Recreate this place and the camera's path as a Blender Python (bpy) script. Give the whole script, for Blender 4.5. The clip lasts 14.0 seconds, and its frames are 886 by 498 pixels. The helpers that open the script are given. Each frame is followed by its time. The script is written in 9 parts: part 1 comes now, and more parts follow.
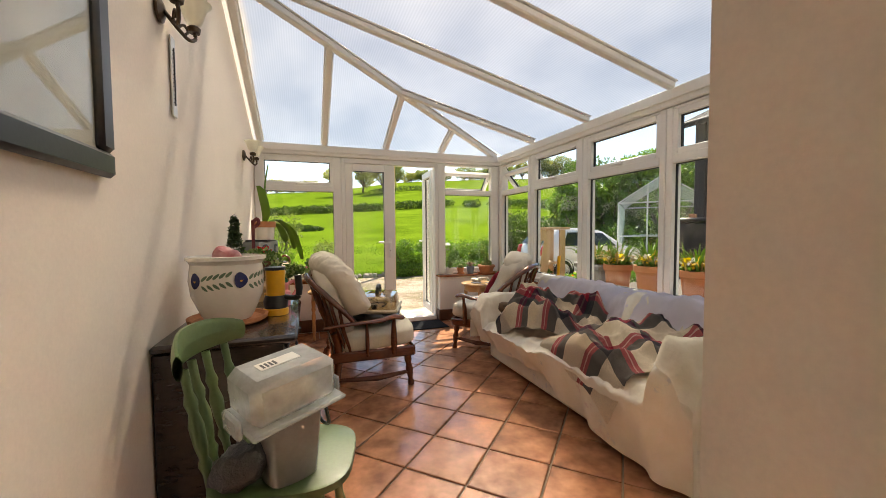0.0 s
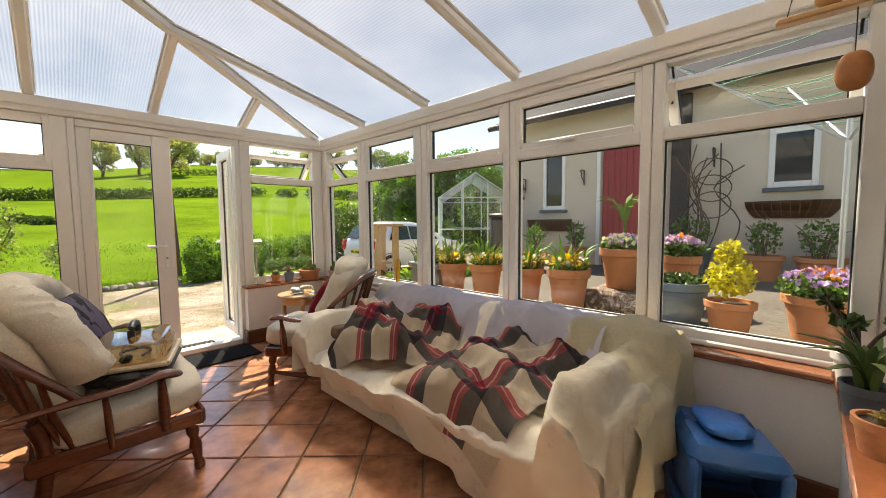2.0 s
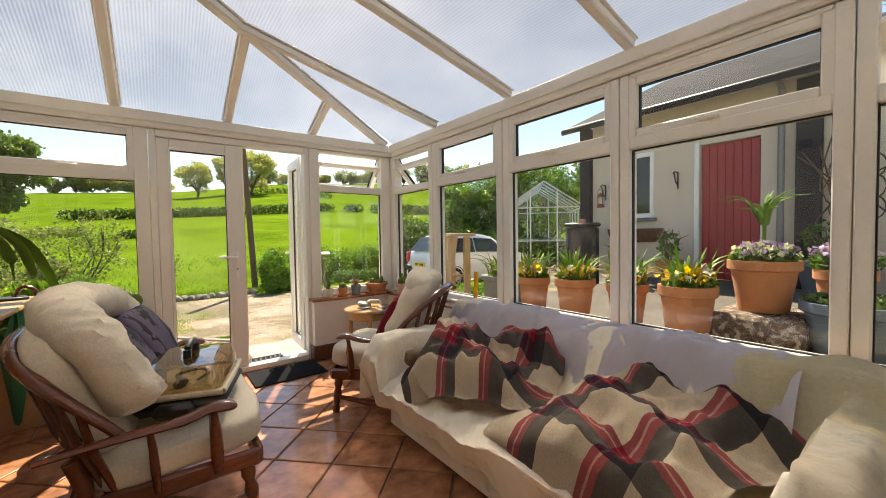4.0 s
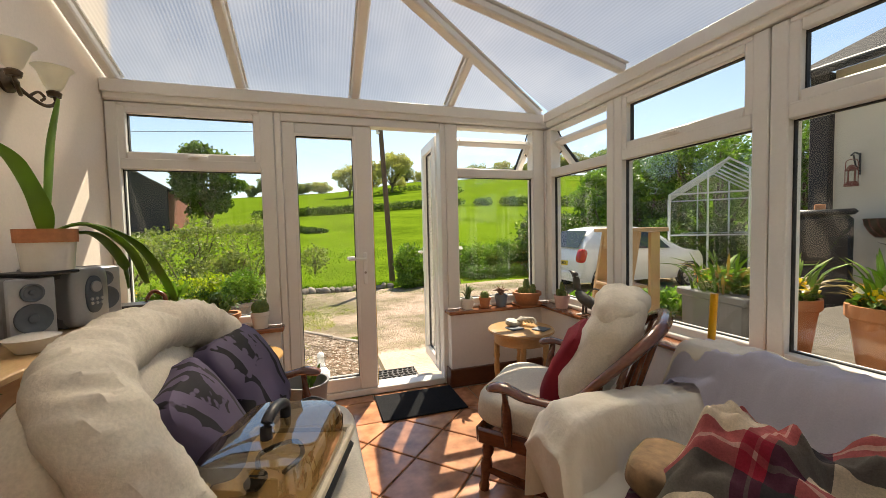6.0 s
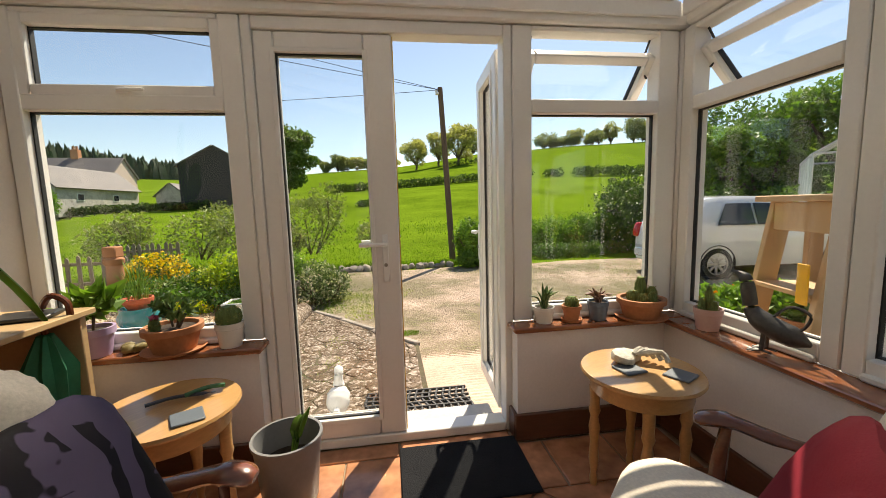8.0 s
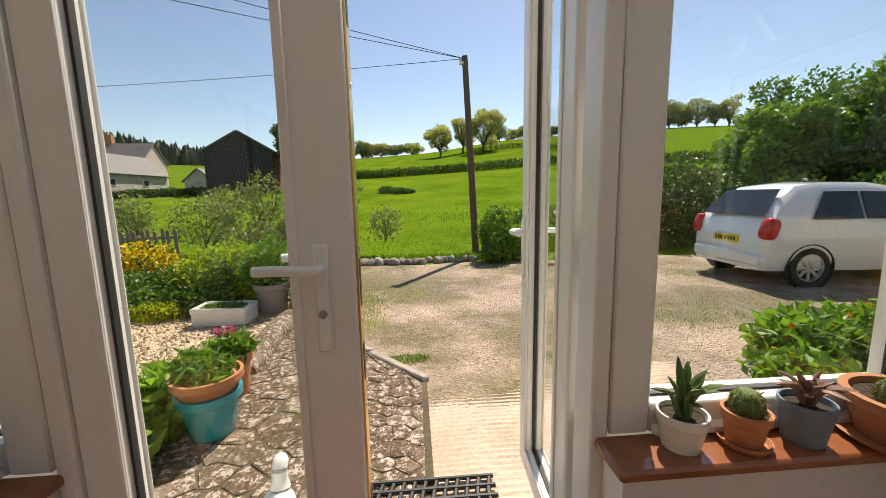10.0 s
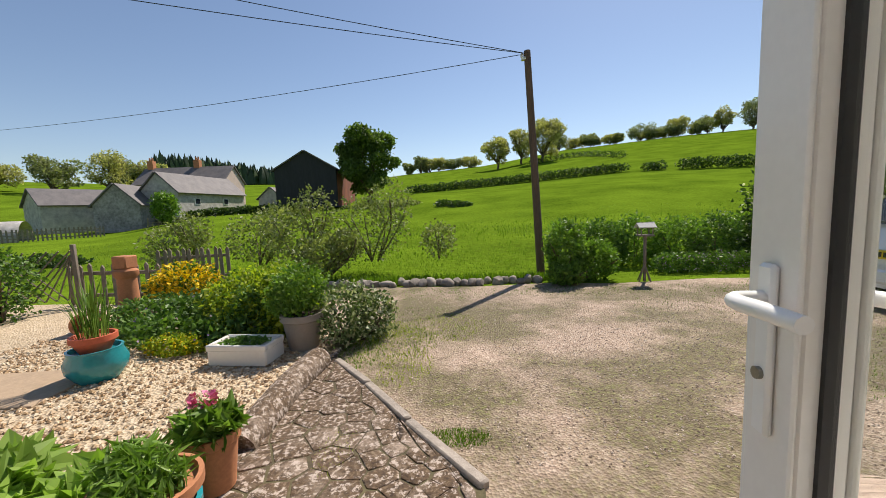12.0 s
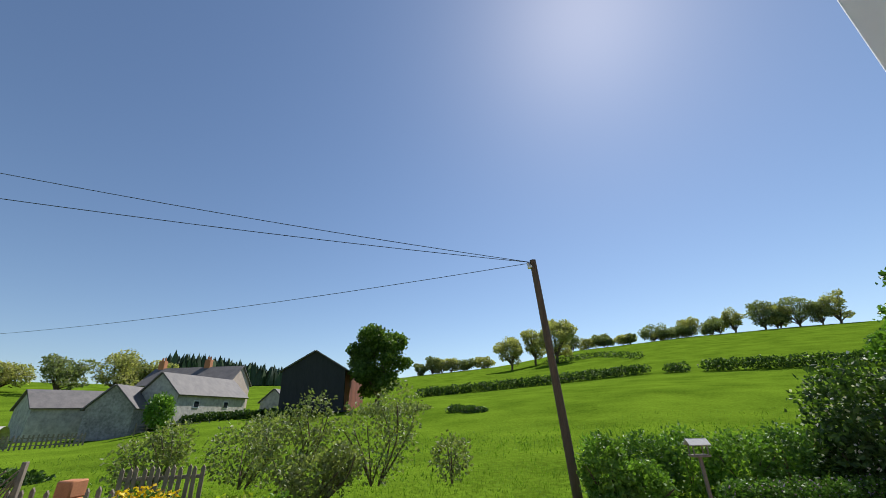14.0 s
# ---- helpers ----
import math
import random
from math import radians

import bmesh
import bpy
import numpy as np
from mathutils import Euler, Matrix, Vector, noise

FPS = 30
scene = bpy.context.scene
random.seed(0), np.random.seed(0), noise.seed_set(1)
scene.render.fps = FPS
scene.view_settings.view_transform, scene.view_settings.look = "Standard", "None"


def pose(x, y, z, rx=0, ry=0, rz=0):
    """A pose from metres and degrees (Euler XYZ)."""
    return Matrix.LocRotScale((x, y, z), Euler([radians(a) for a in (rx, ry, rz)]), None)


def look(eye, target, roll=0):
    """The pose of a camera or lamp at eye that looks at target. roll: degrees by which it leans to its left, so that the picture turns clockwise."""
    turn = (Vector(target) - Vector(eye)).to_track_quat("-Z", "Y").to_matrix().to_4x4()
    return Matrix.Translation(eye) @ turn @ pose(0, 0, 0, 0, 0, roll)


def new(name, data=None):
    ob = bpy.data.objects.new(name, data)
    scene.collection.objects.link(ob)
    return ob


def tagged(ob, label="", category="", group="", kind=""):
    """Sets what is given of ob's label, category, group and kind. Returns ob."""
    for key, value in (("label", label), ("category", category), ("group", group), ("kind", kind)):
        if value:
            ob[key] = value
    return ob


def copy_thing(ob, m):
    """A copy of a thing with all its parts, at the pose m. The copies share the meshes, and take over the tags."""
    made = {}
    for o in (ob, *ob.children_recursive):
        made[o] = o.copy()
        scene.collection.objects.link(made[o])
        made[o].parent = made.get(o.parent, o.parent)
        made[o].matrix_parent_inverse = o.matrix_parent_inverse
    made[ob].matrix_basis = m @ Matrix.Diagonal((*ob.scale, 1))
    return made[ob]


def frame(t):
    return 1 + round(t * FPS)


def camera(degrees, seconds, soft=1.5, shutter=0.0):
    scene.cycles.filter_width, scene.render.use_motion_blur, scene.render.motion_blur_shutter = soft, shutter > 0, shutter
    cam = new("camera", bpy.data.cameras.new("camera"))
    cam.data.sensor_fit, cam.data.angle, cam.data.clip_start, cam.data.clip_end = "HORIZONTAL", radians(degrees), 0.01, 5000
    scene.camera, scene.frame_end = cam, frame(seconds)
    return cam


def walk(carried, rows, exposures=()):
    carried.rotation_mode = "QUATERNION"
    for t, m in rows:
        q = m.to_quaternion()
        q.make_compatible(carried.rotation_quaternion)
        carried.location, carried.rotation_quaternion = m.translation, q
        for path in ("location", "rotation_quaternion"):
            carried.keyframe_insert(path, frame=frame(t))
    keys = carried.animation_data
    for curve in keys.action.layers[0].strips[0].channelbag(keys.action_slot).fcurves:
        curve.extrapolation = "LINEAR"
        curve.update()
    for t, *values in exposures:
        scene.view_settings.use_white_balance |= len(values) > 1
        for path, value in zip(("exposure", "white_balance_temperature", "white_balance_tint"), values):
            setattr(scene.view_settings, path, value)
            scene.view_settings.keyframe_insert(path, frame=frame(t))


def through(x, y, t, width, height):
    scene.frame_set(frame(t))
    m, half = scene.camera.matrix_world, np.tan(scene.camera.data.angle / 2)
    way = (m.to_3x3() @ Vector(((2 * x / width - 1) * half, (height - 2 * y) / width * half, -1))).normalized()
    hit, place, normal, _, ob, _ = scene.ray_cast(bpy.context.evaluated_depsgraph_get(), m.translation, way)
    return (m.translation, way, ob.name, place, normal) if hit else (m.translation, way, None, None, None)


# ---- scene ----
cam = camera(98.8, 14.0, 0.8)
PATH = [
    (0, (0.624, 0.043, 1.204), (1.293, 1.926, 1.112), -0.4),
    (0.5, (0.698, 0.199, 1.244), (1.432, 2.055, 1.127), -0.9),
    (1, (0.746, 0.387, 1.197), (1.68, 2.153, 1.097), -0.4),
    (1.5, (0.812, 0.566, 1.21), (2.017, 2.158, 1.094), -0.2),
    (2, (0.888, 0.659, 1.275), (2.323, 2.045, 1.131), -0.5),
    (2.2, (0.897, 0.692, 1.279), (2.406, 1.997, 1.132), -0.3),
    (4.3, (1.081, 1.193, 1.228), (2.183, 2.86, 1.154), -0.8),
    (4.5, (1.098, 1.274, 1.241), (2.127, 2.987, 1.158), -0.7),
    (5, (1.155, 1.524, 1.249), (2.025, 3.322, 1.157), -0.7),
    (5.5, (1.212, 1.752, 1.253), (1.949, 3.609, 1.168), -1.0),
    (6, (1.311, 2.006, 1.263), (1.926, 3.907, 1.169), -1.3),
    (6.5, (1.41, 2.247, 1.29), (1.918, 4.178, 1.163), -1.2),
    (7, (1.468, 2.484, 1.257), (1.906, 4.428, 1.093), -1.3),
    (7.5, (1.549, 2.737, 1.253), (1.908, 4.694, 1.052), -1.6),
    (8, (1.664, 3.033, 1.246), (1.935, 5.002, 1.022), -1.6),
    (8.2, (1.681, 3.13, 1.238), (1.943, 5.101, 1.023), -1.6),
    (10.3, (1.868, 4.29, 1.206), (1.985, 6.264, 0.904), -0.7),
    (10.5, (1.88, 4.40, 1.198), (1.975, 6.375, 0.886), -0.4),
    (11, (1.871, 4.692, 1.205), (1.908, 6.666, 0.885), -0.7),
    (11.5, (1.866, 4.877, 1.191), (1.802, 6.854, 0.899), -1.5),
    (12, (1.868, 5.053, 1.206), (1.717, 7.037, 0.996), -2.2),
    (12.5, (1.842, 5.138, 1.228), (1.664, 7.129, 1.165), -2.6),
    (13, (1.848, 5.194, 1.229), (1.68, 7.18, 1.393), -2.3),
    (13.5, (1.845, 5.26, 1.26), (1.686, 7.204, 1.699), -2.5),
    (14, (1.842, 5.31, 1.28), (1.68, 7.136, 2.079), -2.0),
]
EXPOSURE = [(0, 1.40, 7650, 12), (2.2, 1.40, 7700, 12), (5, 1.20, 7800, 12), (7.5, 0.92, 7750, 12), (10.5, 0.52, 7250, 13), (11.5, 0.34, 6950, 14), (12.5, 0.28, 6650, 13), (13.5, 0.29, 6450, 12), (14, 0.17, 6250, 10)]
walk(cam, [(t, look(eye, target, roll)) for t, eye, target, roll in PATH], EXPOSURE)

# ---- world and sun ----
SUN_DIR = Vector((0.272, 0.553, 0.787)).normalized()
world = bpy.data.worlds.new("world")
scene.world = world
world.use_nodes = True
sky = world.node_tree.nodes.new("ShaderNodeTexSky")
sky.sky_type = 'NISHITA'
sky.sun_disc = False
sky.sun_elevation = math.asin(SUN_DIR.z)
sky.sun_rotation = math.atan2(SUN_DIR.x, SUN_DIR.y)
sky.air_density, sky.dust_density, sky.ozone_density = 1.0, 0.25, 2.0
world.node_tree.links.new(sky.outputs[0], world.node_tree.nodes["Background"].inputs[0])
world.node_tree.nodes["Background"].inputs[1].default_value = 0.098
sun = new("sun", bpy.data.lights.new("sun", 'SUN'))
sun.data.energy, sun.data.angle, sun.data.color = 5.0, radians(0.53), (1.0, 0.95, 0.86)
sun.matrix_world = look(SUN_DIR * 60, (0, 0, 0))


# ---- materials ----
def shader(name):
    m = bpy.data.materials.new(name)
    m.use_nodes = True
    nt = m.node_tree
    return m, nt, nt.nodes["Principled BSDF"], nt.nodes["Material Output"]


def node(nt, kind, **values):
    n = nt.nodes.new("ShaderNode" + kind)
    for k, v in values.items():
        n.inputs[k.replace("_", " ")].default_value = v
    return n


def wire(nt, a, b):
    nt.links.new(a, b)


def ramp(nt, fac, stops):
    r = nt.nodes.new("ShaderNodeValToRGB")
    e = r.color_ramp.elements
    while len(e) < len(stops):
        e.new(0.5)
    for i, (p, c) in enumerate(stops):
        e[i].position, e[i].color = p, (*c, 1)
    wire(nt, fac, r.inputs[0])
    return r.outputs[0]


def place_of(nt, scale=(1, 1, 1), local=False):
    mp = nt.nodes.new("ShaderNodeMapping")
    mp.inputs["Scale"].default_value = scale
    if local:
        wire(nt, nt.nodes.new("ShaderNodeTexCoord").outputs["Object"], mp.inputs[0])
    else:
        wire(nt, nt.nodes.new("ShaderNodeNewGeometry").outputs["Position"], mp.inputs[0])
    return mp.outputs[0]


def noisy(nt, vec, scale, detail=4.0, rough=0.6):
    n = node(nt, "TexNoise", Scale=scale, Detail=detail, Roughness=rough)
    wire(nt, vec, n.inputs["Vector"])
    return n.outputs["Fac"]


def mixed(nt, fac, a, b, mode='MIX'):
    m = nt.nodes.new("ShaderNodeMix")
    m.data_type, m.blend_type = 'RGBA', mode
    for sock, v in ((m.inputs[0], fac), (m.inputs[6], a), (m.inputs[7], b)):
        if isinstance(v, (int, float)):
            sock.default_value = v
        elif isinstance(v, tuple):
            sock.default_value = (*v, 1)
        else:
            wire(nt, v, sock)
    return m.outputs[2]


def bumped(nt, height, strength, dist, bsdf):
    b = node(nt, "Bump", Strength=strength, Distance=dist)
    wire(nt, height, b.inputs["Height"])
    wire(nt, b.outputs[0], bsdf.inputs["Normal"])


def shade(c, f):
    return tuple(min(1.0, v * f) for v in c)


def mat(name, col, rough=0.6, fine=40.0, coarse=3.0, vary=0.18, bump=0.2, dist=0.004, metal=0.0, col2=None,
        stretch=(1, 1, 1), local=False, spec=0.5, random_tone=0.0, sheen=0.0, coat=0.0):
    """A surface with fine grain, large faint patches and relief."""
    m, nt, p, _ = shader(name)
    vec = place_of(nt, stretch, local)
    f, c = noisy(nt, vec, fine), noisy(nt, vec, coarse, 3.0)
    c1 = ramp(nt, c, [(0.3, shade(col, 1 - vary)), (0.7, shade(col2 or col, 1 + vary))])
    out = mixed(nt, 0.55, c1, ramp(nt, f, [(0.25, shade(col, 1 - vary * 1.4)), (0.75, shade(col, 1 + vary * 1.4))]))
    if random_tone:
        info = nt.nodes.new("ShaderNodeObjectInfo")
        tone = ramp(nt, info.outputs["Random"], [(0.0, (1 - random_tone,) * 3), (1.0, (1 + random_tone,) * 3)])
        out = mixed(nt, 1.0, out, tone, 'MULTIPLY')
    wire(nt, out, p.inputs["Base Color"])
    p.inputs["Roughness"].default_value = rough
    p.inputs["Metallic"].default_value = metal
    p.inputs["Specular IOR Level"].default_value = spec
    p.inputs["Sheen Weight"].default_value = sheen
    p.inputs["Coat Weight"].default_value = coat
    if bump:
        bumped(nt, f, bump, dist, p)
    return m


def glass_mat(name, tint=(0.97, 0.985, 0.98), gloss=0.9, facing=0.035):
    m, nt, p, out = shader(name)
    nt.nodes.remove(p)
    t = node(nt, "BsdfTransparent", Color=(*tint, 1))
    g = node(nt, "BsdfGlossy", Roughness=0.02, Color=(gloss, gloss, gloss, 1))
    lw = node(nt, "LayerWeight", Blend=0.5)
    pw = nt.nodes.new("ShaderNodeMath")
    pw.operation = 'POWER'
    pw.inputs[1].default_value = 4.0
    ma = nt.nodes.new("ShaderNodeMath")
    ma.operation = 'MULTIPLY_ADD'
    ma.inputs[1].default_value, ma.inputs[2].default_value = 0.55, facing
    wire(nt, lw.outputs["Facing"], pw.inputs[0])
    wire(nt, pw.outputs[0], ma.inputs[0])
    mx = nt.nodes.new("ShaderNodeMixShader")
    for a, b in ((ma.outputs[0], mx.inputs[0]), (t.outputs[0], mx.inputs[1]), (g.outputs[0], mx.inputs[2]), (mx.outputs[0], out.inputs[0])):
        wire(nt, a, b)
    return m


def polycarbonate():
    """Milky ribbed roofing sheet that scatters the daylight."""
    m, nt, p, out = shader("polycarbonate_sheet")
    nt.nodes.remove(p)
    vec = place_of(nt)
    rib = node(nt, "TexWave", Scale=16.0, Distortion=0.0)
    rib.bands_direction = 'X'
    wire(nt, vec, rib.inputs["Vector"])
    patch = noisy(nt, place_of(nt, (1.0, 0.6, 1.0)), 1.6, 3.0)
    col = mixed(nt, 0.45, ramp(nt, patch, [(0.34, (0.08, 0.08, 0.075)), (0.70, (0.42, 0.41, 0.375))]),
                ramp(nt, rib.outputs["Fac"], [(0.2, (0.12, 0.12, 0.115)), (0.8, (0.44, 0.43, 0.40))]))
    tl, tp = node(nt, "BsdfTranslucent"), node(nt, "BsdfRefraction", Color=(0.66, 0.64, 0.60, 1), Roughness=0.46, IOR=1.12)
    df = node(nt, "BsdfDiffuse", Color=(0.8, 0.8, 0.79, 1))
    wire(nt, col, tl.inputs[0])
    a, b = nt.nodes.new("ShaderNodeMixShader"), nt.nodes.new("ShaderNodeMixShader")
    clear, c = node(nt, "BsdfTransparent", Color=(0.86, 0.85, 0.82, 1)), nt.nodes.new("ShaderNodeMixShader")
    a.inputs[0].default_value, b.inputs[0].default_value, c.inputs[0].default_value = 0.15, 0.64, 0.07
    for x, y in ((tl.outputs[0], a.inputs[1]), (df.outputs[0], a.inputs[2]), (a.outputs[0], b.inputs[1]), (tp.outputs[0], b.inputs[2]),
                 (b.outputs[0], c.inputs[1]), (clear.outputs[0], c.inputs[2]), (c.outputs[0], out.inputs[0])):
        wire(nt, x, y)
    return m


def wood_mat(name, col, rough=0.35, stretch=(2, 14, 14), local=True, vary=0.35, coat=0.2):
    m, nt, p, _ = shader(name)
    vec = place_of(nt, stretch, local)
    g = noisy(nt, vec, 5.0, 6.0, 0.65)
    c = noisy(nt, place_of(nt, (1, 1, 1), local), 3.0)
    base = ramp(nt, g, [(0.3, shade(col, 1 - vary)), (0.55, col), (0.8, shade(col, 1 + vary))])
    wire(nt, mixed(nt, 0.35, base, ramp(nt, c, [(0.3, shade(col, 0.7)), (0.7, shade(col, 1.25))])), p.inputs["Base Color"])
    p.inputs["Roughness"].default_value = rough
    p.inputs["Coat Weight"].default_value = coat
    bumped(nt, g, 0.12, 0.002, p)
    return m


def leaf_mat(name, col, col2=None, through=0.42):
    m, nt, p, out = shader(name)
    geo = nt.nodes.new("ShaderNodeNewGeometry")
    c = ramp(nt, geo.outputs["Random Per Island"], [(0.0, shade(col, 0.75)), (0.5, shade(col, 1.25)), (1.0, shade(col2 or shade(col, 1.5), 1.2))])
    big = noisy(nt, place_of(nt), 2.5, 2.0)
    c = mixed(nt, 1.0, c, ramp(nt, big, [(0.3, (0.75,) * 3), (0.7, (1.2,) * 3)]), 'MULTIPLY')
    wire(nt, c, p.inputs["Base Color"])
    p.inputs["Roughness"].default_value = 0.5
    p.inputs["Specular IOR Level"].default_value = 0.35
    t = nt.nodes.new("ShaderNodeBsdfTranslucent")
    wire(nt, mixed(nt, 1.0, c, (1.0, 1.15, 0.5), 'MULTIPLY'), t.inputs[0])
    mx = nt.nodes.new("ShaderNodeMixShader")
    mx.inputs[0].default_value = through
    wire(nt, p.outputs[0], mx.inputs[1])
    wire(nt, t.outputs[0], mx.inputs[2])
    wire(nt, mx.outputs[0], out.inputs[0])
    return m


def gravel_mat(name, cols, cell=55.0, moss=0.35, moss_scale=0.9, bump=0.6):
    m, nt, p, _ = shader(name)
    vec = place_of(nt)
    v = node(nt, "TexVoronoi", Scale=cell)
    wire(nt, vec, v.inputs["Vector"])
    n = len(cols)
    c = ramp(nt, v.outputs["Color"], [(0.15 + 0.7 * i / (n - 1), k) for i, k in enumerate(cols)])
    big = noisy(nt, vec, moss_scale, 6.0, 0.7)
    c = mixed(nt, 0.6, c, ramp(nt, noisy(nt, vec, 0.6, 5.0, 0.65), [(0.35, shade(cols[1], 0.75)), (0.65, shade(cols[1], 1.2))]))
    green = ramp(nt, noisy(nt, vec, 30.0, 3.0), [(0.3, (0.055, 0.042, 0.016)), (0.5, (0.11, 0.09, 0.035)), (0.72, (0.17, 0.19, 0.04))])
    k = ramp(nt, big, [(1.0 - moss - 0.08, (0, 0, 0)), (1.0 - moss + 0.06, (0.85,) * 3)])
    wire(nt, mixed(nt, k, c, green), p.inputs["Base Color"])
    p.inputs["Roughness"].default_value = 0.9
    bumped(nt, v.outputs["Distance"], bump, 0.02, p)
    return m


M_upvc = mat("white_upvc", (0.78, 0.76, 0.72), 0.3, 60, 2, 0.03, 0.02, coat=0.1)
M_seal = mat("black_rubber_seal", (0.02, 0.02, 0.02), 0.6)
M_glass = glass_mat("window_glass")
M_poly = polycarbonate()
M_plaster = mat("cream_painted_plaster", (0.80, 0.71, 0.62), 0.85, 90, 1.5, 0.05, 0.15)
M_dwarf = mat("white_painted_plaster", (0.80, 0.76, 0.73), 0.8, 90, 2, 0.05, 0.15)
M_sill = wood_mat("varnished_red_wood", (0.30, 0.105, 0.045), 0.2, (3, 3, 14), False, 0.3, 0.5)
M_skirt = wood_mat("dark_wood_skirting", (0.12, 0.045, 0.02), 0.35, (3, 3, 14), False)
M_tile = mat("terracotta_floor_tile", (0.40, 0.17, 0.085), 0.22, 9, 4.5, 0.42, 0.25, 0.003, col2=(0.50, 0.24, 0.13), random_tone=0.14, coat=0.25)
M_grout = mat("sandy_grout", (0.33, 0.24, 0.16), 0.9, 120, 3)
M_grass = mat("meadow_grass", (0.094, 0.162, 0.012), 1.0, 6.0, 0.22, 0.46, 0.8, 0.08, col2=(0.13, 0.20, 0.014), spec=0.0)
M_drive = gravel_mat("gravel_drive", [(0.145, 0.098, 0.068), (0.385, 0.28, 0.205), (0.66, 0.545, 0.435)], 60, 0.51, 0.55)
M_concrete = mat("ribbed_pink_concrete", (0.50, 0.365, 0.275), 0.9, 45, 2.2, 0.22, 0.6, 0.006, col2=(0.56, 0.43, 0.34))
M_white = mat("white_gloss_paint", (0.8, 0.8, 0.78), 0.3, 40, 2, 0.03, 0.03)


# ---- mesh helpers ----
def part(name, bm, material, parent=None, label="", smooth=True, angle=38):
    me = bpy.data.meshes.new(name)
    bm.normal_update()
    bm.to_mesh(me)
    bm.free()
    for m in (material if isinstance(material, (list, tuple)) else [material]):
        me.materials.append(m)
    if smooth and len(me.polygons):
        me.shade_smooth()
        me.set_sharp_from_angle(angle=radians(angle))
    ob = new(name, me)
    if parent is not None:
        ob.parent = parent
    if label:
        tagged(ob, label)
    return ob


def thing(name, label, category, m=None, group="", kind=""):
    ob = new(name)
    ob.empty_display_size = 0.1
    if m is not None:
        ob.matrix_world = m
    return tagged(ob, label, category, group, kind)


def setting(name, bm, material, label="", category="", smooth=False, parent=None):
    ob = part(name, bm, material, parent, label, smooth)
    return tagged(ob, label, category, kind="structure") if parent is None else ob


def box(bm, lo, hi, c=0.0, m=None):
    """A box with chamfered edges, from corner lo to corner hi, moved by m."""
    lo, hi = Vector(lo), Vector(hi)
    mid, h = (lo + hi) / 2, (hi - lo) / 2
    c = min(c, min(h) * 0.95)
    m = m or Matrix()
    V = {}
    signs = [(a, b, d) for a in (-1, 1) for b in (-1, 1) for d in (-1, 1)]
    if c <= 0:
        for s in signs:
            V[s] = bm.verts.new(m @ (mid + Vector((s[0] * h.x, s[1] * h.y, s[2] * h.z))))
        for ax in range(3):
            a, b = [k for k in range(3) if k != ax]
            for sg in (-1, 1):
                q = []
                for sa, sb in ((-1, -1), (1, -1), (1, 1), (-1, 1)):
                    s = [0, 0, 0]
                    s[ax], s[a], s[b] = sg, sa, sb
                    q.append(V[tuple(s)])
                flip = (sg > 0) == (ax == 1)
                bm.faces.new(q[::-1] if flip else q)
        return
    for s in signs:
        for ax in range(3):
            v = [s[k] * (h[k] - (0 if k == ax else c)) for k in range(3)]
            V[s, ax] = bm.verts.new(m @ (mid + Vector(v)))
    fs = []
    for ax in range(3):
        a, b = [k for k in range(3) if k != ax]
        for sg in (-1, 1):
            q = []
            for sa, sb in ((-1, -1), (1, -1), (1, 1), (-1, 1)):
                s = [0, 0, 0]
                s[ax], s[a], s[b] = sg, sa, sb
                q.append(V[tuple(s), ax])
            fs.append(bm.faces.new(q))
        for sa in (-1, 1):
            for sb in (-1, 1):
                s0, s1 = [0, 0, 0], [0, 0, 0]
                s0[ax], s1[ax] = -1, 1
                s0[a] = s1[a] = sa
                s0[b] = s1[b] = sb
                s0, s1 = tuple(s0), tuple(s1)
                fs.append(bm.faces.new((V[s0, a], V[s1, a], V[s1, b], V[s0, b])))
    for s in signs:
        fs.append(bm.faces.new((V[s, 0], V[s, 1], V[s, 2])))
    bmesh.ops.recalc_face_normals(bm, faces=fs)


def lathe(bm, prof, seg=20, m=None, closed=False):
    """Turns a profile of (radius, height) about the z axis."""
    m = m or Matrix()
    rings = []
    for r, z in prof:
        if r < 1e-5:
            rings.append([bm.verts.new(m @ Vector((0, 0, z)))] * seg)
        else:
            rings.append([bm.verts.new(m @ Vector((r * math.cos(2 * math.pi * k / seg), r * math.sin(2 * math.pi * k / seg), z))) for k in range(seg)])
    for a, b in zip(rings, rings[1:]):
        for k in range(seg):
            q = [a[k], a[(k + 1) % seg], b[(k + 1) % seg], b[k]]
            q = [v for i, v in enumerate(q) if v not in q[:i]]
            if len(q) > 2:
                bm.faces.new(q)


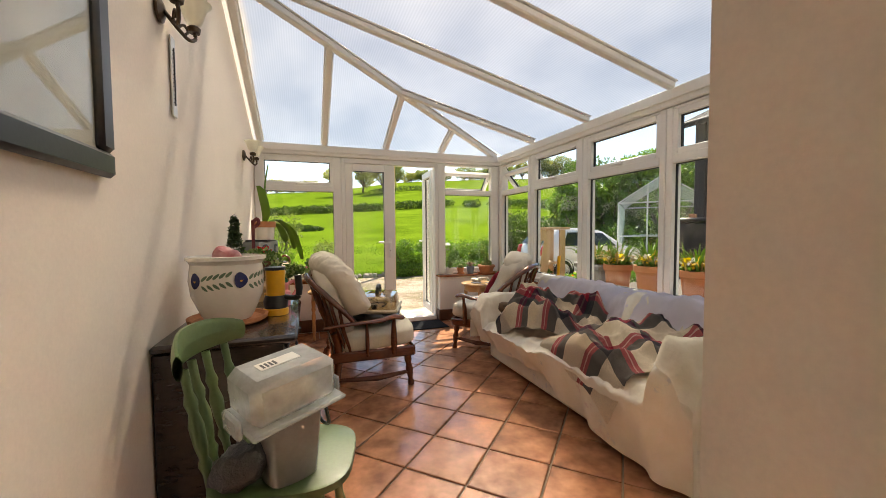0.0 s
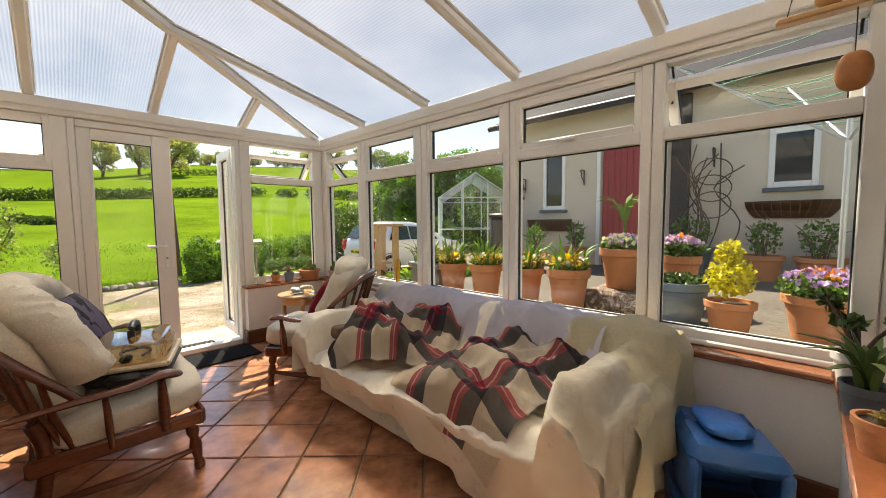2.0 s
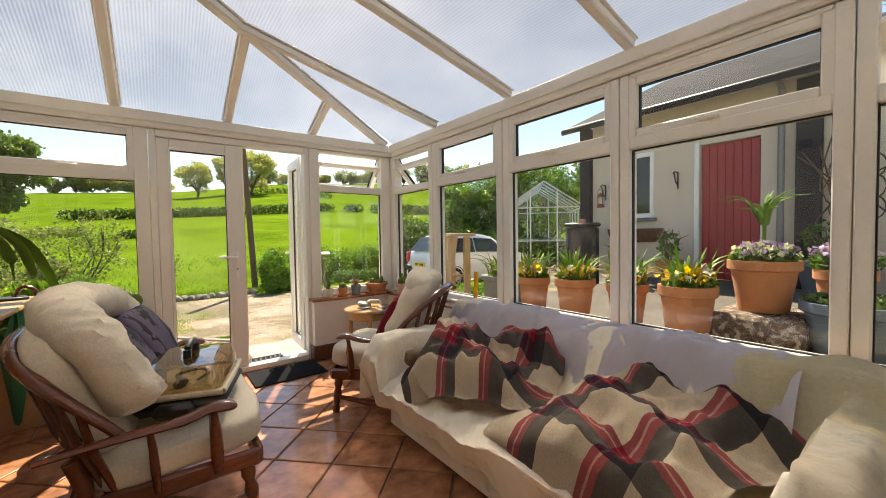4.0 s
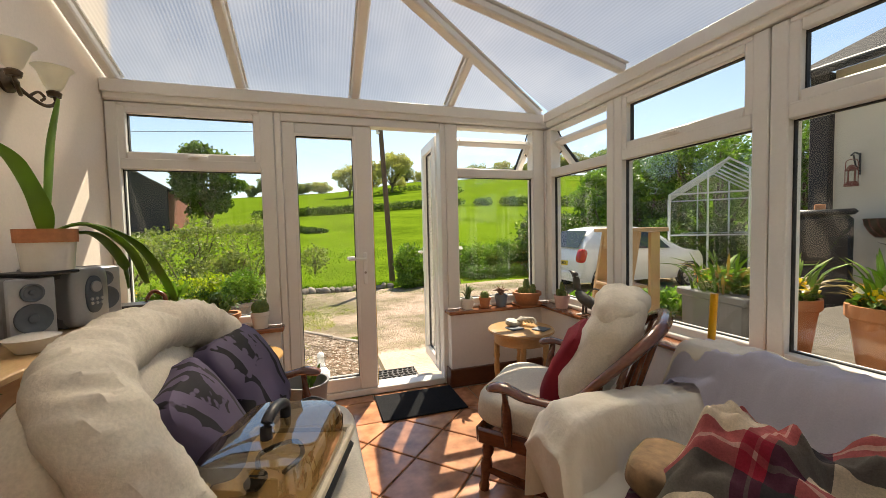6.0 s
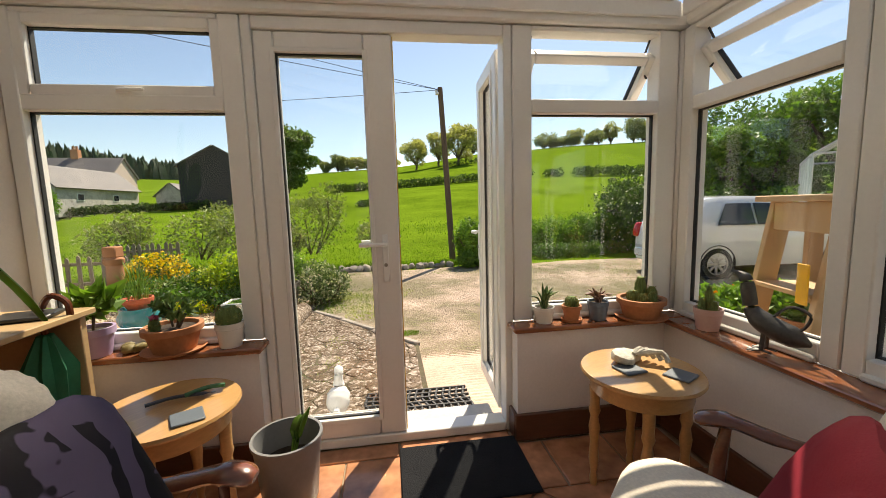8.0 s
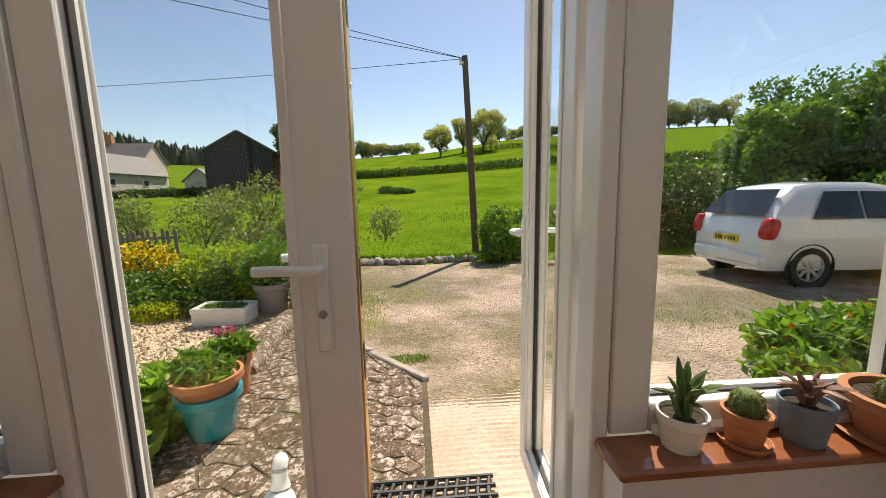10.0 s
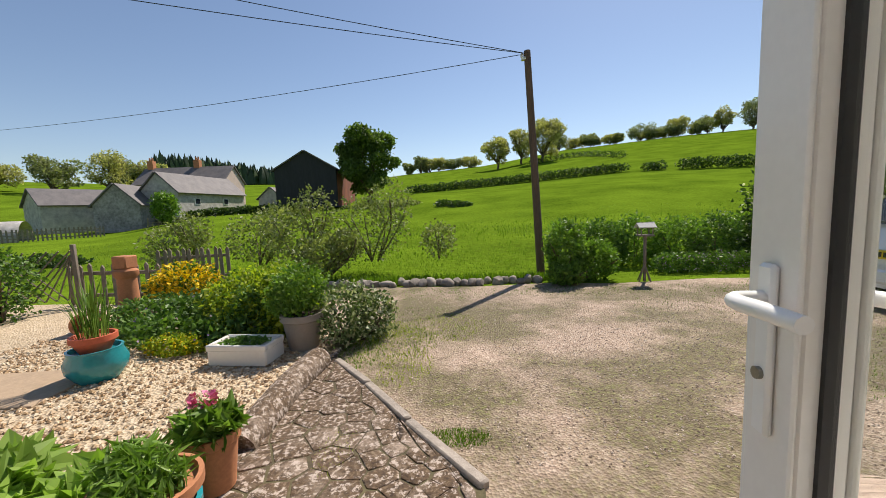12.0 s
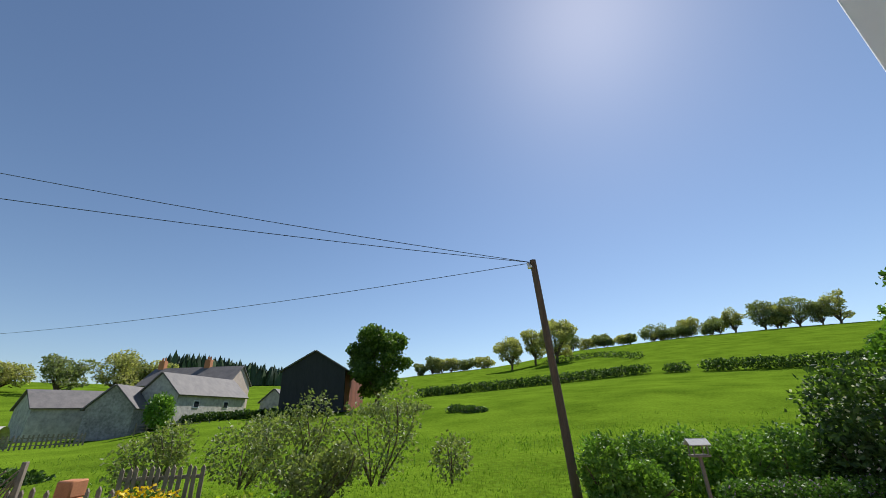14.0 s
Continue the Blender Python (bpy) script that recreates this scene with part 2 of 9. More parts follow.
def tube(bm, pts, radii, seg=8, flat=1.0, up=(0, 0, 1)):
    """A round or oval bar along points; radii: one number or one for each point."""
    pts = [Vector(p) for p in pts]
    if isinstance(radii, (int, float)):
        radii = [radii] * len(pts)
    rings = []
    for i, p in enumerate(pts):
        d = (pts[min(i + 1, len(pts) - 1)] - pts[max(i - 1, 0)]).normalized()
        u = Vector(up)
        if abs(d.dot(u)) > 0.95:
            u = Vector((1, 0.2, 0))
        s = d.cross(u).normalized()
        w = s.cross(d).normalized()
        rings.append([bm.verts.new(p + radii[i] * (math.cos(2 * math.pi * k / seg) * s + flat * math.sin(2 * math.pi * k / seg) * w)) for k in range(seg)])
    for a, b in zip(rings, rings[1:]):
        for k in range(seg):
            bm.faces.new((a[k], a[(k + 1) % seg], b[(k + 1) % seg], b[k]))
    bm.faces.new(rings[0][::-1])
    bm.faces.new(rings[-1])


def bent(pts, n=8):
    """A smooth line through points."""
    pts = [Vector(p) for p in pts]
    out = []
    for i in range(len(pts) - 1):
        p0, p1, p2, p3 = pts[max(i - 1, 0)], pts[i], pts[i + 1], pts[min(i + 2, len(pts) - 1)]
        for k in range(n):
            t = k / n
            out.append(0.5 * ((2 * p1) + (p2 - p0) * t + (2 * p0 - 5 * p1 + 4 * p2 - p3) * t * t + (3 * p1 - p0 - 3 * p2 + p3) * t ** 3))
    out.append(pts[-1])
    return out


def sheet(bm, nu, nv, f, wrap=False):
    """A grid surface; f(u, v) with u and v from 0 to 1."""
    g = [[bm.verts.new(f(i / nu, j / nv)) for i in range(nu if wrap else nu + 1)] for j in range(nv + 1)]
    w = len(g[0])
    for j in range(nv):
        for i in range(nu):
            bm.faces.new((g[j][i], g[j][(i + 1) % w], g[j + 1][(i + 1) % w], g[j + 1][i]))


def pillow(bm, size, n=14, e=0.55, bumps=0.012, m=None, seed=0.0, freq=6.0):
    """A stuffed rounded box with soft folds."""
    m = m or Matrix()

    def pw(v):
        return math.copysign(abs(v) ** e, v)

    def f(u, v):
        a, b = 2 * math.pi * u, math.pi * (v - 0.5)
        p = Vector((pw(math.cos(b)) * pw(math.cos(a)) * size[0] / 2, pw(math.cos(b)) * pw(math.sin(a)) * size[1] / 2, pw(math.sin(b)) * size[2] / 2))
        k = noise.noise(p * freq + Vector((seed, seed * 1.7, 0))) * bumps + noise.noise(p * freq * 2.7 + Vector((0, seed, 3))) * bumps * 0.5
        return m @ (p + p.normalized() * k)
    sheet(bm, n * 2, n, f, True)
    bmesh.ops.remove_doubles(bm, verts=bm.verts, dist=0.0004)


def leaves(name, spots, n, size, material, parent=None, label="", long=1.6, flat=0.0, seed=1, kind="", droop=0.0):
    """Many small folded leaves scattered over the shells of ellipsoids (x, y, z, rx, ry, rz)."""
    rng = np.random.default_rng(seed)
    spots = np.array(spots, float)
    wts = (spots[:, 3] * spots[:, 4] + spots[:, 3] * spots[:, 5] + spots[:, 4] * spots[:, 5])
    pick = rng.choice(len(spots), n, p=wts / wts.sum())
    d = rng.normal(size=(n, 3))
    d /= np.linalg.norm(d, axis=1)[:, None]
    c = spots[pick, :3] + spots[pick, 3:] * d * (rng.uniform(0.25, 1.0, n) ** 0.4 * rng.uniform(0.8, 1.12, n))[:, None]
    a = rng.normal(size=(n, 3)) + d * 0.8
    a[:, 2] = a[:, 2] * (1 - flat) - droop
    a /= np.linalg.norm(a, axis=1)[:, None]
    b = np.cross(a, rng.normal(size=(n, 3)))
    b /= np.linalg.norm(b, axis=1)[:, None]
    w = np.cross(a, b)
    s = size * rng.uniform(0.6, 1.4, n)[:, None]
    v = np.stack([c - a * s * long / 2, c + b * s / 2 + w * s * 0.15, c + a * s * long / 2, c - b * s / 2 + w * s * 0.15], 1).reshape(-1, 3)
    k = np.arange(n)[:, None] * 4
    f = np.concatenate([k + [0, 1, 2], k + [0, 2, 3]], 0)
    me = bpy.data.meshes.new(name)
    me.from_pydata(v.tolist(), [], f.tolist())
    me.materials.append(material)
    ob = new(name, me)
    if parent is not None:
        ob.parent = parent
    return tagged(ob, label, kind=kind)


# ---- the ground ----
def curve_of(pairs):
    xs, ys = zip(*pairs)
    return lambda v: float(np.interp(v, xs, ys))


MID_EL = curve_of([(-180, -0.3), (-75, -0.8), (-55, -1.4), (-45, -1.2), (-36, 0.4), (-27, 0.8), (-14, 1.3), (-8.7, 2.2), (9.7, 3.0), (21, 3.4), (36, 2.8), (60, 1.5), (90, 0.5), (180, -0.3)])
TOP_EL = curve_of([(-180, 0.5), (-75, 3.6), (-52, 4.4), (-36, 4.2), (-20, 4.2), (-9, 5.3), (2.5, 6.1), (13, 7.6), (27, 8.0), (37, 7.7), (60, 6), (90, 3), (180, 0.5)])
HUB = Vector((1.9, 5.0))


def ground(x, y):
    dx, dy = x - HUB.x, y - HUB.y
    r, az = math.hypot(dx, dy), math.degrees(math.atan2(dx, dy))
    near = -0.17 - 0.016 * min(max(dy - 1.5, 0), 8)
    if r <= 9.5:
        return near
    mid = 1.22 + 60 * math.tan(radians(MID_EL(az)))
    top = 1.22 + 170 * math.tan(radians(TOP_EL(az)))
    if r <= 60:
        t = (r - 9.5) / 50.5
        return near * (1 - t) + mid * t - 0.5 * math.sin(math.pi * min(1, t * 1.6)) ** 2 * (1 if t < 0.625 else 0)
    if r <= 170:
        t = (r - 60) / 110
        return mid * (1 - t) + top * t
    return top - (r - 170) * 0.02 if r < 600 else top - 8.6 - (r - 600) * 0.004


bm = bmesh.new()
radii = [0.01, 2, 4, 6, 8, 9.5, 11, 13, 15, 18, 22, 27, 33, 40, 48, 56, 64, 75, 90, 110, 130, 150, 165, 180, 220, 300, 450, 700, 1200, 2500]
sheet(bm, 180, len(radii) - 1, lambda u, v: Vector((
    HUB.x + radii[round(v * (len(radii) - 1))] * math.sin(2 * math.pi * u), HUB.y + radii[round(v * (len(radii) - 1))] * math.cos(2 * math.pi * u),
    ground(HUB.x + radii[round(v * (len(radii) - 1))] * math.sin(2 * math.pi * u), HUB.y + radii[round(v * (len(radii) - 1))] * math.cos(2 * math.pi * u)))), True)
setting("ground", bm, M_grass, "sunlit green meadow rising to a hill", "ground", True)


def drape(bm, outline, step, lift):
    """Lays a flat patch with a given outline over the ground."""
    vs = [bm.verts.new((x, y, 0)) for x, y in outline]
    bm.faces.new(vs)
    xs, ys = [p[0] for p in outline], [p[1] for p in outline]
    for lo, hi, ax in ((min(xs), max(xs), 0), (min(ys), max(ys), 1)):
        k = lo + step
        while k < hi:
            no = Vector((1, 0, 0)) if ax == 0 else Vector((0, 1, 0))
            bmesh.ops.bisect_plane(bm, geom=bm.verts[:] + bm.edges[:] + bm.faces[:], plane_co=no * k, plane_no=no)
            k += step
    for v in bm.verts:
        v.co.z = ground(v.co.x, v.co.y) + lift
    bmesh.ops.recalc_face_normals(bm, faces=bm.faces[:])


bm = bmesh.new()
drape(bm, [(-1.2, 5.2), (3.6, 5.2), (3.7, 4.0), (14, 4.0), (22, 9), (14, 12.2), (8.6, 12.1), (6.2, 12.3), (4.4, 12.0), (3.3, 12.2), (2.0, 12.0), (0.3, 12.1), (-3, 12.4), (-3, 9.2), (-1.2, 8.6)], 0.5, 0.012)
setting("road", bm, M_drive, "gravel drive with pinkish stones and patches of moss", "drive")

# ---- the room ----
X0, X1, Y0, Y1 = 0.05, 3.28, 0.40, 5.0      # left wall, right glass, near wall, far glass
SILL, EAVE = 0.62, 2.29
SLOPE_FAR, SLOPE_RIGHT = 0.41, 0.247
bm = bmesh.new()
box(bm, (-3.0, -3.2, -0.25), (X1 + 0.1, Y1 + 0.03, -0.012))
setting("floor", bm, M_grout, "terracotta tiled floor with sandy grout", "floor")


def wall(name, lo, hi, material, label):
    bm = bmesh.new()
    box(bm, lo, hi)
    return setting(name, bm, material, label, "wall")


wall("wall_left", (X0 - 0.3, -3.2, -0.2), (X0, Y1 + 0.1, 3.6), M_plaster, "cream plastered house wall")
wall("wall_near", (1.12, 0.12, -0.2), (2.15, 0.40, 3.6), M_plaster, "cream plastered wall end beside the opening")
wall("wall_near_dwarf", (2.153, 0.12, -0.2), (X1 + 0.09, 0.40, SILL - 0.03), M_dwarf, "white low wall under the window")
wall("wall_near_gable", (2.153, 0.12, 2.13), (X1 + 0.06, 0.38, 3.6), M_plaster, "cream wall over the end window")
wall("wall_lintel", (X0 + 0.003, 0.12, 2.35), (1.117, 0.40, 3.6), M_plaster, "cream wall over the opening")
wall("wall_back", (X0 + 0.003, -3.2, -0.2), (X1, -3.0, 3.6), M_plaster, "cream wall of the room behind")
wall("wall_kitchen", (X1 - 0.2, -2.997, -0.2), (X1 + 0.05, 0.117, 3.6), M_plaster, "cream wall of the room behind")
wall("wall_far_left", (X0 + 0.003, 4.86, -0.2), (1.027, Y1 + 0.12, SILL - 0.03), M_dwarf, "white low wall under the window")
wall("wall_far_right", (2.29, 4.86, -0.2), (X1 + 0.09, Y1 + 0.12, SILL - 0.03), M_dwarf, "white low wall under the window")
wall("wall_right", (3.12, 0.403, -0.2), (X1 + 0.09, 4.857, SILL - 0.03), M_dwarf, "white low wall under the windows")
bm = bmesh.new()
box(bm, (X0 - 0.3, -3.2, 2.6), (X1 + 0.05, 0.118, 2.7))
setting("ceiling", bm, M_plaster, "plain ceiling of the room behind", "ceiling")


def sill_board(name, lo, hi):
    bm = bmesh.new()
    box(bm, lo, hi, 0.008)
    return setting(name, bm, M_sill, "varnished reddish wooden window sill", "sill", True)


sill_board("trim_sill_1", (X0 + 0.004, 4.825, SILL - 0.03), (1.05, 4.955, SILL))
sill_board("trim_sill_2", (2.265, 4.825, SILL - 0.03), (3.24, 4.955, SILL))
sill_board("trim_sill_3", (3.085, 0.56, SILL - 0.03), (3.24, 4.823, SILL))
sill_board("trim_sill_4", (2.155, 0.42, SILL - 0.03), (3.24, 0.558, SILL))


def skirting(name, lo, hi):
    bm = bmesh.new()
    box(bm, lo, hi, 0.006)
    return setting(name, bm, M_skirt, "dark stained wooden skirting board", "skirting", True)


skirting("baseboard_1", (2.27, 4.838, 0), (3.118, 4.858, 0.15))
skirting("baseboard_2", (3.098, 0.42, 0), (3.118, 4.836, 0.15))
skirting("baseboard_3", (2.270, 4.86, 0), (2.288, 4.95, 0.15))
skirting("baseboard_4", (X0 + 0.004, 4.838, 0), (1.027, 4.858, 0.15))


def wbox(bm, side, u0, u1, n0, n1, z0, z1, c=0.006):
    """A box in a wall: u runs along it, n is measured outwards from the glass plane."""
    if side == "far":
        box(bm, (u0, Y1 + n0, z0), (u1, Y1 + n1, z1), c)
    elif side == "right":
        box(bm, (X1 + n0, u0, z0), (X1 + n1, u1, z1), c)
    else:
        box(bm, (u0, 0.36 - n1, z0), (u1, 0.36 - n0, z1), c)


def ring(bm, side, u0, u1, z0, z1, w, n0, n1, c=0.006):
    wbox(bm, side, u0, u0 + w, n0, n1, z0, z1, c)
    wbox(bm, side, u1 - w, u1, n0, n1, z0, z1, c)
    wbox(bm, side, u0 + w, u1 - w, n0, n1, z0, z0 + w, c)
    wbox(bm, side, u0 + w, u1 - w, n0, n1, z1 - w, z1, c)


def pane(side, u0, u1, z0, z1, parent, n=0.0):
    bm = bmesh.new()
    wbox(bm, side, u0 - 0.004, u1 + 0.004, n - 0.003, n + 0.003, z0 - 0.004, z1 + 0.004, 0)
    p = part("pane", bm, M_glass, parent, "clear window glass", False)
    bm = bmesh.new()
    ring(bm, side, u0 - 0.006, u1 + 0.006, z0 - 0.006, z1 + 0.006, 0.012, n - 0.010, n + 0.010, 0)
    part("seal", bm, M_seal, parent, "thin black rubber seal", False)
    return p


def toplight(side, u0, u1, z0, z1, parent, open_deg=0.0, handle=True):
    """A top-hung sash with its glass; open ones swing outwards at the bottom."""
    sash = new("sash")
    sash.parent = parent
    bm = bmesh.new()
    ring(bm, side, u0, u1, z0, z1, 0.05, -0.045, 0.02)
    obs = [part("sash_frame", bm, M_upvc, sash)]
    bm = bmesh.new()
    wbox(bm, side, u0 + 0.045, u1 - 0.045, -0.003, 0.003, z0 + 0.045, z1 - 0.045, 0)
    obs.append(part("pane", bm, M_glass, sash, "clear window glass", False))
    bm = bmesh.new()
    ring(bm, side, u0 + 0.046, u1 - 0.046, z0 + 0.046, z1 - 0.046, 0.010, -0.012, 0.012, 0)
    obs.append(part("seal", bm, M_seal, sash, "", False))
    if handle:
        bm = bmesh.new()
        um = (u0 + u1) / 2
        wbox(bm, side, um - 0.03, um + 0.03, -0.06, -0.044, z0 + 0.012, z0 + 0.034, 0.004)
        wbox(bm, side, um - 0.02, um + 0.09, -0.075, -0.06, z0 + 0.016, z0 + 0.032, 0.005)
        obs.append(part("handle", bm, M_upvc, sash, "white window handle"))
    if open_deg:
        a = radians(open_deg)
        if side == "far":
            c = Vector((0, Y1 + 0.02, z1))
            m = Matrix.Translation(c + Vector((0, 0.01, -0.065))) @ Matrix.Rotation(a, 4, 'X') @ Matrix.Translation(-c)
        else:
            c = Vector((X1 + 0.02, 0, z1))
            m = Matrix.Translation(c + Vector((0.01, 0, -0.065))) @ Matrix.Rotation(-a, 4, 'Y') @ Matrix.Translation(-c)
        sash.matrix_local = m
        for u in (u0 + 0.03, u1 - 0.03):
            bm = bmesh.new()
            if side == "far":
                tube(bm, [(u, Y1 + 0.01, z1 - 0.01), (u, Y1 + 0.09, z1 - 0.13), (u, Y1 + 0.03, z1 - 0.20)], 0.006, 6)
            else:
                tube(bm, [(X1 + 0.01, u, z1 - 0.01), (X1 + 0.09, u, z1 - 0.13), (X1 + 0.03, u, z1 - 0.20)], 0.006, 6)
            part("stay", bm, M_seal, parent, "dark metal friction stay")
    return sash


def window(name, side, u0, u1, g0, g1, open_deg=0.0, handle=True):
    """A fixed pane with a top-hung light above it, between mullions u0 and u1; g0, g1: glass of the fixed pane."""
    ob = thing(name, "white plastic window with a top-hung light" + (", opened outwards" if open_deg else ""), "window", kind="structure")
    bm = bmesh.new()
    wbox(bm, side, u0, g0, -0.05, 0.05, SILL, 2.13)
    wbox(bm, side, g1, u1, -0.05, 0.05, SILL, 2.13)
    wbox(bm, side, g0, g1, -0.05, 0.05, SILL, SILL + 0.075)
    wbox(bm, side, g0, g1, -0.05, 0.05, 1.706, 1.775)
    wbox(bm, side, g0, g1, -0.05, 0.05, 2.105, 2.13)
    part("window_frame", bm, M_upvc, ob, "white plastic frame")
    bm = bmesh.new()
    wbox(bm, side, g0, g1, -0.075, -0.048, SILL + 0.001, SILL + 0.03, 0.008)
    part("bead", bm, M_upvc, ob)
    pane(side, g0, g1, SILL + 0.075, 1.706, ob)
    toplight(side, g0 - 0.012, g1 + 0.012, 1.768, 2.112, ob, open_deg, handle)
    return ob


window("window_1", "far", X0 + 0.004, 1.028, 0.12, 0.935)
window("window_2", "far", 2.302, 3.222, 2.405, 3.109, 42, False)
BAYS = [(4.128, 4.93, 4.196, 4.86, 42), (3.188, 4.124, 3.258, 4.055, 0), (2.25, 3.184, 2.306, 3.114, 0), (1.312, 2.246, 1.37, 2.191, 0), (0.44, 1.308, 0.52, 1.252, 36)]
for i, (u0, u1, g0, g1, o) in enumerate(BAYS):
    window("window_%d" % (i + 3), "right", u0, u1, g0, g1, o, i != 0)
window("window_8", "near", 2.16, 3.2, 2.24, 3.14)
for i, (x, y) in enumerate([(3.26, 4.97), (3.26, 0.385)]):
    bm = bmesh.new()
    box(bm, (x - 0.036, y - 0.036, SILL), (x + 0.09, y + 0.09 if i == 0 else y + 0.05, 2.13), 0.01)
    setting("trim_corner_post_%d" % (i + 1), bm, M_upvc, "white plastic corner post", "post", True)

# ---- doors ----
D0, D1 = 1.03, 2.30
door = thing("door_1", "white plastic double door, one leaf standing open", "door", kind="structure")
bm = bmesh.new()
wbox(bm, "far", D0, D0 + 0.045, -0.05, 0.05, 0.0, 2.13)
wbox(bm, "far", D1 - 0.045, D1, -0.05, 0.05, 0.0, 2.13)
wbox(bm, "far", D0 + 0.045, D1 - 0.045, -0.05, 0.05, 2.07, 2.13)
wbox(bm, "far", D0 + 0.045, D1 - 0.045, -0.05, 0.06, 0.0, 0.05)
part("door_frame", bm, M_upvc, door)


def leaf(w, sl, sr):
    """A glazed door leaf, hinged at x = 0, that reaches to x = w; sl, sr: widths of its stiles."""
    e = new("door_leaf")
    e.parent = door
    bm = bmesh.new()
    a, b = sorted((0, w))
    z0, z1 = 0.052, 2.068

    def bx(x0, x1, y0, y1, za, zb, c=0.007):
        box(bm, (x0, y0, za), (x1, y1, zb), c)
    bx(a, a + sl, -0.04, 0.03, z0, z1)
    bx(b - sr, b, -0.04, 0.03, z0, z1)
    bx(a + sl, b - sr, -0.04, 0.03, z0, z0 + 0.10)
    bx(a + sl, b - sr, -0.04, 0.03, z1 - 0.09, z1)
    part("leaf_frame", bm, M_upvc, e)
    bm = bmesh.new()
    for yy in (-0.047, 0.03):
        for x0, x1, za, zb in ((a + sl - 0.018, a + sl + 0.004, z0 + 0.08, z1 - 0.075), (b - sr - 0.004, b - sr + 0.018, z0 + 0.08, z1 - 0.075),
                               (a + sl, b - sr, z0 + 0.082, z0 + 0.104), (a + sl, b - sr, z1 - 0.094, z1 - 0.072)):
            box(bm, (x0, yy, za), (x1, yy + 0.008, zb), 0.003)
    part("bead", bm, M_upvc, e)
    bm = bmesh.new()
    for x0, x1, za, zb in ((a + sl, a + sl + 0.007, z0 + 0.10, z1 - 0.09), (b - sr - 0.007, b - sr, z0 + 0.10, z1 - 0.09),
                           (a + sl, b - sr, z0 + 0.10, z0 + 0.107), (a + sl, b - sr, z1 - 0.097, z1 - 0.09)):
        box(bm, (x0, -0.014, za), (x1, 0.004, zb))
    part("seal", bm, M_seal, e, "black rubber seal", False)
    bm = bmesh.new()
    box(bm, (a + sl - 0.004, -0.008, z0 + 0.096), (b - sr + 0.004, -0.002, z1 - 0.086))
    part("pane", bm, M_glass, e, "clear door glass", False)
    hx = w - math.copysign(0.072 if w > 0 else 0.055, w)
    for yy, sgn in ((-0.04, -1), (0.03, 1)):
        bm = bmesh.new()
        box(bm, (hx - 0.016, min(yy, yy + sgn * 0.012), 0.87), (hx + 0.016, max(yy, yy + sgn * 0.012), 1.115), 0.005)
        part("handle_plate", bm, M_white, e, "white handle plate")
        bm = bmesh.new()
        d = -math.copysign(1, w)
        tube(bm, bent([(hx, yy + sgn * 0.005, 1.066), (hx, yy + sgn * 0.045, 1.066), (hx + d * 0.02, yy + sgn * 0.056, 1.066), (hx + d * 0.07, yy + sgn * 0.056, 1.068), (hx + d * 0.125, yy + sgn * 0.052, 1.067)], 5), 0.011, 10)
        part("door_handle", bm, M_white, e, "white lever handle")
        bm = bmesh.new()
        lathe(bm, [(0, 0), (0.009, 0), (0.009, 0.006), (0, 0.006)], 12, Matrix.Translation((hx, yy + sgn * 0.012, 0.96)) @ Matrix.Rotation(-sgn * math.pi / 2, 4, 'X'))
        part("lock_cylinder", bm, M_iron_lock, e, "worn metal lock cylinder")
    return e


M_alloy = mat("alloy_wheel", (0.55, 0.55, 0.56), 0.3, metal=0.9)
M_iron_lock = mat("worn_lock_metal", (0.30, 0.28, 0.24), 0.4, 60, 5, 0.3, 0.1, metal=0.8)
M_brass = mat("brass", (0.75, 0.52, 0.18), 0.3, 50, 3, 0.1, 0.05, metal=1.0)
lf = leaf(0.632, 0.09, 0.137)
lf.matrix_local = pose(D0 + 0.046, Y1, 0)
bm = bmesh.new()
box(bm, (0.632, -0.030, 0.06), (0.637, 0.012, 2.06), 0.001)
strip = part("lock_strip", bm, M_brass, lf, "brass lock strip")
for z, hz, hy in ((1.02, 0.055, 0.010), (0.83, 0.045, 0.010), (0.45, 0.05, 0.010), (1.62, 0.05, 0.010)):
    bm = bmesh.new()
    box(bm, (0.6372, -0.009 - hy, z - hz), (0.6382, -0.009 + hy, z + hz), 0.0003)
    part("keep_slot", bm, M_seal, strip, "dark latch opening")
for z in (1.19, 1.10, 0.93, 0.72, 0.55, 1.45, 1.8, 0.25):
    bm = bmesh.new()
    lathe(bm, [(0, 0), (0.006, 0), (0.005, 0.002), (0, 0.0025)], 12, pose(0.637, -0.009, z, 0, 90, 0))
    part("screw", bm, M_alloy, strip)
lf = leaf(-0.56, 0.105, 0.105)
lf.matrix_local = pose(D1 - 0.008, Y1 + 0.09, 0, 0, 0, -93.0)
for z in (0.3, 1.02, 1.75):
    bm = bmesh.new()
    tube(bm, [(D1 + 0.03, Y1 + 0.068, z), (D1 + 0.03, Y1 + 0.068, z + 0.11)], 0.017, 12)
    box(bm, (D1 - 0.03, Y1 + 0.05, z + 0.01), (D1 + 0.03, Y1 + 0.066, z + 0.10), 0.005)
    part("hinge", bm, M_white, door, "white door hinge")

# ---- roof ----
def hip_y(x):
    return Y1 - 0.03 - (X1 - 0.1 - x) * SLOPE_RIGHT / SLOPE_FAR


def roof_z(x, y):
    return EAVE + min((Y1 - 0.03 - y) * SLOPE_FAR, (X1 - 0.1 - x) * SLOPE_RIGHT)


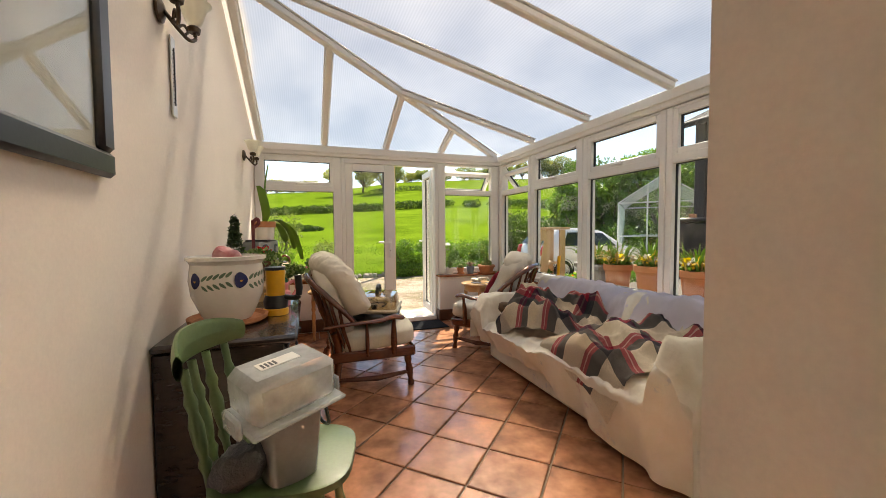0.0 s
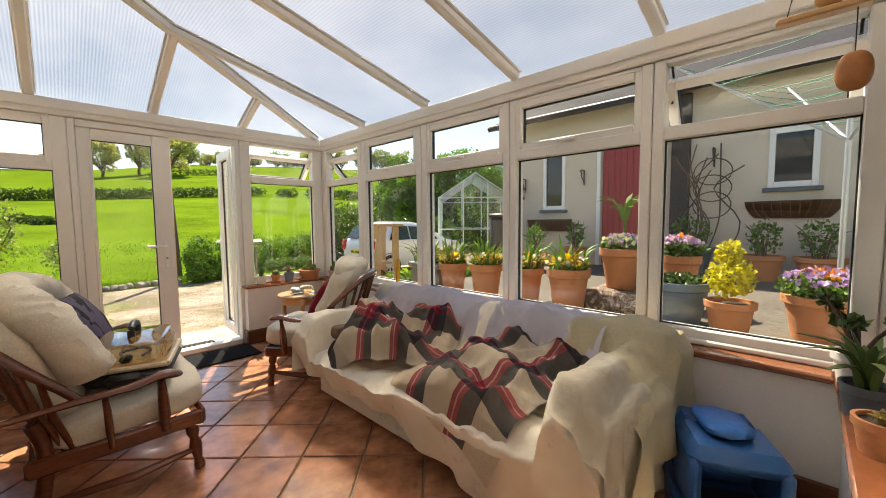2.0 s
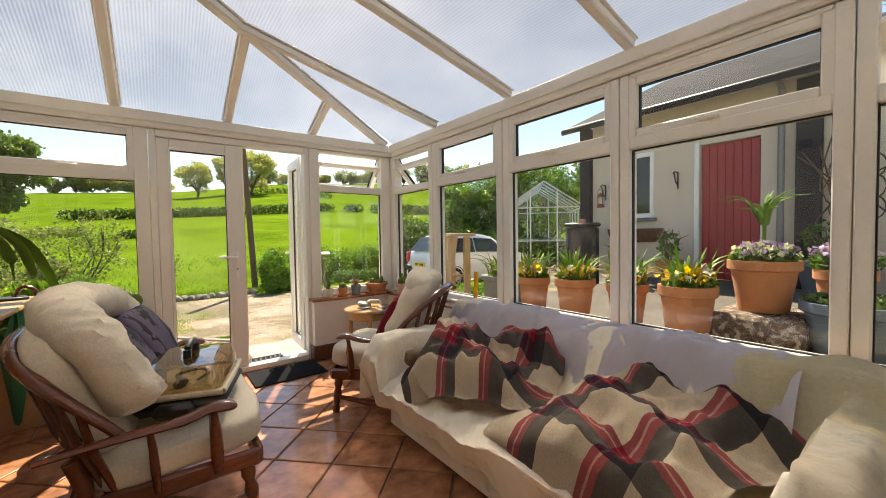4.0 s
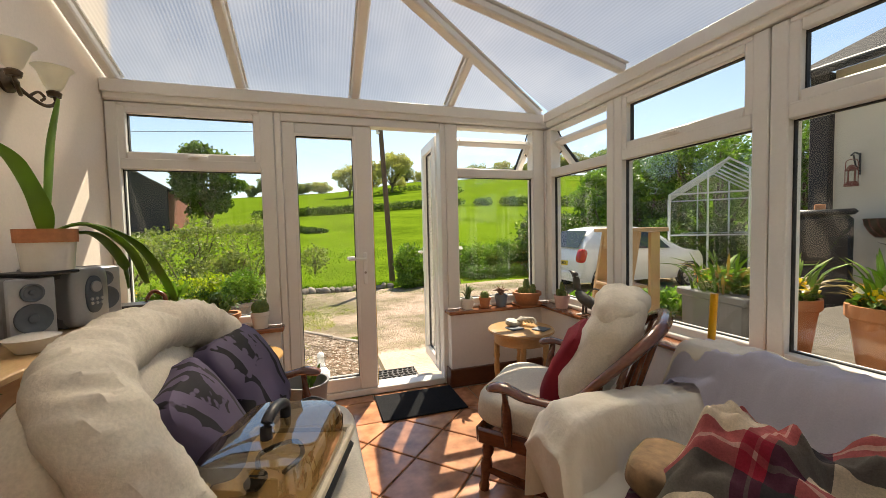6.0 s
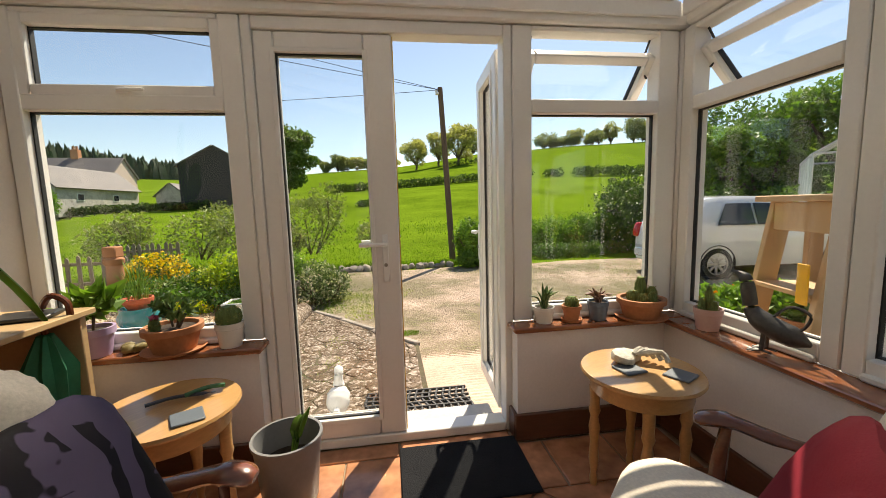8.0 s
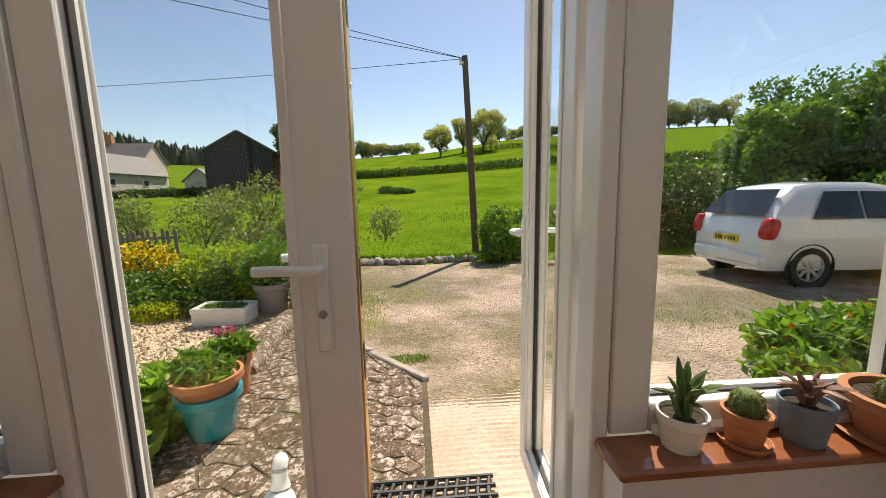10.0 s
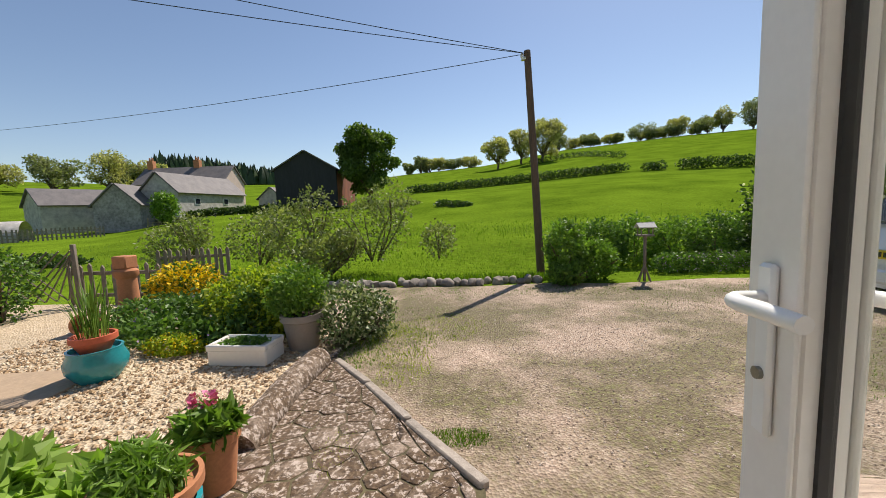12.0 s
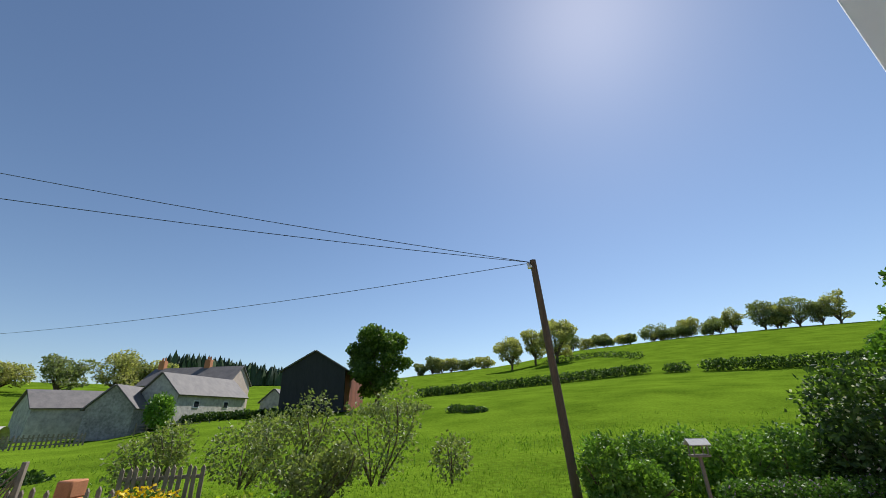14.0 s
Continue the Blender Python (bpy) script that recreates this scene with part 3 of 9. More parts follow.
roof = thing("roof", "white hipped conservatory roof with milky ribbed sheets", "roof", kind="structure")
bm = bmesh.new()
wbox(bm, "far", X0 + 0.004, X1 + 0.06, -0.075, 0.07, 2.133, EAVE - 0.03, 0.012)
wbox(bm, "far", X0 + 0.004, X1 - 0.09, -0.095, -0.076, 2.175, EAVE - 0.035, 0.006)
part("eave_beam", bm, M_upvc, roof)
bm = bmesh.new()
wbox(bm, "right", 0.39, Y1 - 0.1, -0.075, 0.07, 2.133, EAVE - 0.03, 0.012)
wbox(bm, "right", 0.39, Y1 - 0.1, -0.095, -0.076, 2.175, EAVE - 0.035, 0.006)
part("eave_beam", bm, M_upvc, roof)


def rafter(a, b, w=0.06, d=0.05):
    a, b = Vector(a), Vector(b)
    L = (b - a).length
    x = (b - a).normalized()
    y = Vector((0, 0, 1)).cross(x).normalized()
    z = x.cross(y)
    m = Matrix.Translation(a) @ Matrix((x, y, z)).transposed().to_4x4()
    bm = bmesh.new()
    box(bm, (0, -w / 2, -d), (L, w / 2, 0.0), 0.01, m)
    box(bm, (0, -w / 2 - 0.012, 0.0), (L, w / 2 + 0.012, 0.012), 0.004, m)
    part("rafter", bm, M_upvc, roof)


FAR_R, RIGHT_R = [X0 + 0.075, 0.838, 1.595, 2.342], [3.98, 3.05, 2.155, 1.27, 0.43]
for x in FAR_R:
    rafter((x, Y1 - 0.03, EAVE - 0.01), (x, hip_y(x), roof_z(x, hip_y(x)) - 0.01))
for y in RIGHT_R:
    x = max(X0 + 0.02, X1 - 0.1 - (Y1 - 0.03 - y) * SLOPE_FAR / SLOPE_RIGHT)
    rafter((X1 - 0.1, y, EAVE - 0.01), (x, y, roof_z(x, y) - 0.01))
rafter((X1 - 0.1, Y1 - 0.03, EAVE - 0.005), (X0 + 0.02, hip_y(X0 + 0.02), roof_z(X0 + 0.02, hip_y(X0 + 0.02)) - 0.005), 0.075, 0.055)
rafter((X0 + 0.03, 0.4, roof_z(X0 + 0.03, 0.4) - 0.02), (X0 + 0.03, hip_y(X0 + 0.03), roof_z(X0 + 0.03, hip_y(X0 + 0.03)) - 0.02))


def roof_sheet(pts):
    bm = bmesh.new()
    lo = [bm.verts.new((x, y, roof_z(x, y) + 0.014)) for x, y in pts]
    bm.faces.new(lo)
    part("roof_sheet", bm, M_poly, roof, "milky ribbed polycarbonate sheet", False)


xs = [X0 + 0.002, 0.838, 1.595, 2.342, X1 - 0.1]
for a, b in zip(xs, xs[1:]):
    pts = [(a, Y1 + 0.05), (b, Y1 + 0.05), (b, hip_y(b)), (a, hip_y(a))]
    roof_sheet(pts)
ys = [Y1 - 0.03, 3.98, 3.05, 2.155, 1.27, 0.38]
for a, b in zip(ys, ys[1:]):
    xa, xb = [max(X0 + 0.002, X1 - 0.1 - (Y1 - 0.03 - k) * SLOPE_FAR / SLOPE_RIGHT) for k in (a, b)]
    pts = [(X1 + 0.05, a), (X1 + 0.05, b), (xb, b)]
    if xb < X0 + 0.01 < xa:
        pts.append((X0 + 0.002, hip_y(X0 + 0.002)))
    if a < Y1 - 0.04:
        pts.append((xa, a))
    roof_sheet(pts)
# ---- furniture ----
# ---- cloth, wood and other surfaces of the things ----
def fabric(name, col, rough=0.9, weave=260.0, vary=0.1, bump=0.35):
    return mat(name, col, rough, weave, 4.0, vary, bump, 0.003, sheen=0.0, spec=0.15)


def plaid(name, base, bands_u, bands_v):
    """A woven check: coloured bands along both directions of the cloth."""
    m, nt, p, _ = shader(name)
    uv = nt.nodes.new("ShaderNodeUVMap")
    sep = nt.nodes.new("ShaderNodeSeparateXYZ")
    wire(nt, uv.outputs[0], sep.inputs[0])
    cols = []
    for sock, bands in ((sep.outputs[0], bands_u), (sep.outputs[1], bands_v)):
        fr = nt.nodes.new("ShaderNodeMath")
        fr.operation = 'FRACT'
        wire(nt, sock, fr.inputs[0])
        c = ramp(nt, fr.outputs[0], bands)
        c.node.color_ramp.interpolation = 'CONSTANT'
        cols.append(c)
    mix = mixed(nt, 0.72, mixed(nt, 0.5, cols[0], cols[1]), mixed(nt, 1.0, cols[0], cols[1], 'DARKEN'))
    fz = noisy(nt, place_of(nt), 170, 4, 0.8)
    mix = mixed(nt, 1.0, mix, ramp(nt, fz, [(0.25, (0.72,) * 3), (0.75, (1.15,) * 3)]), 'MULTIPLY')
    wire(nt, mix, p.inputs["Base Color"])
    p.inputs["Roughness"].default_value = 1.0
    p.inputs["Sheen Weight"].default_value = 0.0
    bumped(nt, fz, 0.6, 0.004, p)
    return m


def damask(name, base, ink):
    """Dark flock scrolls on a satin ground."""
    m, nt, p, _ = shader(name)
    vec = place_of(nt, (1, 1, 1), True)
    w = node(nt, "TexWave", Scale=3.2, Distortion=9.0, Detail=1.0)
    w.inputs["Detail Scale"].default_value = 1.6
    w.wave_type = 'RINGS'
    wire(nt, vec, w.inputs["Vector"])
    k = ramp(nt, w.outputs["Fac"], [(0.60, (0, 0, 0)), (0.64, (1, 1, 1))])
    patch = ramp(nt, noisy(nt, vec, 11.0, 2.0), [(0.46, (0, 0, 0)), (0.48, (1, 1, 1))])
    k = mixed(nt, 1.0, k, patch, 'MULTIPLY')
    wire(nt, mixed(nt, k, base, ink), p.inputs["Base Color"])
    p.inputs["Roughness"].default_value = 0.75
    p.inputs["Specular IOR Level"].default_value = 0.2
    p.inputs["Sheen Weight"].default_value = 0.0
    return m


RED, GREY, CREAM = (0.42, 0.022, 0.050), (0.050, 0.046, 0.052), (0.80, 0.69, 0.54)
BANDS = [(0.0, CREAM), (0.46, GREY), (0.68, RED), (0.755, (0.66, 0.36, 0.33)), (0.785, RED), (0.87, CREAM)]
M_plaid = plaid("plaid_wool", CREAM, BANDS, BANDS)
def printed_cotton():
    """Off-white cotton with faint, washed-out blue and pink flower prints."""
    m, nt, p, _ = shader("offwhite_printed_cotton")
    vec = place_of(nt)
    c = ramp(nt, noisy(nt, vec, 4.0, 3.0), [(0.3, (0.74, 0.67, 0.54)), (0.7, (0.83, 0.78, 0.69))])
    for sc, off, tint in ((7.0, 0.0, (0.42, 0.46, 0.55)), (6.0, 3.7, (0.62, 0.44, 0.42)), (8.0, 8.1, (0.50, 0.52, 0.38))):
        mp = nt.nodes.new("ShaderNodeMapping")
        mp.inputs["Location"].default_value = (off, off * 2, off)
        wire(nt, vec, mp.inputs[0])
        spot = ramp(nt, noisy(nt, mp.outputs[0], sc, 2.0), [(0.66, (0, 0, 0)), (0.72, (0.42,) * 3)])
        petal = ramp(nt, noisy(nt, mp.outputs[0], sc * 6, 3.0), [(0.45, (0, 0, 0)), (0.55, (1, 1, 1))])
        c = mixed(nt, mixed(nt, 1.0, spot, petal, 'MULTIPLY'), c, tint)
    wire(nt, c, p.inputs["Base Color"])
    p.inputs["Roughness"].default_value = 0.95
    p.inputs["Specular IOR Level"].default_value = 0.15
    wr = node(nt, "Bump", Strength=0.5, Distance=0.02)
    wire(nt, noisy(nt, place_of(nt, (1, 1, 0.6)), 11.0, 5.0, 0.55), wr.inputs["Height"])
    wire(nt, wr.outputs[0], p.inputs["Normal"])
    return m


M_throw = printed_cotton()
M_lilac = mat("pale_lilac_sheet", (0.80, 0.76, 0.83), 0.9, 180, 4, 0.06, 0.25, spec=0.15)
M_quilt = mat("cream_quilt", (0.78, 0.70, 0.50), 0.9, 60, 5, 0.08, 0.5, 0.004, spec=0.15)
M_oat = fabric("oatmeal_chair_fabric", (0.66, 0.60, 0.50), weave=120, vary=0.16)
M_chair = wood_mat("dark_red_stained_wood", (0.15, 0.042, 0.017), 0.25, (4, 14, 14), True, 0.4, 0.4)
M_damask = damask("purple_damask", (0.070, 0.056, 0.105), (0.005, 0.004, 0.008))
M_wine = fabric("wine_red_cushion", (0.20, 0.014, 0.025), 0.8, 220, 0.12)
M_pine = wood_mat("honey_pine", (0.52, 0.29, 0.11), 0.3, (3, 16, 16), True, 0.22, 0.4)
M_oak = wood_mat("pale_veneer", (0.50, 0.33, 0.17), 0.4, (14, 2, 14), False, 0.15)
M_black = mat("black_plastic", (0.015, 0.015, 0.016), 0.4, 60, 3, 0.2, 0.05)
M_ebony = wood_mat("black_painted_wood", (0.035, 0.022, 0.016), 0.22, (4, 14, 14), True, 0.4, 0.4)
M_terra = mat("terracotta", (0.46, 0.19, 0.085), 0.85, 50, 6, 0.18, 0.25, random_tone=0.12)
M_green_paint = mat("sage_green_paint", (0.095, 0.15, 0.055), 0.4, 60, 4, 0.12, 0.1, coat=0.2)
M_blue = mat("blue_plastic", (0.02, 0.10, 0.30), 0.3, 60, 3, 0.1, 0.05, coat=0.2)
M_greyp = mat("grey_plastic", (0.20, 0.20, 0.20), 0.45, 60, 3, 0.08, 0.05)
M_silver = mat("silver_plastic", (0.42, 0.43, 0.44), 0.35, 80, 3, 0.06, 0.03, metal=0.3)
M_ceramic = mat("white_ceramic", (0.75, 0.72, 0.66), 0.25, 30, 5, 0.04, 0.04, coat=0.3)
M_navy = mat("navy_glaze", (0.015, 0.02, 0.10), 0.25, 30, 5, 0.1, 0.04)
M_sageglaze = mat("green_glaze", (0.10, 0.16, 0.10), 0.3, 30, 5, 0.1, 0.04)
M_yellow = mat("yellow_enamel", (0.75, 0.38, 0.015), 0.3, 40, 4, 0.08, 0.03)
M_pink = mat("pink_plastic", (0.72, 0.24, 0.27), 0.4, 40, 4, 0.05, 0.03)
M_lilacpot = mat("lilac_glaze", (0.42, 0.30, 0.45), 0.35, 40, 4, 0.06, 0.03)
M_slate = mat("slate_grey_glaze", (0.10, 0.12, 0.14), 0.5, 60, 5, 0.1, 0.1)
M_bluepot = mat("blue_grey_glaze", (0.13, 0.18, 0.24), 0.45, 60, 5, 0.1, 0.1)
M_pinkpot = mat("pale_pink_glaze", (0.60, 0.38, 0.33), 0.5, 60, 5, 0.06, 0.1)
M_soil = mat("dark_soil", (0.05, 0.033, 0.022), 1.0, 60, 8, 0.4, 1.0, 0.01)
M_iron = mat("antique_bronze", (0.10, 0.07, 0.045), 0.4, 60, 5, 0.3, 0.2, metal=0.8)
M_wicker = mat("brown_wicker", (0.13, 0.07, 0.03), 0.8, 90, 6, 0.4, 0.9, 0.006)
M_rubber = mat("dark_door_mat", (0.018, 0.019, 0.021), 0.95, 140, 5, 0.3, 0.9, 0.006, spec=0.05)
M_bronze = mat("weathered_bronze", (0.09, 0.085, 0.08), 0.45, 50, 6, 0.3, 0.25, metal=0.6)
L_jade = leaf_mat("succulent_leaf", (0.07, 0.13, 0.04), (0.16, 0.20, 0.07), 0.15)
L_ivy = leaf_mat("variegated_ivy_leaf", (0.09, 0.16, 0.04), (0.42, 0.45, 0.25), 0.3)
L_strap = leaf_mat("strap_leaf", (0.10, 0.20, 0.025), (0.15, 0.26, 0.04), 0.4)
L_cactus = mat("cactus_skin", (0.13, 0.19, 0.05), 0.8, 220, 30, 0.35, 0.8, 0.006)
P_red = leaf_mat("red_petals", (0.5, 0.01, 0.02), (0.6, 0.03, 0.05), 0.3)


def frosted():
    m, nt, p, out = shader("milky_box_plastic")
    p.inputs["Base Color"].default_value = (0.8, 0.83, 0.82, 1)
    p.inputs["Roughness"].default_value = 0.25
    t = node(nt, "BsdfTransparent", Color=(0.93, 0.95, 0.95, 1))
    mx = nt.nodes.new("ShaderNodeMixShader")
    f = ramp(nt, noisy(nt, place_of(nt), 12.0), [(0.3, (0.5,) * 3), (0.7, (0.68,) * 3)])
    wire(nt, f, mx.inputs[0])
    wire(nt, p.outputs[0], mx.inputs[1])
    wire(nt, t.outputs[0], mx.inputs[2])
    wire(nt, mx.outputs[0], out.inputs[0])
    return m


M_milky = frosted()
M_lid = glass_mat("smoked_amber_glass", (0.62, 0.52, 0.36), 0.9, 0.22)


def cloth(bm, nu, nv, f, thick=0.0, scale=(1.0, 1.0)):
    """A cloth surface with texture coordinates in metres times scale."""
    uvl = bm.loops.layers.uv.new("UVMap")
    g = [[bm.verts.new(f(i / nu, j / nv)) for i in range(nu + 1)] for j in range(nv + 1)]
    for j in range(nv):
        for i in range(nu):
            fc = bm.faces.new((g[j][i], g[j][i + 1], g[j + 1][i + 1], g[j + 1][i]))
            for lp, (a, b) in zip(fc.loops, ((i, j), (i + 1, j), (i + 1, j + 1), (i, j + 1))):
                lp[uvl].uv = (a / nu * scale[0], b / nv * scale[1])
    if thick:
        bmesh.ops.solidify(bm, geom=bm.faces[:], thickness=thick)


def ss(a, b, x):
    t = min(1.0, max(0.0, (x - a) / (b - a)))
    return t * t * (3 - 2 * t)


# ---- sofa under throws ----
SX0, SX1, SY0, SY1 = 2.13, 3.05, 1.03, 3.13


def sofa_z(x, y):
    seat = 0.44 + 0.02 * math.sin((y - 1.0) * 3.0) - 0.03 * ss(2.25, 2.6, x)
    back = 0.43 + 0.31 * ss(2.62, 2.86, x) - 0.06 * ss(2.96, 3.05, x)
    arm = 0.63 * max(ss(2.80, 2.92, y), 0) - 0.10 * ss(3.04, 3.13, y)
    arm2 = 0.69 * ss(1.36, 1.20, y) - 0.12 * ss(1.12, 1.03, y)
    front = 0.10 * ss(2.20, 2.13, x)
    return max(seat, back, arm - front * 0.6, arm2 - front * 0.6) - 0.05 * ss(2.2, 2.13, x)


def folds(x, y, k=1.0):
    p = Vector((x, y, 0.3))
    return k * (0.016 * noise.noise(p * 5.0) + 0.022 * (0.3 - abs(noise.noise(Vector((x * 5, y * 9, 1.3))))) + 0.012 * (0.3 - abs(noise.noise(p * 13))) + 0.006 * math.sin(9 * x + 4 * y + 3 * noise.noise(p * 3)))


def sofa():
    ob = thing("sofa", "long sofa covered with off-white cotton throws", "sofa", Matrix.Translation((2.03 - SX0 * 1.13, 1.10 - SY0 * 1.033, 0)) @ Matrix.Diagonal((1.13, 1.033, 1, 1)))
    bm = bmesh.new()
    box(bm, (SX0 + 0.15, SY0 + 0.06, 0.03), (SX1 - 0.04, SY1 - 0.06, 0.38), 0.03)
    box(bm, (2.78, SY0 + 0.08, 0.35), (SX1 - 0.05, SY1 - 0.08, 0.66), 0.05)
    box(bm, (SX0 + 0.08, SY1 - 0.24, 0.35), (2.8, SY1 - 0.06, 0.54), 0.05)
    box(bm, (SX0 + 0.08, SY0 + 0.06, 0.35), (2.8, SY0 + 0.2, 0.58), 0.05)
    part("body", bm, M_throw, ob)
    bm = bmesh.new()

    def f(u, v):
        du = min(u / 0.22, 1.0)
        x = SX0 + max(0, (u - 0.22) / 0.78) * (SX1 - SX0)
        dv = min(v / 0.12, (1 - v) / 0.12, 1.0)
        y = SY0 + min(1, max(0, (v - 0.12) / 0.76)) * (SY1 - SY0)
        z = sofa_z(x, y) + folds(x, y, 1.5)
        k = min(du, dv)
        low = 0.05 + 0.16 * ss(1.2, 2.4, y) + 0.04 * noise.noise(Vector((x * 3, y * 3, 0)))
        w = 0.020 * (1 - k) * (math.sin(y * 17 + 2.2 * noise.noise(Vector((0, y * 4, 0)))) + 0.8 * noise.noise(Vector((x * 9, y * 9, z * 3)))) + 0.03 * (1 - k)
        if du < 1:
            x += 0.11 * (1 - k) - w
        if dv < 1:
            y += (-1 if v < 0.5 else 1) * (w + 0.015 * (1 - dv) * math.sin(x * 25))
        return Vector((x, y, low + (z - low) * k))
    sheet(bm, 96, 150, f)
    part("throw", bm, M_throw, ob, "off-white cotton throw hanging in folds", angle=80)
    bm = bmesh.new()

    def g(u, v):
        y = 1.30 + v * 1.82
        x = 2.68 + u * 0.37
        z = sofa_z(x, y) + folds(x * 1.3, y * 1.7, 1.6) + 0.012
        return Vector((x, y, z))
    cloth(bm, 24, 90, g, 0.006)
    part("back_sheet", bm, M_lilac, ob, "pale lilac sheet over the backrest", angle=80)
    bm = bmesh.new()

    def h(u, v):
        a = v * 1.4
        y = 1.48 - min(a, 0.45) - 0.02 * max(0, a - 0.45)
        x = 2.30 + u * 0.74 + 0.05 * math.sin(v * 5)
        k = max(0, v - 0.45 / 1.4) / (1 - 0.45 / 1.4)
        z = sofa_z(x, max(y, 1.05)) + folds(x, y, 1.5) + 0.016 - 0.30 * k
        y -= 0.05 * ss(0, 0.3, k) + 0.02 * k * math.sin(x * 22)
        return Vector((x, y, z))
    cloth(bm, 40, 44, h, 0.006)
    part("arm_cover", bm, M_quilt, ob, "cream quilted cover over the armrest", angle=80)
    bm = bmesh.new()

    def q(u, v):
        x = 2.12 + 0.42 * u
        k = v
        y = 1.20 - 0.18 * min(1, k * 3) - 0.02 * math.sin(u * 20 + 2) * k - 0.03 * k
        z = sofa_z(x, max(y, 1.06)) + 0.03 - 0.42 * max(0, k - 0.3) / 0.7 + folds(x, y) - 0.05 * u * k
        return Vector((x - 0.03 * k, y, z))
    cloth(bm, 36, 30, q, 0.005)
    part("towel", bm, M_throw, ob, "white cloth hanging over the sofa's end", angle=80)


sofa()


def rest_z(x, y):
    """Height of the covered sofa under a point of the room."""
    return sofa_z(SX0 + (x - 2.03) / 1.13, SY0 + (y - 1.10) / 1.033)


def blanket(name, label, cx, cy, w, d, turn, heap, seed, cell_size, ridge=1.0):
    bm = bmesh.new()
    ca, sa = math.cos(radians(turn)), math.sin(radians(turn))

    def f(u, v):
        a, b = (u - 0.5) * w, (v - 0.5) * d
        a += 0.07 * noise.noise(Vector((u * 2.3, v * 2.3, seed)))
        b += 0.08 * noise.noise(Vector((u * 2.3, v * 2.3, seed + 9)))
        x, y = cx + ca * a - sa * b, cy + sa * a + ca * b
        p = Vector((x * 3.4, y * 3.4, seed))
        q = Vector((p.x * 1.1 + p.y * 0.9, p.y * 0.5 - p.x * 0.4, seed + 2))
        r = 0.42 + 0.6 * noise.noise(p) + ridge * 0.9 * (0.3 - math.sqrt(noise.noise(q * 0.9) ** 2 + 0.004)) + 0.3 * ridge * (0.2 - math.sqrt(noise.noise(p * 1.9 + Vector((3, 1, 0))) ** 2 + 0.004)) + 0.10 * noise.noise(p * 6)
        edge = min(u, 1 - u, v, 1 - v)
        z = rest_z(min(max(x, 2.06), 2.68), min(max(y, 1.42), 2.98)) + 0.035 + heap * max(-0.1, r) * (0.35 + ss(0, 0.2, edge)) + heap * 0.45 * ss(0, 0.35, edge)
        if x < 2.06:
            z -= (2.06 - x) * 1.5
            x = 2.06 - (2.06 - x) * 0.25
        return Vector((x, y, z + 0.004 * noise.noise(Vector((x * 60, y * 60, 0)))))
    cloth(bm, 110, 100, f, 0.026, (w / cell_size, d / cell_size))
    return tagged(part(name, bm, M_plaid, None, label, angle=80), label, "blanket")


blanket("blanket", "red, grey and cream plaid wool blanket spread on the sofa", 2.42, 1.74, 0.92, 0.70, -14, 0.14, 3.1, 0.30)
blanket("blanket", "crumpled plaid fleece blanket heaped on the sofa", 2.40, 2.54, 0.60, 0.72, 24, 0.21, 7.7, 0.27, 1.3)
bm = bmesh.new()
pillow(bm, (0.44, 0.36, 0.11), m=pose(2.32, 2.78, 0.52, 8, 14, 30), seed=4)
tagged(part("cushion", bm, mat("brown_patterned_cushion", (0.15, 0.09, 0.045), 0.9, 25, 6, 0.5, 0.4), None), "brown patterned cushion under the blanket on the sofa", "cushion")


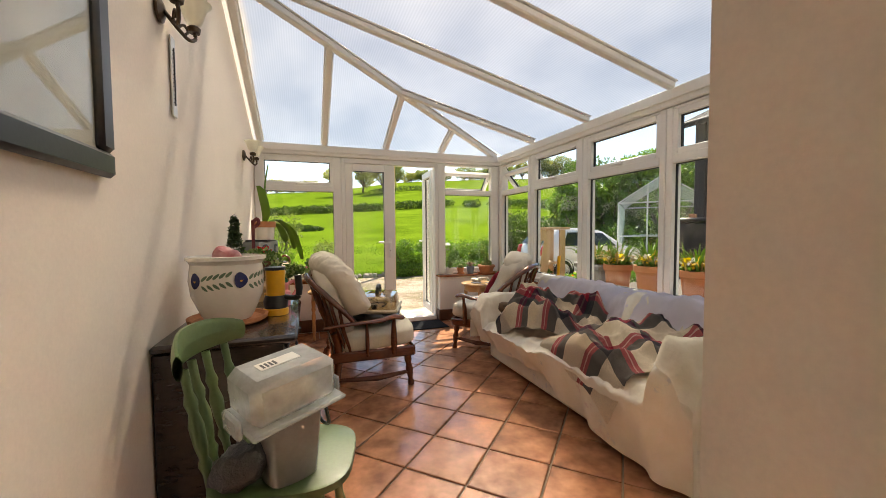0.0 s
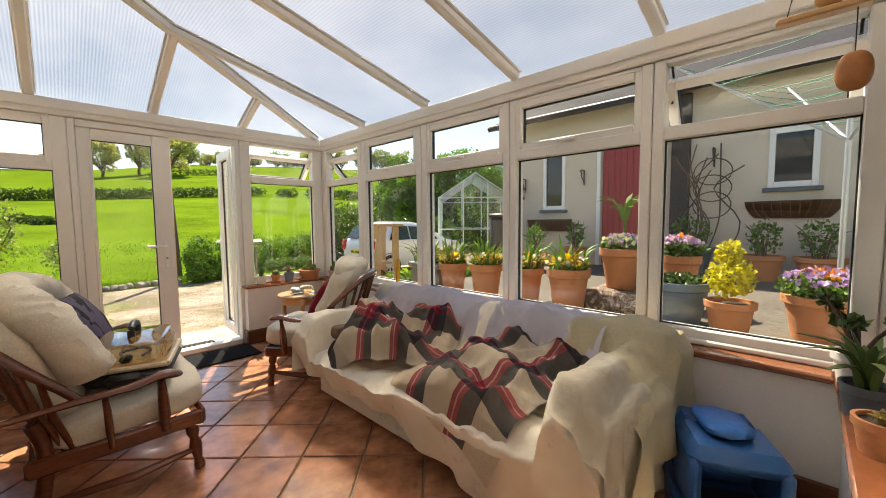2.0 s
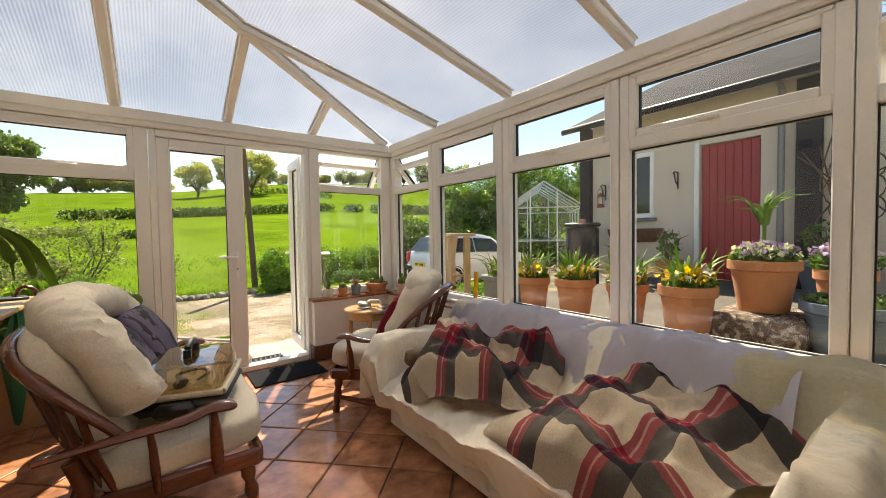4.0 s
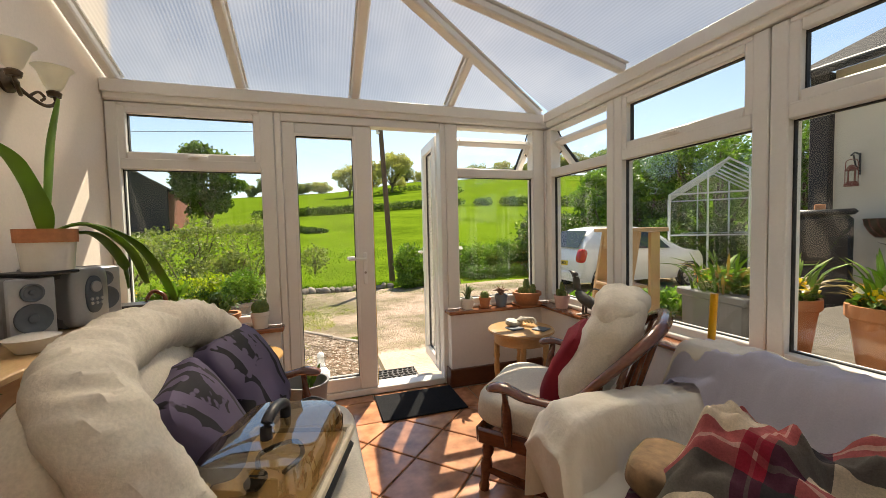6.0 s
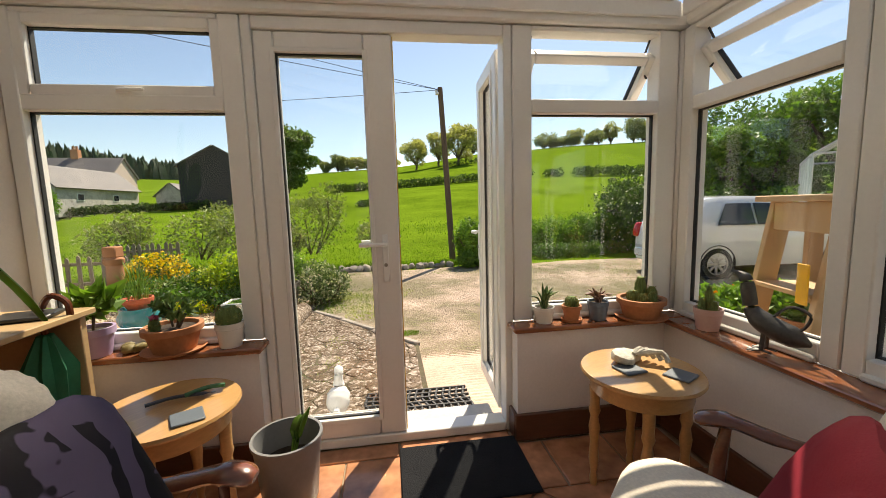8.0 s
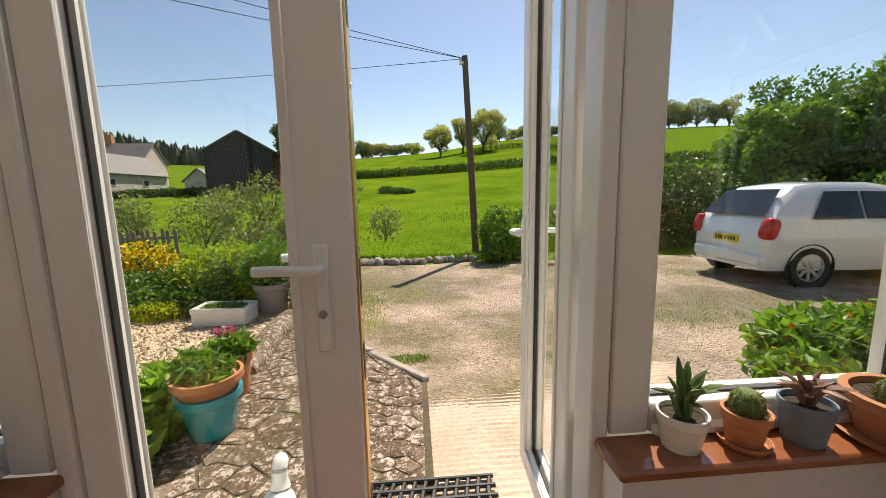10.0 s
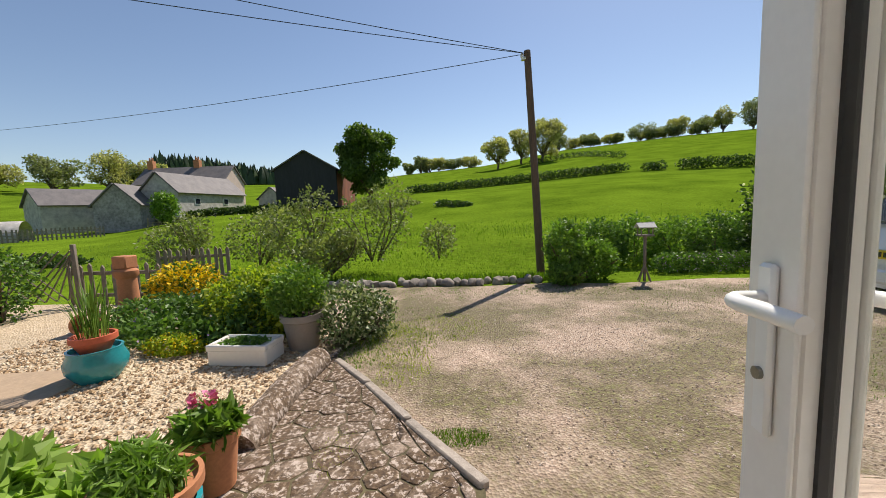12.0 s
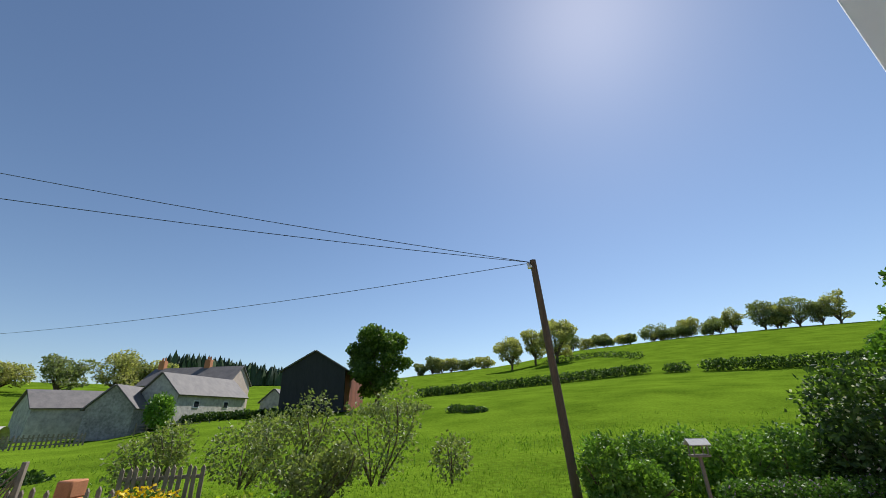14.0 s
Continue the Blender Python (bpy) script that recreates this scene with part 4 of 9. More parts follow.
# ---- wooden easy chairs ----
def easy_chair(name, label, category, e, m):
    """A spindle-backed easy chair; e widens each half of it."""
    ob = thing(name, label, category, m, "wooden easy chairs")
    W = M_chair

    def wide(y):
        return y + math.copysign(e, y)
    for sy in (-1, 1):
        bm = bmesh.new()
        pr = [(0.024, 0), (0.027, 0.02), (0.018, 0.05), (0.026, 0.09), (0.030, 0.13), (0.020, 0.17), (0.030, 0.2), (0.026, 0.28), (0.02, 0.30)]
        lathe(bm, [(0, 0)] + pr + [(0, 0.30)], 12, pose(0.29, wide(sy * 0.285), 0.0, 0, -7, 0) @ pose(0.02, 0, 0))
        part("front_leg", bm, W, ob)
        bm = bmesh.new()
        tube(bm, bent([(-0.30, wide(sy * 0.27), 0.0), (-0.25, wide(sy * 0.27), 0.16), (-0.24, wide(sy * 0.27), 0.34), (-0.27, wide(sy * 0.28), 0.46)], 4), [0.032] * 4 + [0.028] * 9, 10)
        part("back_leg", bm, W, ob)
        bm = bmesh.new()
        tube(bm, [(-0.24, wide(sy * 0.28), 0.1), (0.05, wide(sy * 0.29), 0.085), (0.29, wide(sy * 0.29), 0.11)], [0.014, 0.022, 0.014], 8)
        part("stretcher", bm, W, ob)
        bm = bmesh.new()
        box(bm, (-0.30, wide(sy * 0.30) - 0.016, 0.235), (0.33, wide(sy * 0.30) + 0.016, 0.315), 0.012)
        part("seat_rail", bm, W, ob)
        bm = bmesh.new()
        tube(bm, bent([(-0.34, wide(sy * 0.36), 0.52), (-0.15, wide(sy * 0.40), 0.545), (0.04, wide(sy * 0.41), 0.555), (0.15, wide(sy * 0.40), 0.575), (0.23, wide(sy * 0.39), 0.56)], 5), [0.026] * 5 + [0.028] * 5 + [0.034] * 5 + [0.042] * 3 + [0.040, 0.034, 0.022], 10, 0.5)
        part("armrest", bm, W, ob)
        for px, r in ((0.15, 0.022), (-0.05, 0.014)):
            bm = bmesh.new()
            tube(bm, [(px + 0.02, wide(sy * 0.315), 0.27), (px + 0.015, wide(sy * 0.335), 0.36), (px + 0.01, wide(sy * 0.36), 0.46), (px, wide(sy * 0.395), 0.555)], [r * 0.8, r * 1.15, r, r * 0.7], 10)
            part("arm_post", bm, W, ob)
    for x, z in ((0.33, 0.27), (-0.27, 0.27)):
        bm = bmesh.new()
        box(bm, (x - 0.016, -0.30 - e, z - 0.04), (x + 0.016, 0.30 + e, z + 0.045), 0.012)
        part("cross_rail", bm, W, ob)
    bm = bmesh.new()
    def bow(a):
        """The bent rail of the back, from one arm round to the other."""
        c, sn = math.cos(a), max(0.0, math.sin(a))
        return Vector((-0.12 - 0.33 * sn ** 0.8, -(0.365 + e) * math.copysign(abs(c) ** (0.75 if e == 0 else 0.6), c), 0.53 + 0.33 * sn ** 0.7))
    tube(bm, [bow(math.pi * k / 32) for k in range(33)], [0.020 + 0.010 * math.sin(math.pi * k / 32) for k in range(33)], 10, 0.85)
    part("back_hoop", bm, W, ob, "bent wooden back hoop")
    n = 9 if e == 0 else 13
    for k in range(n):
        top = bow(0.28 + (math.pi - 0.56) * k / (n - 1))
        foot = Vector((-0.10 + 0.42 * (top.x + 0.12), top.y * 0.88, 0.30))
        bm = bmesh.new()
        tube(bm, [foot, foot.lerp(top, 0.5) + Vector((-0.012, 0, 0)), top], [0.011, 0.015, 0.010], 8)
        part("spindle", bm, W, ob)
    bm = bmesh.new()
    pillow(bm, (0.66, 0.62 + 2 * e, 0.17), 18 if e == 0 else 26, 0.42, 0.018, pose(0.05, 0, 0.375, 0, -3, 0), 1.0, 5)
    part("seat_cushion", bm, M_oat, ob, "oatmeal fabric seat cushion")
    lean = pose(-0.31, 0, 0.64, 0, -24, 0)
    if e == 0:
        bm = bmesh.new()
        pillow(bm, (0.23, 0.54, 0.56), 26, 0.62, 0.026, lean @ pose(0.125, 0, 0.0), 2.0, 5)
        for v in bm.verts:
            v.co.x += 0.020 * (0.25 - abs(noise.noise(Vector((v.co.x * 4, v.co.y * 7, v.co.z * 11)))))
        part("back_cushion", bm, M_oat, ob, "thick oatmeal fabric back cushion")
        bm = bmesh.new()
        pillow(bm, (0.22, 0.46, 0.20), 22, 0.75, 0.026, lean @ pose(0.14, 0, 0.21, 0, 12, 0), 6.0, 8)
        part("head_pad", bm, M_oat, ob, "folded padded top of the back cushion")
        return ob
    bm = bmesh.new()
    pillow(bm, (0.15, 0.56 + 2 * e, 0.60), 26, 0.5, 0.020, lean @ pose(0.06, 0, 0), 2.0, 5)
    part("back_cushion", bm, M_oat, ob, "oatmeal fabric back cushion")
    bm = bmesh.new()
    arc = []
    for k in range(33):
        a = -0.30 + (math.pi + 0.6) * k / 32
        c = math.cos(a)
        arc.append(lean @ Vector((0.10 + 0.10 * c * c, -(0.245 + e) * math.copysign(abs(c) ** 0.75, c), 0.02 + 0.27 * math.copysign(abs(math.sin(a)) ** 0.6, math.sin(a)))))
    rad = [0.098 + 0.010 * noise.noise(Vector((k * 0.35, 0, 0))) for k in range(33)]
    tube(bm, bent(arc, 5), [float(np.interp(i / 5, range(33), rad)) for i in range(161)], 26, 0.9)
    for v in bm.verts:
        u = Vector((v.co.x * 5, v.co.y * 16, v.co.z * 9))
        v.co += Vector((v.co.x + 0.3, 0.3 * v.co.y, v.co.z - 0.6)).normalized() * (0.014 * noise.noise(v.co * 7) + 0.034 * (0.22 - abs(noise.noise(u))) + 0.012 * (0.22 - abs(noise.noise(u * 2.3))))
    part("head_roll", bm, M_oat, ob, "thick padded roll round the top")
    return ob


easy_chair("settee", "dark wooden two seat settee with oatmeal cushions carrying a cooker", "settee", 0.21, pose(1.06, 3.41, 0))
easy_chair("armchair", "dark wooden easy chair with oatmeal cushions beside the sofa", "armchair", 0.0, pose(2.45, 3.62, 0, 0, 0, 131))


def cushion(name, label, size, material, m, seed):
    bm = bmesh.new()
    pillow(bm, size, 14, 0.45, 0.02, None, seed, 7)
    for v in bm.verts:
        k = max(abs(v.co.x) / (size[0] / 2), abs(v.co.y) / (size[1] / 2))
        cx = (abs(v.co.x) / (size[0] / 2)) * (abs(v.co.y) / (size[1] / 2))
        v.co.x *= 1 + 0.16 * (cx - 0.5)
        v.co.y *= 1 + 0.16 * (cx - 0.5)
        v.co.z *= 1.15 - 0.55 * cx
    ob = tagged(part(name, bm, material), label, "cushion")
    ob.matrix_world = m
    return ob


cushion("cushion", "purple damask cushion with dark scrolls on the settee", (0.44, 0.44, 0.15), M_damask, pose(1.00, 3.76, 0.66, 0, 62, -14), 3)
cushion("cushion", "crumpled purple damask cushion on the settee", (0.42, 0.42, 0.13), M_damask, pose(0.96, 3.36, 0.65, 14, 62, 20), 8)
cushion("cushion", "wine red cushion leaning on the easy chair", (0.42, 0.42, 0.13), M_wine, pose(2.475, 3.59, 0.60, 0, 64, 133), 6)


# electric cooker with a glass lid
def cooker(m):
    ob = thing("electric_cooker", "black electric frying pan with amber glass lid on the settee", "cooker", m)
    bm = bmesh.new()
    box(bm, (-0.19, -0.15, 0.02), (0.19, 0.15, 0.085), 0.03)
    part("pan", bm, M_black, ob)
    bm = bmesh.new()
    box(bm, (-0.165, -0.125, 0.083), (0.165, 0.125, 0.089), 0.002)
    part("tray", bm, mat("beige_enamel", (0.62, 0.48, 0.28), 0.35), ob, "beige enamel pan floor")
    bm = bmesh.new()
    ringpts = [(-0.18, -0.14), (0.18, -0.14), (0.18, 0.14), (-0.18, 0.14)]
    for a, b in zip(ringpts, ringpts[1:] + ringpts[:1]):
        tube(bm, [(*a, 0.09), (*b, 0.09)], 0.012, 8)
    part("rim", bm, mat("cream_rim", (0.6, 0.52, 0.38), 0.3), ob)
    bm = bmesh.new()
    n = 12

    def dome(u, v):
        a = 2 * math.pi * u
        k = [0.0, 0.55, 0.9, 1.0, 1.0][round(v * 4)]
        e = 0.35
        x = math.copysign(abs(math.cos(a)) ** e, math.cos(a)) * 0.175 * (0.0 if v == 0 else k)
        y = math.copysign(abs(math.sin(a)) ** e, math.sin(a)) * 0.135 * (0.0 if v == 0 else k)
        return Vector((x, y, [0.200, 0.200, 0.192, 0.155, 0.095][round(v * 4)]))
    sheet(bm, 32, 4, dome, True)
    part("lid", bm, M_lid, ob, "amber tinted glass lid")
    bm = bmesh.new()
    tube(bm, bent([(-0.055, 0, 0.198), (-0.05, 0, 0.235), (0.0, 0, 0.25), (0.05, 0, 0.235), (0.055, 0, 0.198)], 4), 0.014, 10)
    part("lid_handle", bm, M_black, ob)
    for sx in (-1, 1):
        bm = bmesh.new()
        box(bm, (sx * 0.215 - 0.025, -0.06, 0.03), (sx * 0.215 + 0.025, 0.06, 0.08), 0.015)
        part("side_handle", bm, M_black, ob)
    bm = bmesh.new()
    tube(bm, bent([(0.2, 0.05, 0.07), (0.27, 0.09, 0.10), (0.31, 0.02, 0.13), (0.29, -0.06, 0.10), (0.24, -0.08, 0.07)], 6), 0.005, 6)
    part("cable", bm, M_black, ob)
    bm = bmesh.new()
    tube(bm, bent([(-0.05, 0.02, 0.10), (0.03, 0.06, 0.105), (0.1, 0.0, 0.10), (0.03, -0.05, 0.105), (-0.04, -0.03, 0.10)], 5), 0.006, 6)
    box(bm, (-0.10, 0.0, 0.088), (-0.045, 0.04, 0.12), 0.01)
    part("plug", bm, M_black, ob)


cooker(pose(1.17, 3.20, 0.478, 0, 0, 72) @ Matrix.Diagonal((1.18, 1.18, 1.12, 1)))


# ---- round side tables ----
def side_table(m, label):
    ob = thing("side_table", label, "table", m, "round side tables")
    bm = bmesh.new()
    lathe(bm, [(0, 0.525), (0.215, 0.525), (0.232, 0.532), (0.236, 0.54), (0.232, 0.55), (0, 0.55)], 40)
    part("tabletop", bm, M_pine, ob, "honey pine round top")
    bm = bmesh.new()
    lathe(bm, [(0.19, 0.455), (0.195, 0.46), (0.195, 0.525), (0.18, 0.525), (0.18, 0.455), (0.19, 0.455)], 36)
    part("apron", bm, M_pine, ob)
    for k in range(4):
        a = math.pi / 4 + k * math.pi / 2
        bm = bmesh.new()
        lathe(bm, [(0, 0), (0.015, 0), (0.018, 0.03), (0.013, 0.06), (0.022, 0.12), (0.017, 0.2), (0.024, 0.27), (0.016, 0.32), (0.025, 0.35), (0.021, 0.37), (0.023, 0.46), (0, 0.46)], 12, Matrix.Translation((0.175 * math.cos(a), 0.175 * math.sin(a), 0)))
        part("leg", bm, M_pine, ob)
    return ob


tab = side_table(pose(2.67, 4.42, 0, 0, 0, 20), "round honey pine side table with turned legs in the window corner")
tab2 = copy_thing(tab, pose(0.84, 4.47, 0, 0, 0, 50))
tagged(tab2, "round honey pine side table beside the easy chair")


def slab(name, label, cat, lo, hi, material, m, c=0.004):
    bm = bmesh.new()
    box(bm, lo, hi, c)
    ob = tagged(part(name, bm, material), label, cat)
    ob.matrix_world = m
    return ob


for mx in (pose(2.78, 4.33, 0.551, 0, 0, 28), pose(0.95, 4.37, 0.551, 0, 0, 30)):
    slab("coaster", "square dark slate coaster on the side table", "coaster", (-0.05, -0.05, 0), (0.05, 0.05, 0.008), M_slate, mx)
slab("coaster", "square grey slate coaster on the side table", "coaster", (-0.05, -0.05, 0), (0.05, 0.05, 0.008), M_slate, pose(2.62, 4.42, 0.551, 0, 0, 10))
# glove and pruning shears
bm = bmesh.new()
pillow(bm, (0.16, 0.10, 0.05), 8, 0.7, 0.02, pose(2.66, 4.50, 0.575, 10, 5, 40), 3, 14)
for k in range(4):
    tube(bm, bent([(2.68 + 0.01 * k, 4.48, 0.59), (2.72 + 0.02 * k, 4.50 - 0.02 * k, 0.605), (2.76 + 0.01 * k, 4.50 - 0.03 * k, 0.57)], 3), 0.011, 7)
tagged(part("garden_gloves", bm, mat("grey_work_glove", (0.55, 0.52, 0.44), 0.9, 60, 12, 0.4, 0.5)), "pale grey garden gloves lying on the side table", "gloves")
sh = thing("pruning_shears", "dark pruning shears with a green handle on the side table", "shears", pose(0.88, 4.50, 0.56, 0, 0, 20))
bm = bmesh.new()
tube(bm, bent([(-0.12, 0, 0.005), (-0.04, 0.015, 0.008), (0.06, 0.0, 0.006), (0.1, -0.005, 0.004)], 4), [0.011] * 9 + [0.004] * 4, 8, 0.5)
part("blade", bm, M_black, sh)
bm = bmesh.new()
tube(bm, bent([(0.0, 0.0, 0.012), (0.07, 0.03, 0.014), (0.13, 0.03, 0.01)], 4), 0.009, 8)
part("handle", bm, mat("green_grip", (0.03, 0.14, 0.05), 0.5), sh)

# waste bin with a trowel and leaves
bn = thing("bucket", "grey plastic bucket holding a leafy plant by the door", "bucket", pose(1.19, 4.64, 0))
bm = bmesh.new()
lathe(bm, [(0, 0.0), (0.105, 0.0), (0.112, 0.01), (0.138, 0.275), (0.146, 0.28), (0.146, 0.295), (0.134, 0.295), (0.108, 0.02), (0, 0.02)], 28)
part("tub", bm, M_greyp, bn)
bm = bmesh.new()
lathe(bm, [(0, 0.17), (0.12, 0.17)], 20)
part("soil", bm, M_soil, bn)
bm = bmesh.new()
for k, (a, l) in enumerate([(0.4, 0.22), (1.2, 0.16), (0.8, 0.18)]):
    d = Vector((math.cos(a), math.sin(a), 0))
    tube(bm, bent([Vector((0, 0, 0.17)) + d * 0.02, Vector((0, 0, 0.28)) + d * 0.05, Vector((0, 0, 0.17 + l)) + d * 0.10], 4), [0.02] * 4 + [0.024] * 3 + [0.016, 0.004], 8, 0.3)
part("strap_leaf", bm, L_strap, bn)

# door mat
bm = bmesh.new()
box(bm, (1.665, 4.475, 0.002), (2.275, 4.885, 0.014), 0.005)
tagged(part("door_mat", bm, M_rubber), "dark charcoal ribbed door mat inside the door", "mat")
# ---- outdoor surfaces ----
M_bark = mat("brown_bark", (0.12, 0.085, 0.06), 0.95, 18, 3, 0.3, 0.8, 0.02, stretch=(1, 1, 0.25))
M_pole = mat("weathered_pole_wood", (0.13, 0.085, 0.055), 0.9, 14, 2, 0.3, 0.6, 0.01, stretch=(6, 6, 0.4))
M_fence = mat("grey_weathered_timber", (0.22, 0.18, 0.14), 0.9, 20, 4, 0.25, 0.5, 0.006)
M_stone = mat("field_stone", (0.28, 0.24, 0.20), 0.9, 22, 4, 0.3, 0.7, 0.015, random_tone=0.25)
M_teal = mat("teal_glaze", (0.015, 0.26, 0.30), 0.25, 40, 5, 0.15, 0.1, coat=0.4)
M_putty = mat("putty_plastic_pot", (0.30, 0.25, 0.21), 0.6, 40, 4, 0.08, 0.1)
M_render = mat("cream_rendered_barn", (0.62, 0.55, 0.45), 0.9, 40, 0.8, 0.08, 0.35, 0.006)
M_reddoor = mat("red_painted_boards", (0.33, 0.022, 0.03), 0.5, 40, 3, 0.14, 0.2)
M_slateroof = mat("slate_roof", (0.11, 0.10, 0.10), 0.7, 9, 1.2, 0.25, 0.5, 0.01, col2=(0.17, 0.15, 0.14))
M_rust = mat("rusty_corrugated_iron", (0.20, 0.06, 0.04), 0.8, 6, 0.9, 0.4, 0.4, 0.01, col2=(0.30, 0.10, 0.06), stretch=(1, 1, 0.2))
M_dark_barn = mat("dark_timber_barn", (0.025, 0.024, 0.028), 0.8, 6, 0.8, 0.35, 0.4, 0.01, stretch=(3, 3, 0.3))
M_whitewash = mat("whitewashed_stone", (0.48, 0.46, 0.43), 0.9, 2.2, 0.6, 0.42, 0.8, 0.03, col2=(0.33, 0.29, 0.25))
M_pinkwash = mat("pale_pink_render", (0.50, 0.40, 0.34), 0.9, 8, 1.2, 0.15, 0.4, 0.02)
M_rubble = mat("grey_rubble_stone", (0.30, 0.28, 0.27), 0.9, 4, 1.0, 0.45, 0.8, 0.03)
M_car = mat("white_car_paint", (0.78, 0.79, 0.80), 0.15, 60, 1, 0.02, 0.0, coat=0.8)
M_tyre = mat("black_tyre", (0.02, 0.02, 0.02), 0.9)
M_carglass = mat("dark_car_glass", (0.02, 0.025, 0.03), 0.05, 5, 1, 0.1, 0.0)
M_taillight = mat("red_tail_light", (0.5, 0.01, 0.02), 0.15, 30, 5, 0.1, 0.0)
M_plate = mat("yellow_number_plate", (0.75, 0.55, 0.03), 0.4, 30, 5, 0.04, 0.0)
M_alu = mat("greenhouse_aluminium", (0.55, 0.57, 0.58), 0.4, 60, 4, 0.08, 0.05, metal=0.6)
M_newwood = wood_mat("raw_pine_boards", (0.55, 0.34, 0.17), 0.6, (14, 14, 2), False, 0.2, 0.0)
M_pave = mat("worn_paving_slabs", (0.125, 0.108, 0.088), 0.95, 22, 1.4, 0.42, 0.5, 0.008, col2=(0.085, 0.078, 0.06), spec=0.2, random_tone=0.12)
M_sand = mat("sandstone_flag", (0.40, 0.29, 0.19), 0.9, 30, 2.5, 0.16, 0.4, 0.005, random_tone=0.08)
M_chip = gravel_mat("golden_gravel", [(0.24, 0.16, 0.09), (0.52, 0.40, 0.26), (0.74, 0.64, 0.50)], 45, 0.02, 0.9, 0.8)
L_lime = leaf_mat("lime_green_leaf", (0.26, 0.32, 0.02), (0.42, 0.46, 0.05), 0.45)
L_mid = leaf_mat("garden_leaf", (0.075, 0.15, 0.025), (0.14, 0.24, 0.04), 0.35)
L_dark = leaf_mat("hedge_leaf", (0.045, 0.085, 0.016), (0.085, 0.14, 0.03), 0.35)
L_bright = leaf_mat("spring_leaf", (0.12, 0.22, 0.03), (0.2, 0.32, 0.05), 0.4)
L_oak = leaf_mat("young_oak_leaf", (0.34, 0.32, 0.14), (0.46, 0.42, 0.20), 0.55)
M_dark_slate = mat("dark_slate_tiles", (0.035, 0.034, 0.036), 0.85, 14, 2, 0.3, 0.5, 0.01, spec=0.1)
# Distance haze is put into this leaf colour: paler and greyer than L_tree.
L_far = leaf_mat("haze_tinted_leaf", (0.20, 0.22, 0.11), (0.27, 0.28, 0.15), 0.5)
L_tree = leaf_mat("tree_leaf", (0.085, 0.14, 0.028), (0.15, 0.21, 0.05), 0.5)
L_olive = leaf_mat("olive_twig_leaf", (0.17, 0.20, 0.065), (0.28, 0.30, 0.12), 0.4)
L_conifer = leaf_mat("conifer_needles", (0.03, 0.055, 0.018), (0.05, 0.085, 0.025), 0.1)
L_varieg = leaf_mat("variegated_leaf", (0.10, 0.15, 0.05), (0.5, 0.5, 0.34), 0.3)
P_yellow = leaf_mat("yellow_petals", (0.75, 0.48, 0.01), (0.85, 0.65, 0.05), 0.3)
P_orange = leaf_mat("orange_petals", (0.8, 0.22, 0.01), (0.85, 0.35, 0.03), 0.3)
P_white = leaf_mat("white_petals", (0.6, 0.55, 0.5), (0.75, 0.72, 0.68), 0.3)
P_violet = leaf_mat("violet_petals", (0.35, 0.2, 0.5), (0.6, 0.45, 0.7), 0.3)
P_pink = leaf_mat("pink_petals", (0.6, 0.1, 0.25), (0.7, 0.25, 0.4), 0.3)
L_dry = leaf_mat("dry_bulb_leaf", (0.35, 0.25, 0.08), (0.5, 0.38, 0.16), 0.4)



def spikes(name, ob, n, length, material, base_r, z, width=0.012, lean=0.5, seed=1, flat=0.3, label=""):
    """Strap-like leaves that rise from a point and bend outwards."""
    rng = random.Random(seed)
    bm = bmesh.new()
    for k in range(n):
        a = rng.uniform(0, 6.28)
        l = length * rng.uniform(0.6, 1.15)
        d = Vector((math.cos(a), math.sin(a), 0))
        r0 = base_r * rng.uniform(0, 1)
        ln = lean * rng.uniform(0.2, 1.2)
        p = [Vector((0, 0, z)) + d * r0, Vector((0, 0, z + l * 0.55)) + d * (r0 + ln * l * 0.25), Vector((0, 0, z + l * (1 - 0.35 * ln))) + d * (r0 + ln * l * 0.75)]
        q = bent(p, 3)
        tube(bm, q, [width * 0.7] + [width] * (len(q) - 3) + [width * 0.6, width * 0.1], 5, flat)
        if n <= 40:
            part({"segments": "segment"}.get(name, "leaf"), bm, material, ob, label)
            bm = bmesh.new()
    if n > 40:
        return part(name, bm, material, ob, label)
    bm.free()



# ---- left wall: picture, lamps, thermometer ----
ob = thing("framed_picture", "black framed picture with a pale mount behind glass", "picture", pose(X0 + 0.003, 1.02, 1.37))
bm = bmesh.new()
for lo, hi in (((0, -0.45, 0), (0.03, 0.45, 0.075)), ((0, -0.45, 0.775), (0.03, 0.45, 0.85)), ((0, -0.45, 0.075), (0.03, -0.375, 0.775)), ((0, 0.375, 0.075), (0.03, 0.45, 0.775))):
    box(bm, lo, hi, 0.012)
part("frame", bm, mat("black_frame_wood", (0.012, 0.013, 0.016), 0.3, 50, 5, 0.2, 0.05), ob)
bm = bmesh.new()
box(bm, (0.002, -0.38, 0.07), (0.010, 0.38, 0.78))
part("print", bm, mat("pale_drawing_paper", (0.62, 0.60, 0.50), 0.8, 4, 2.5, 0.18, 0.0), ob)
bm = bmesh.new()
box(bm, (0.014, -0.378, 0.072), (0.016, 0.378, 0.778))
part("glazing", bm, glass_mat("picture_glass", (0.95, 0.95, 0.94), 1.0), ob, "", False)


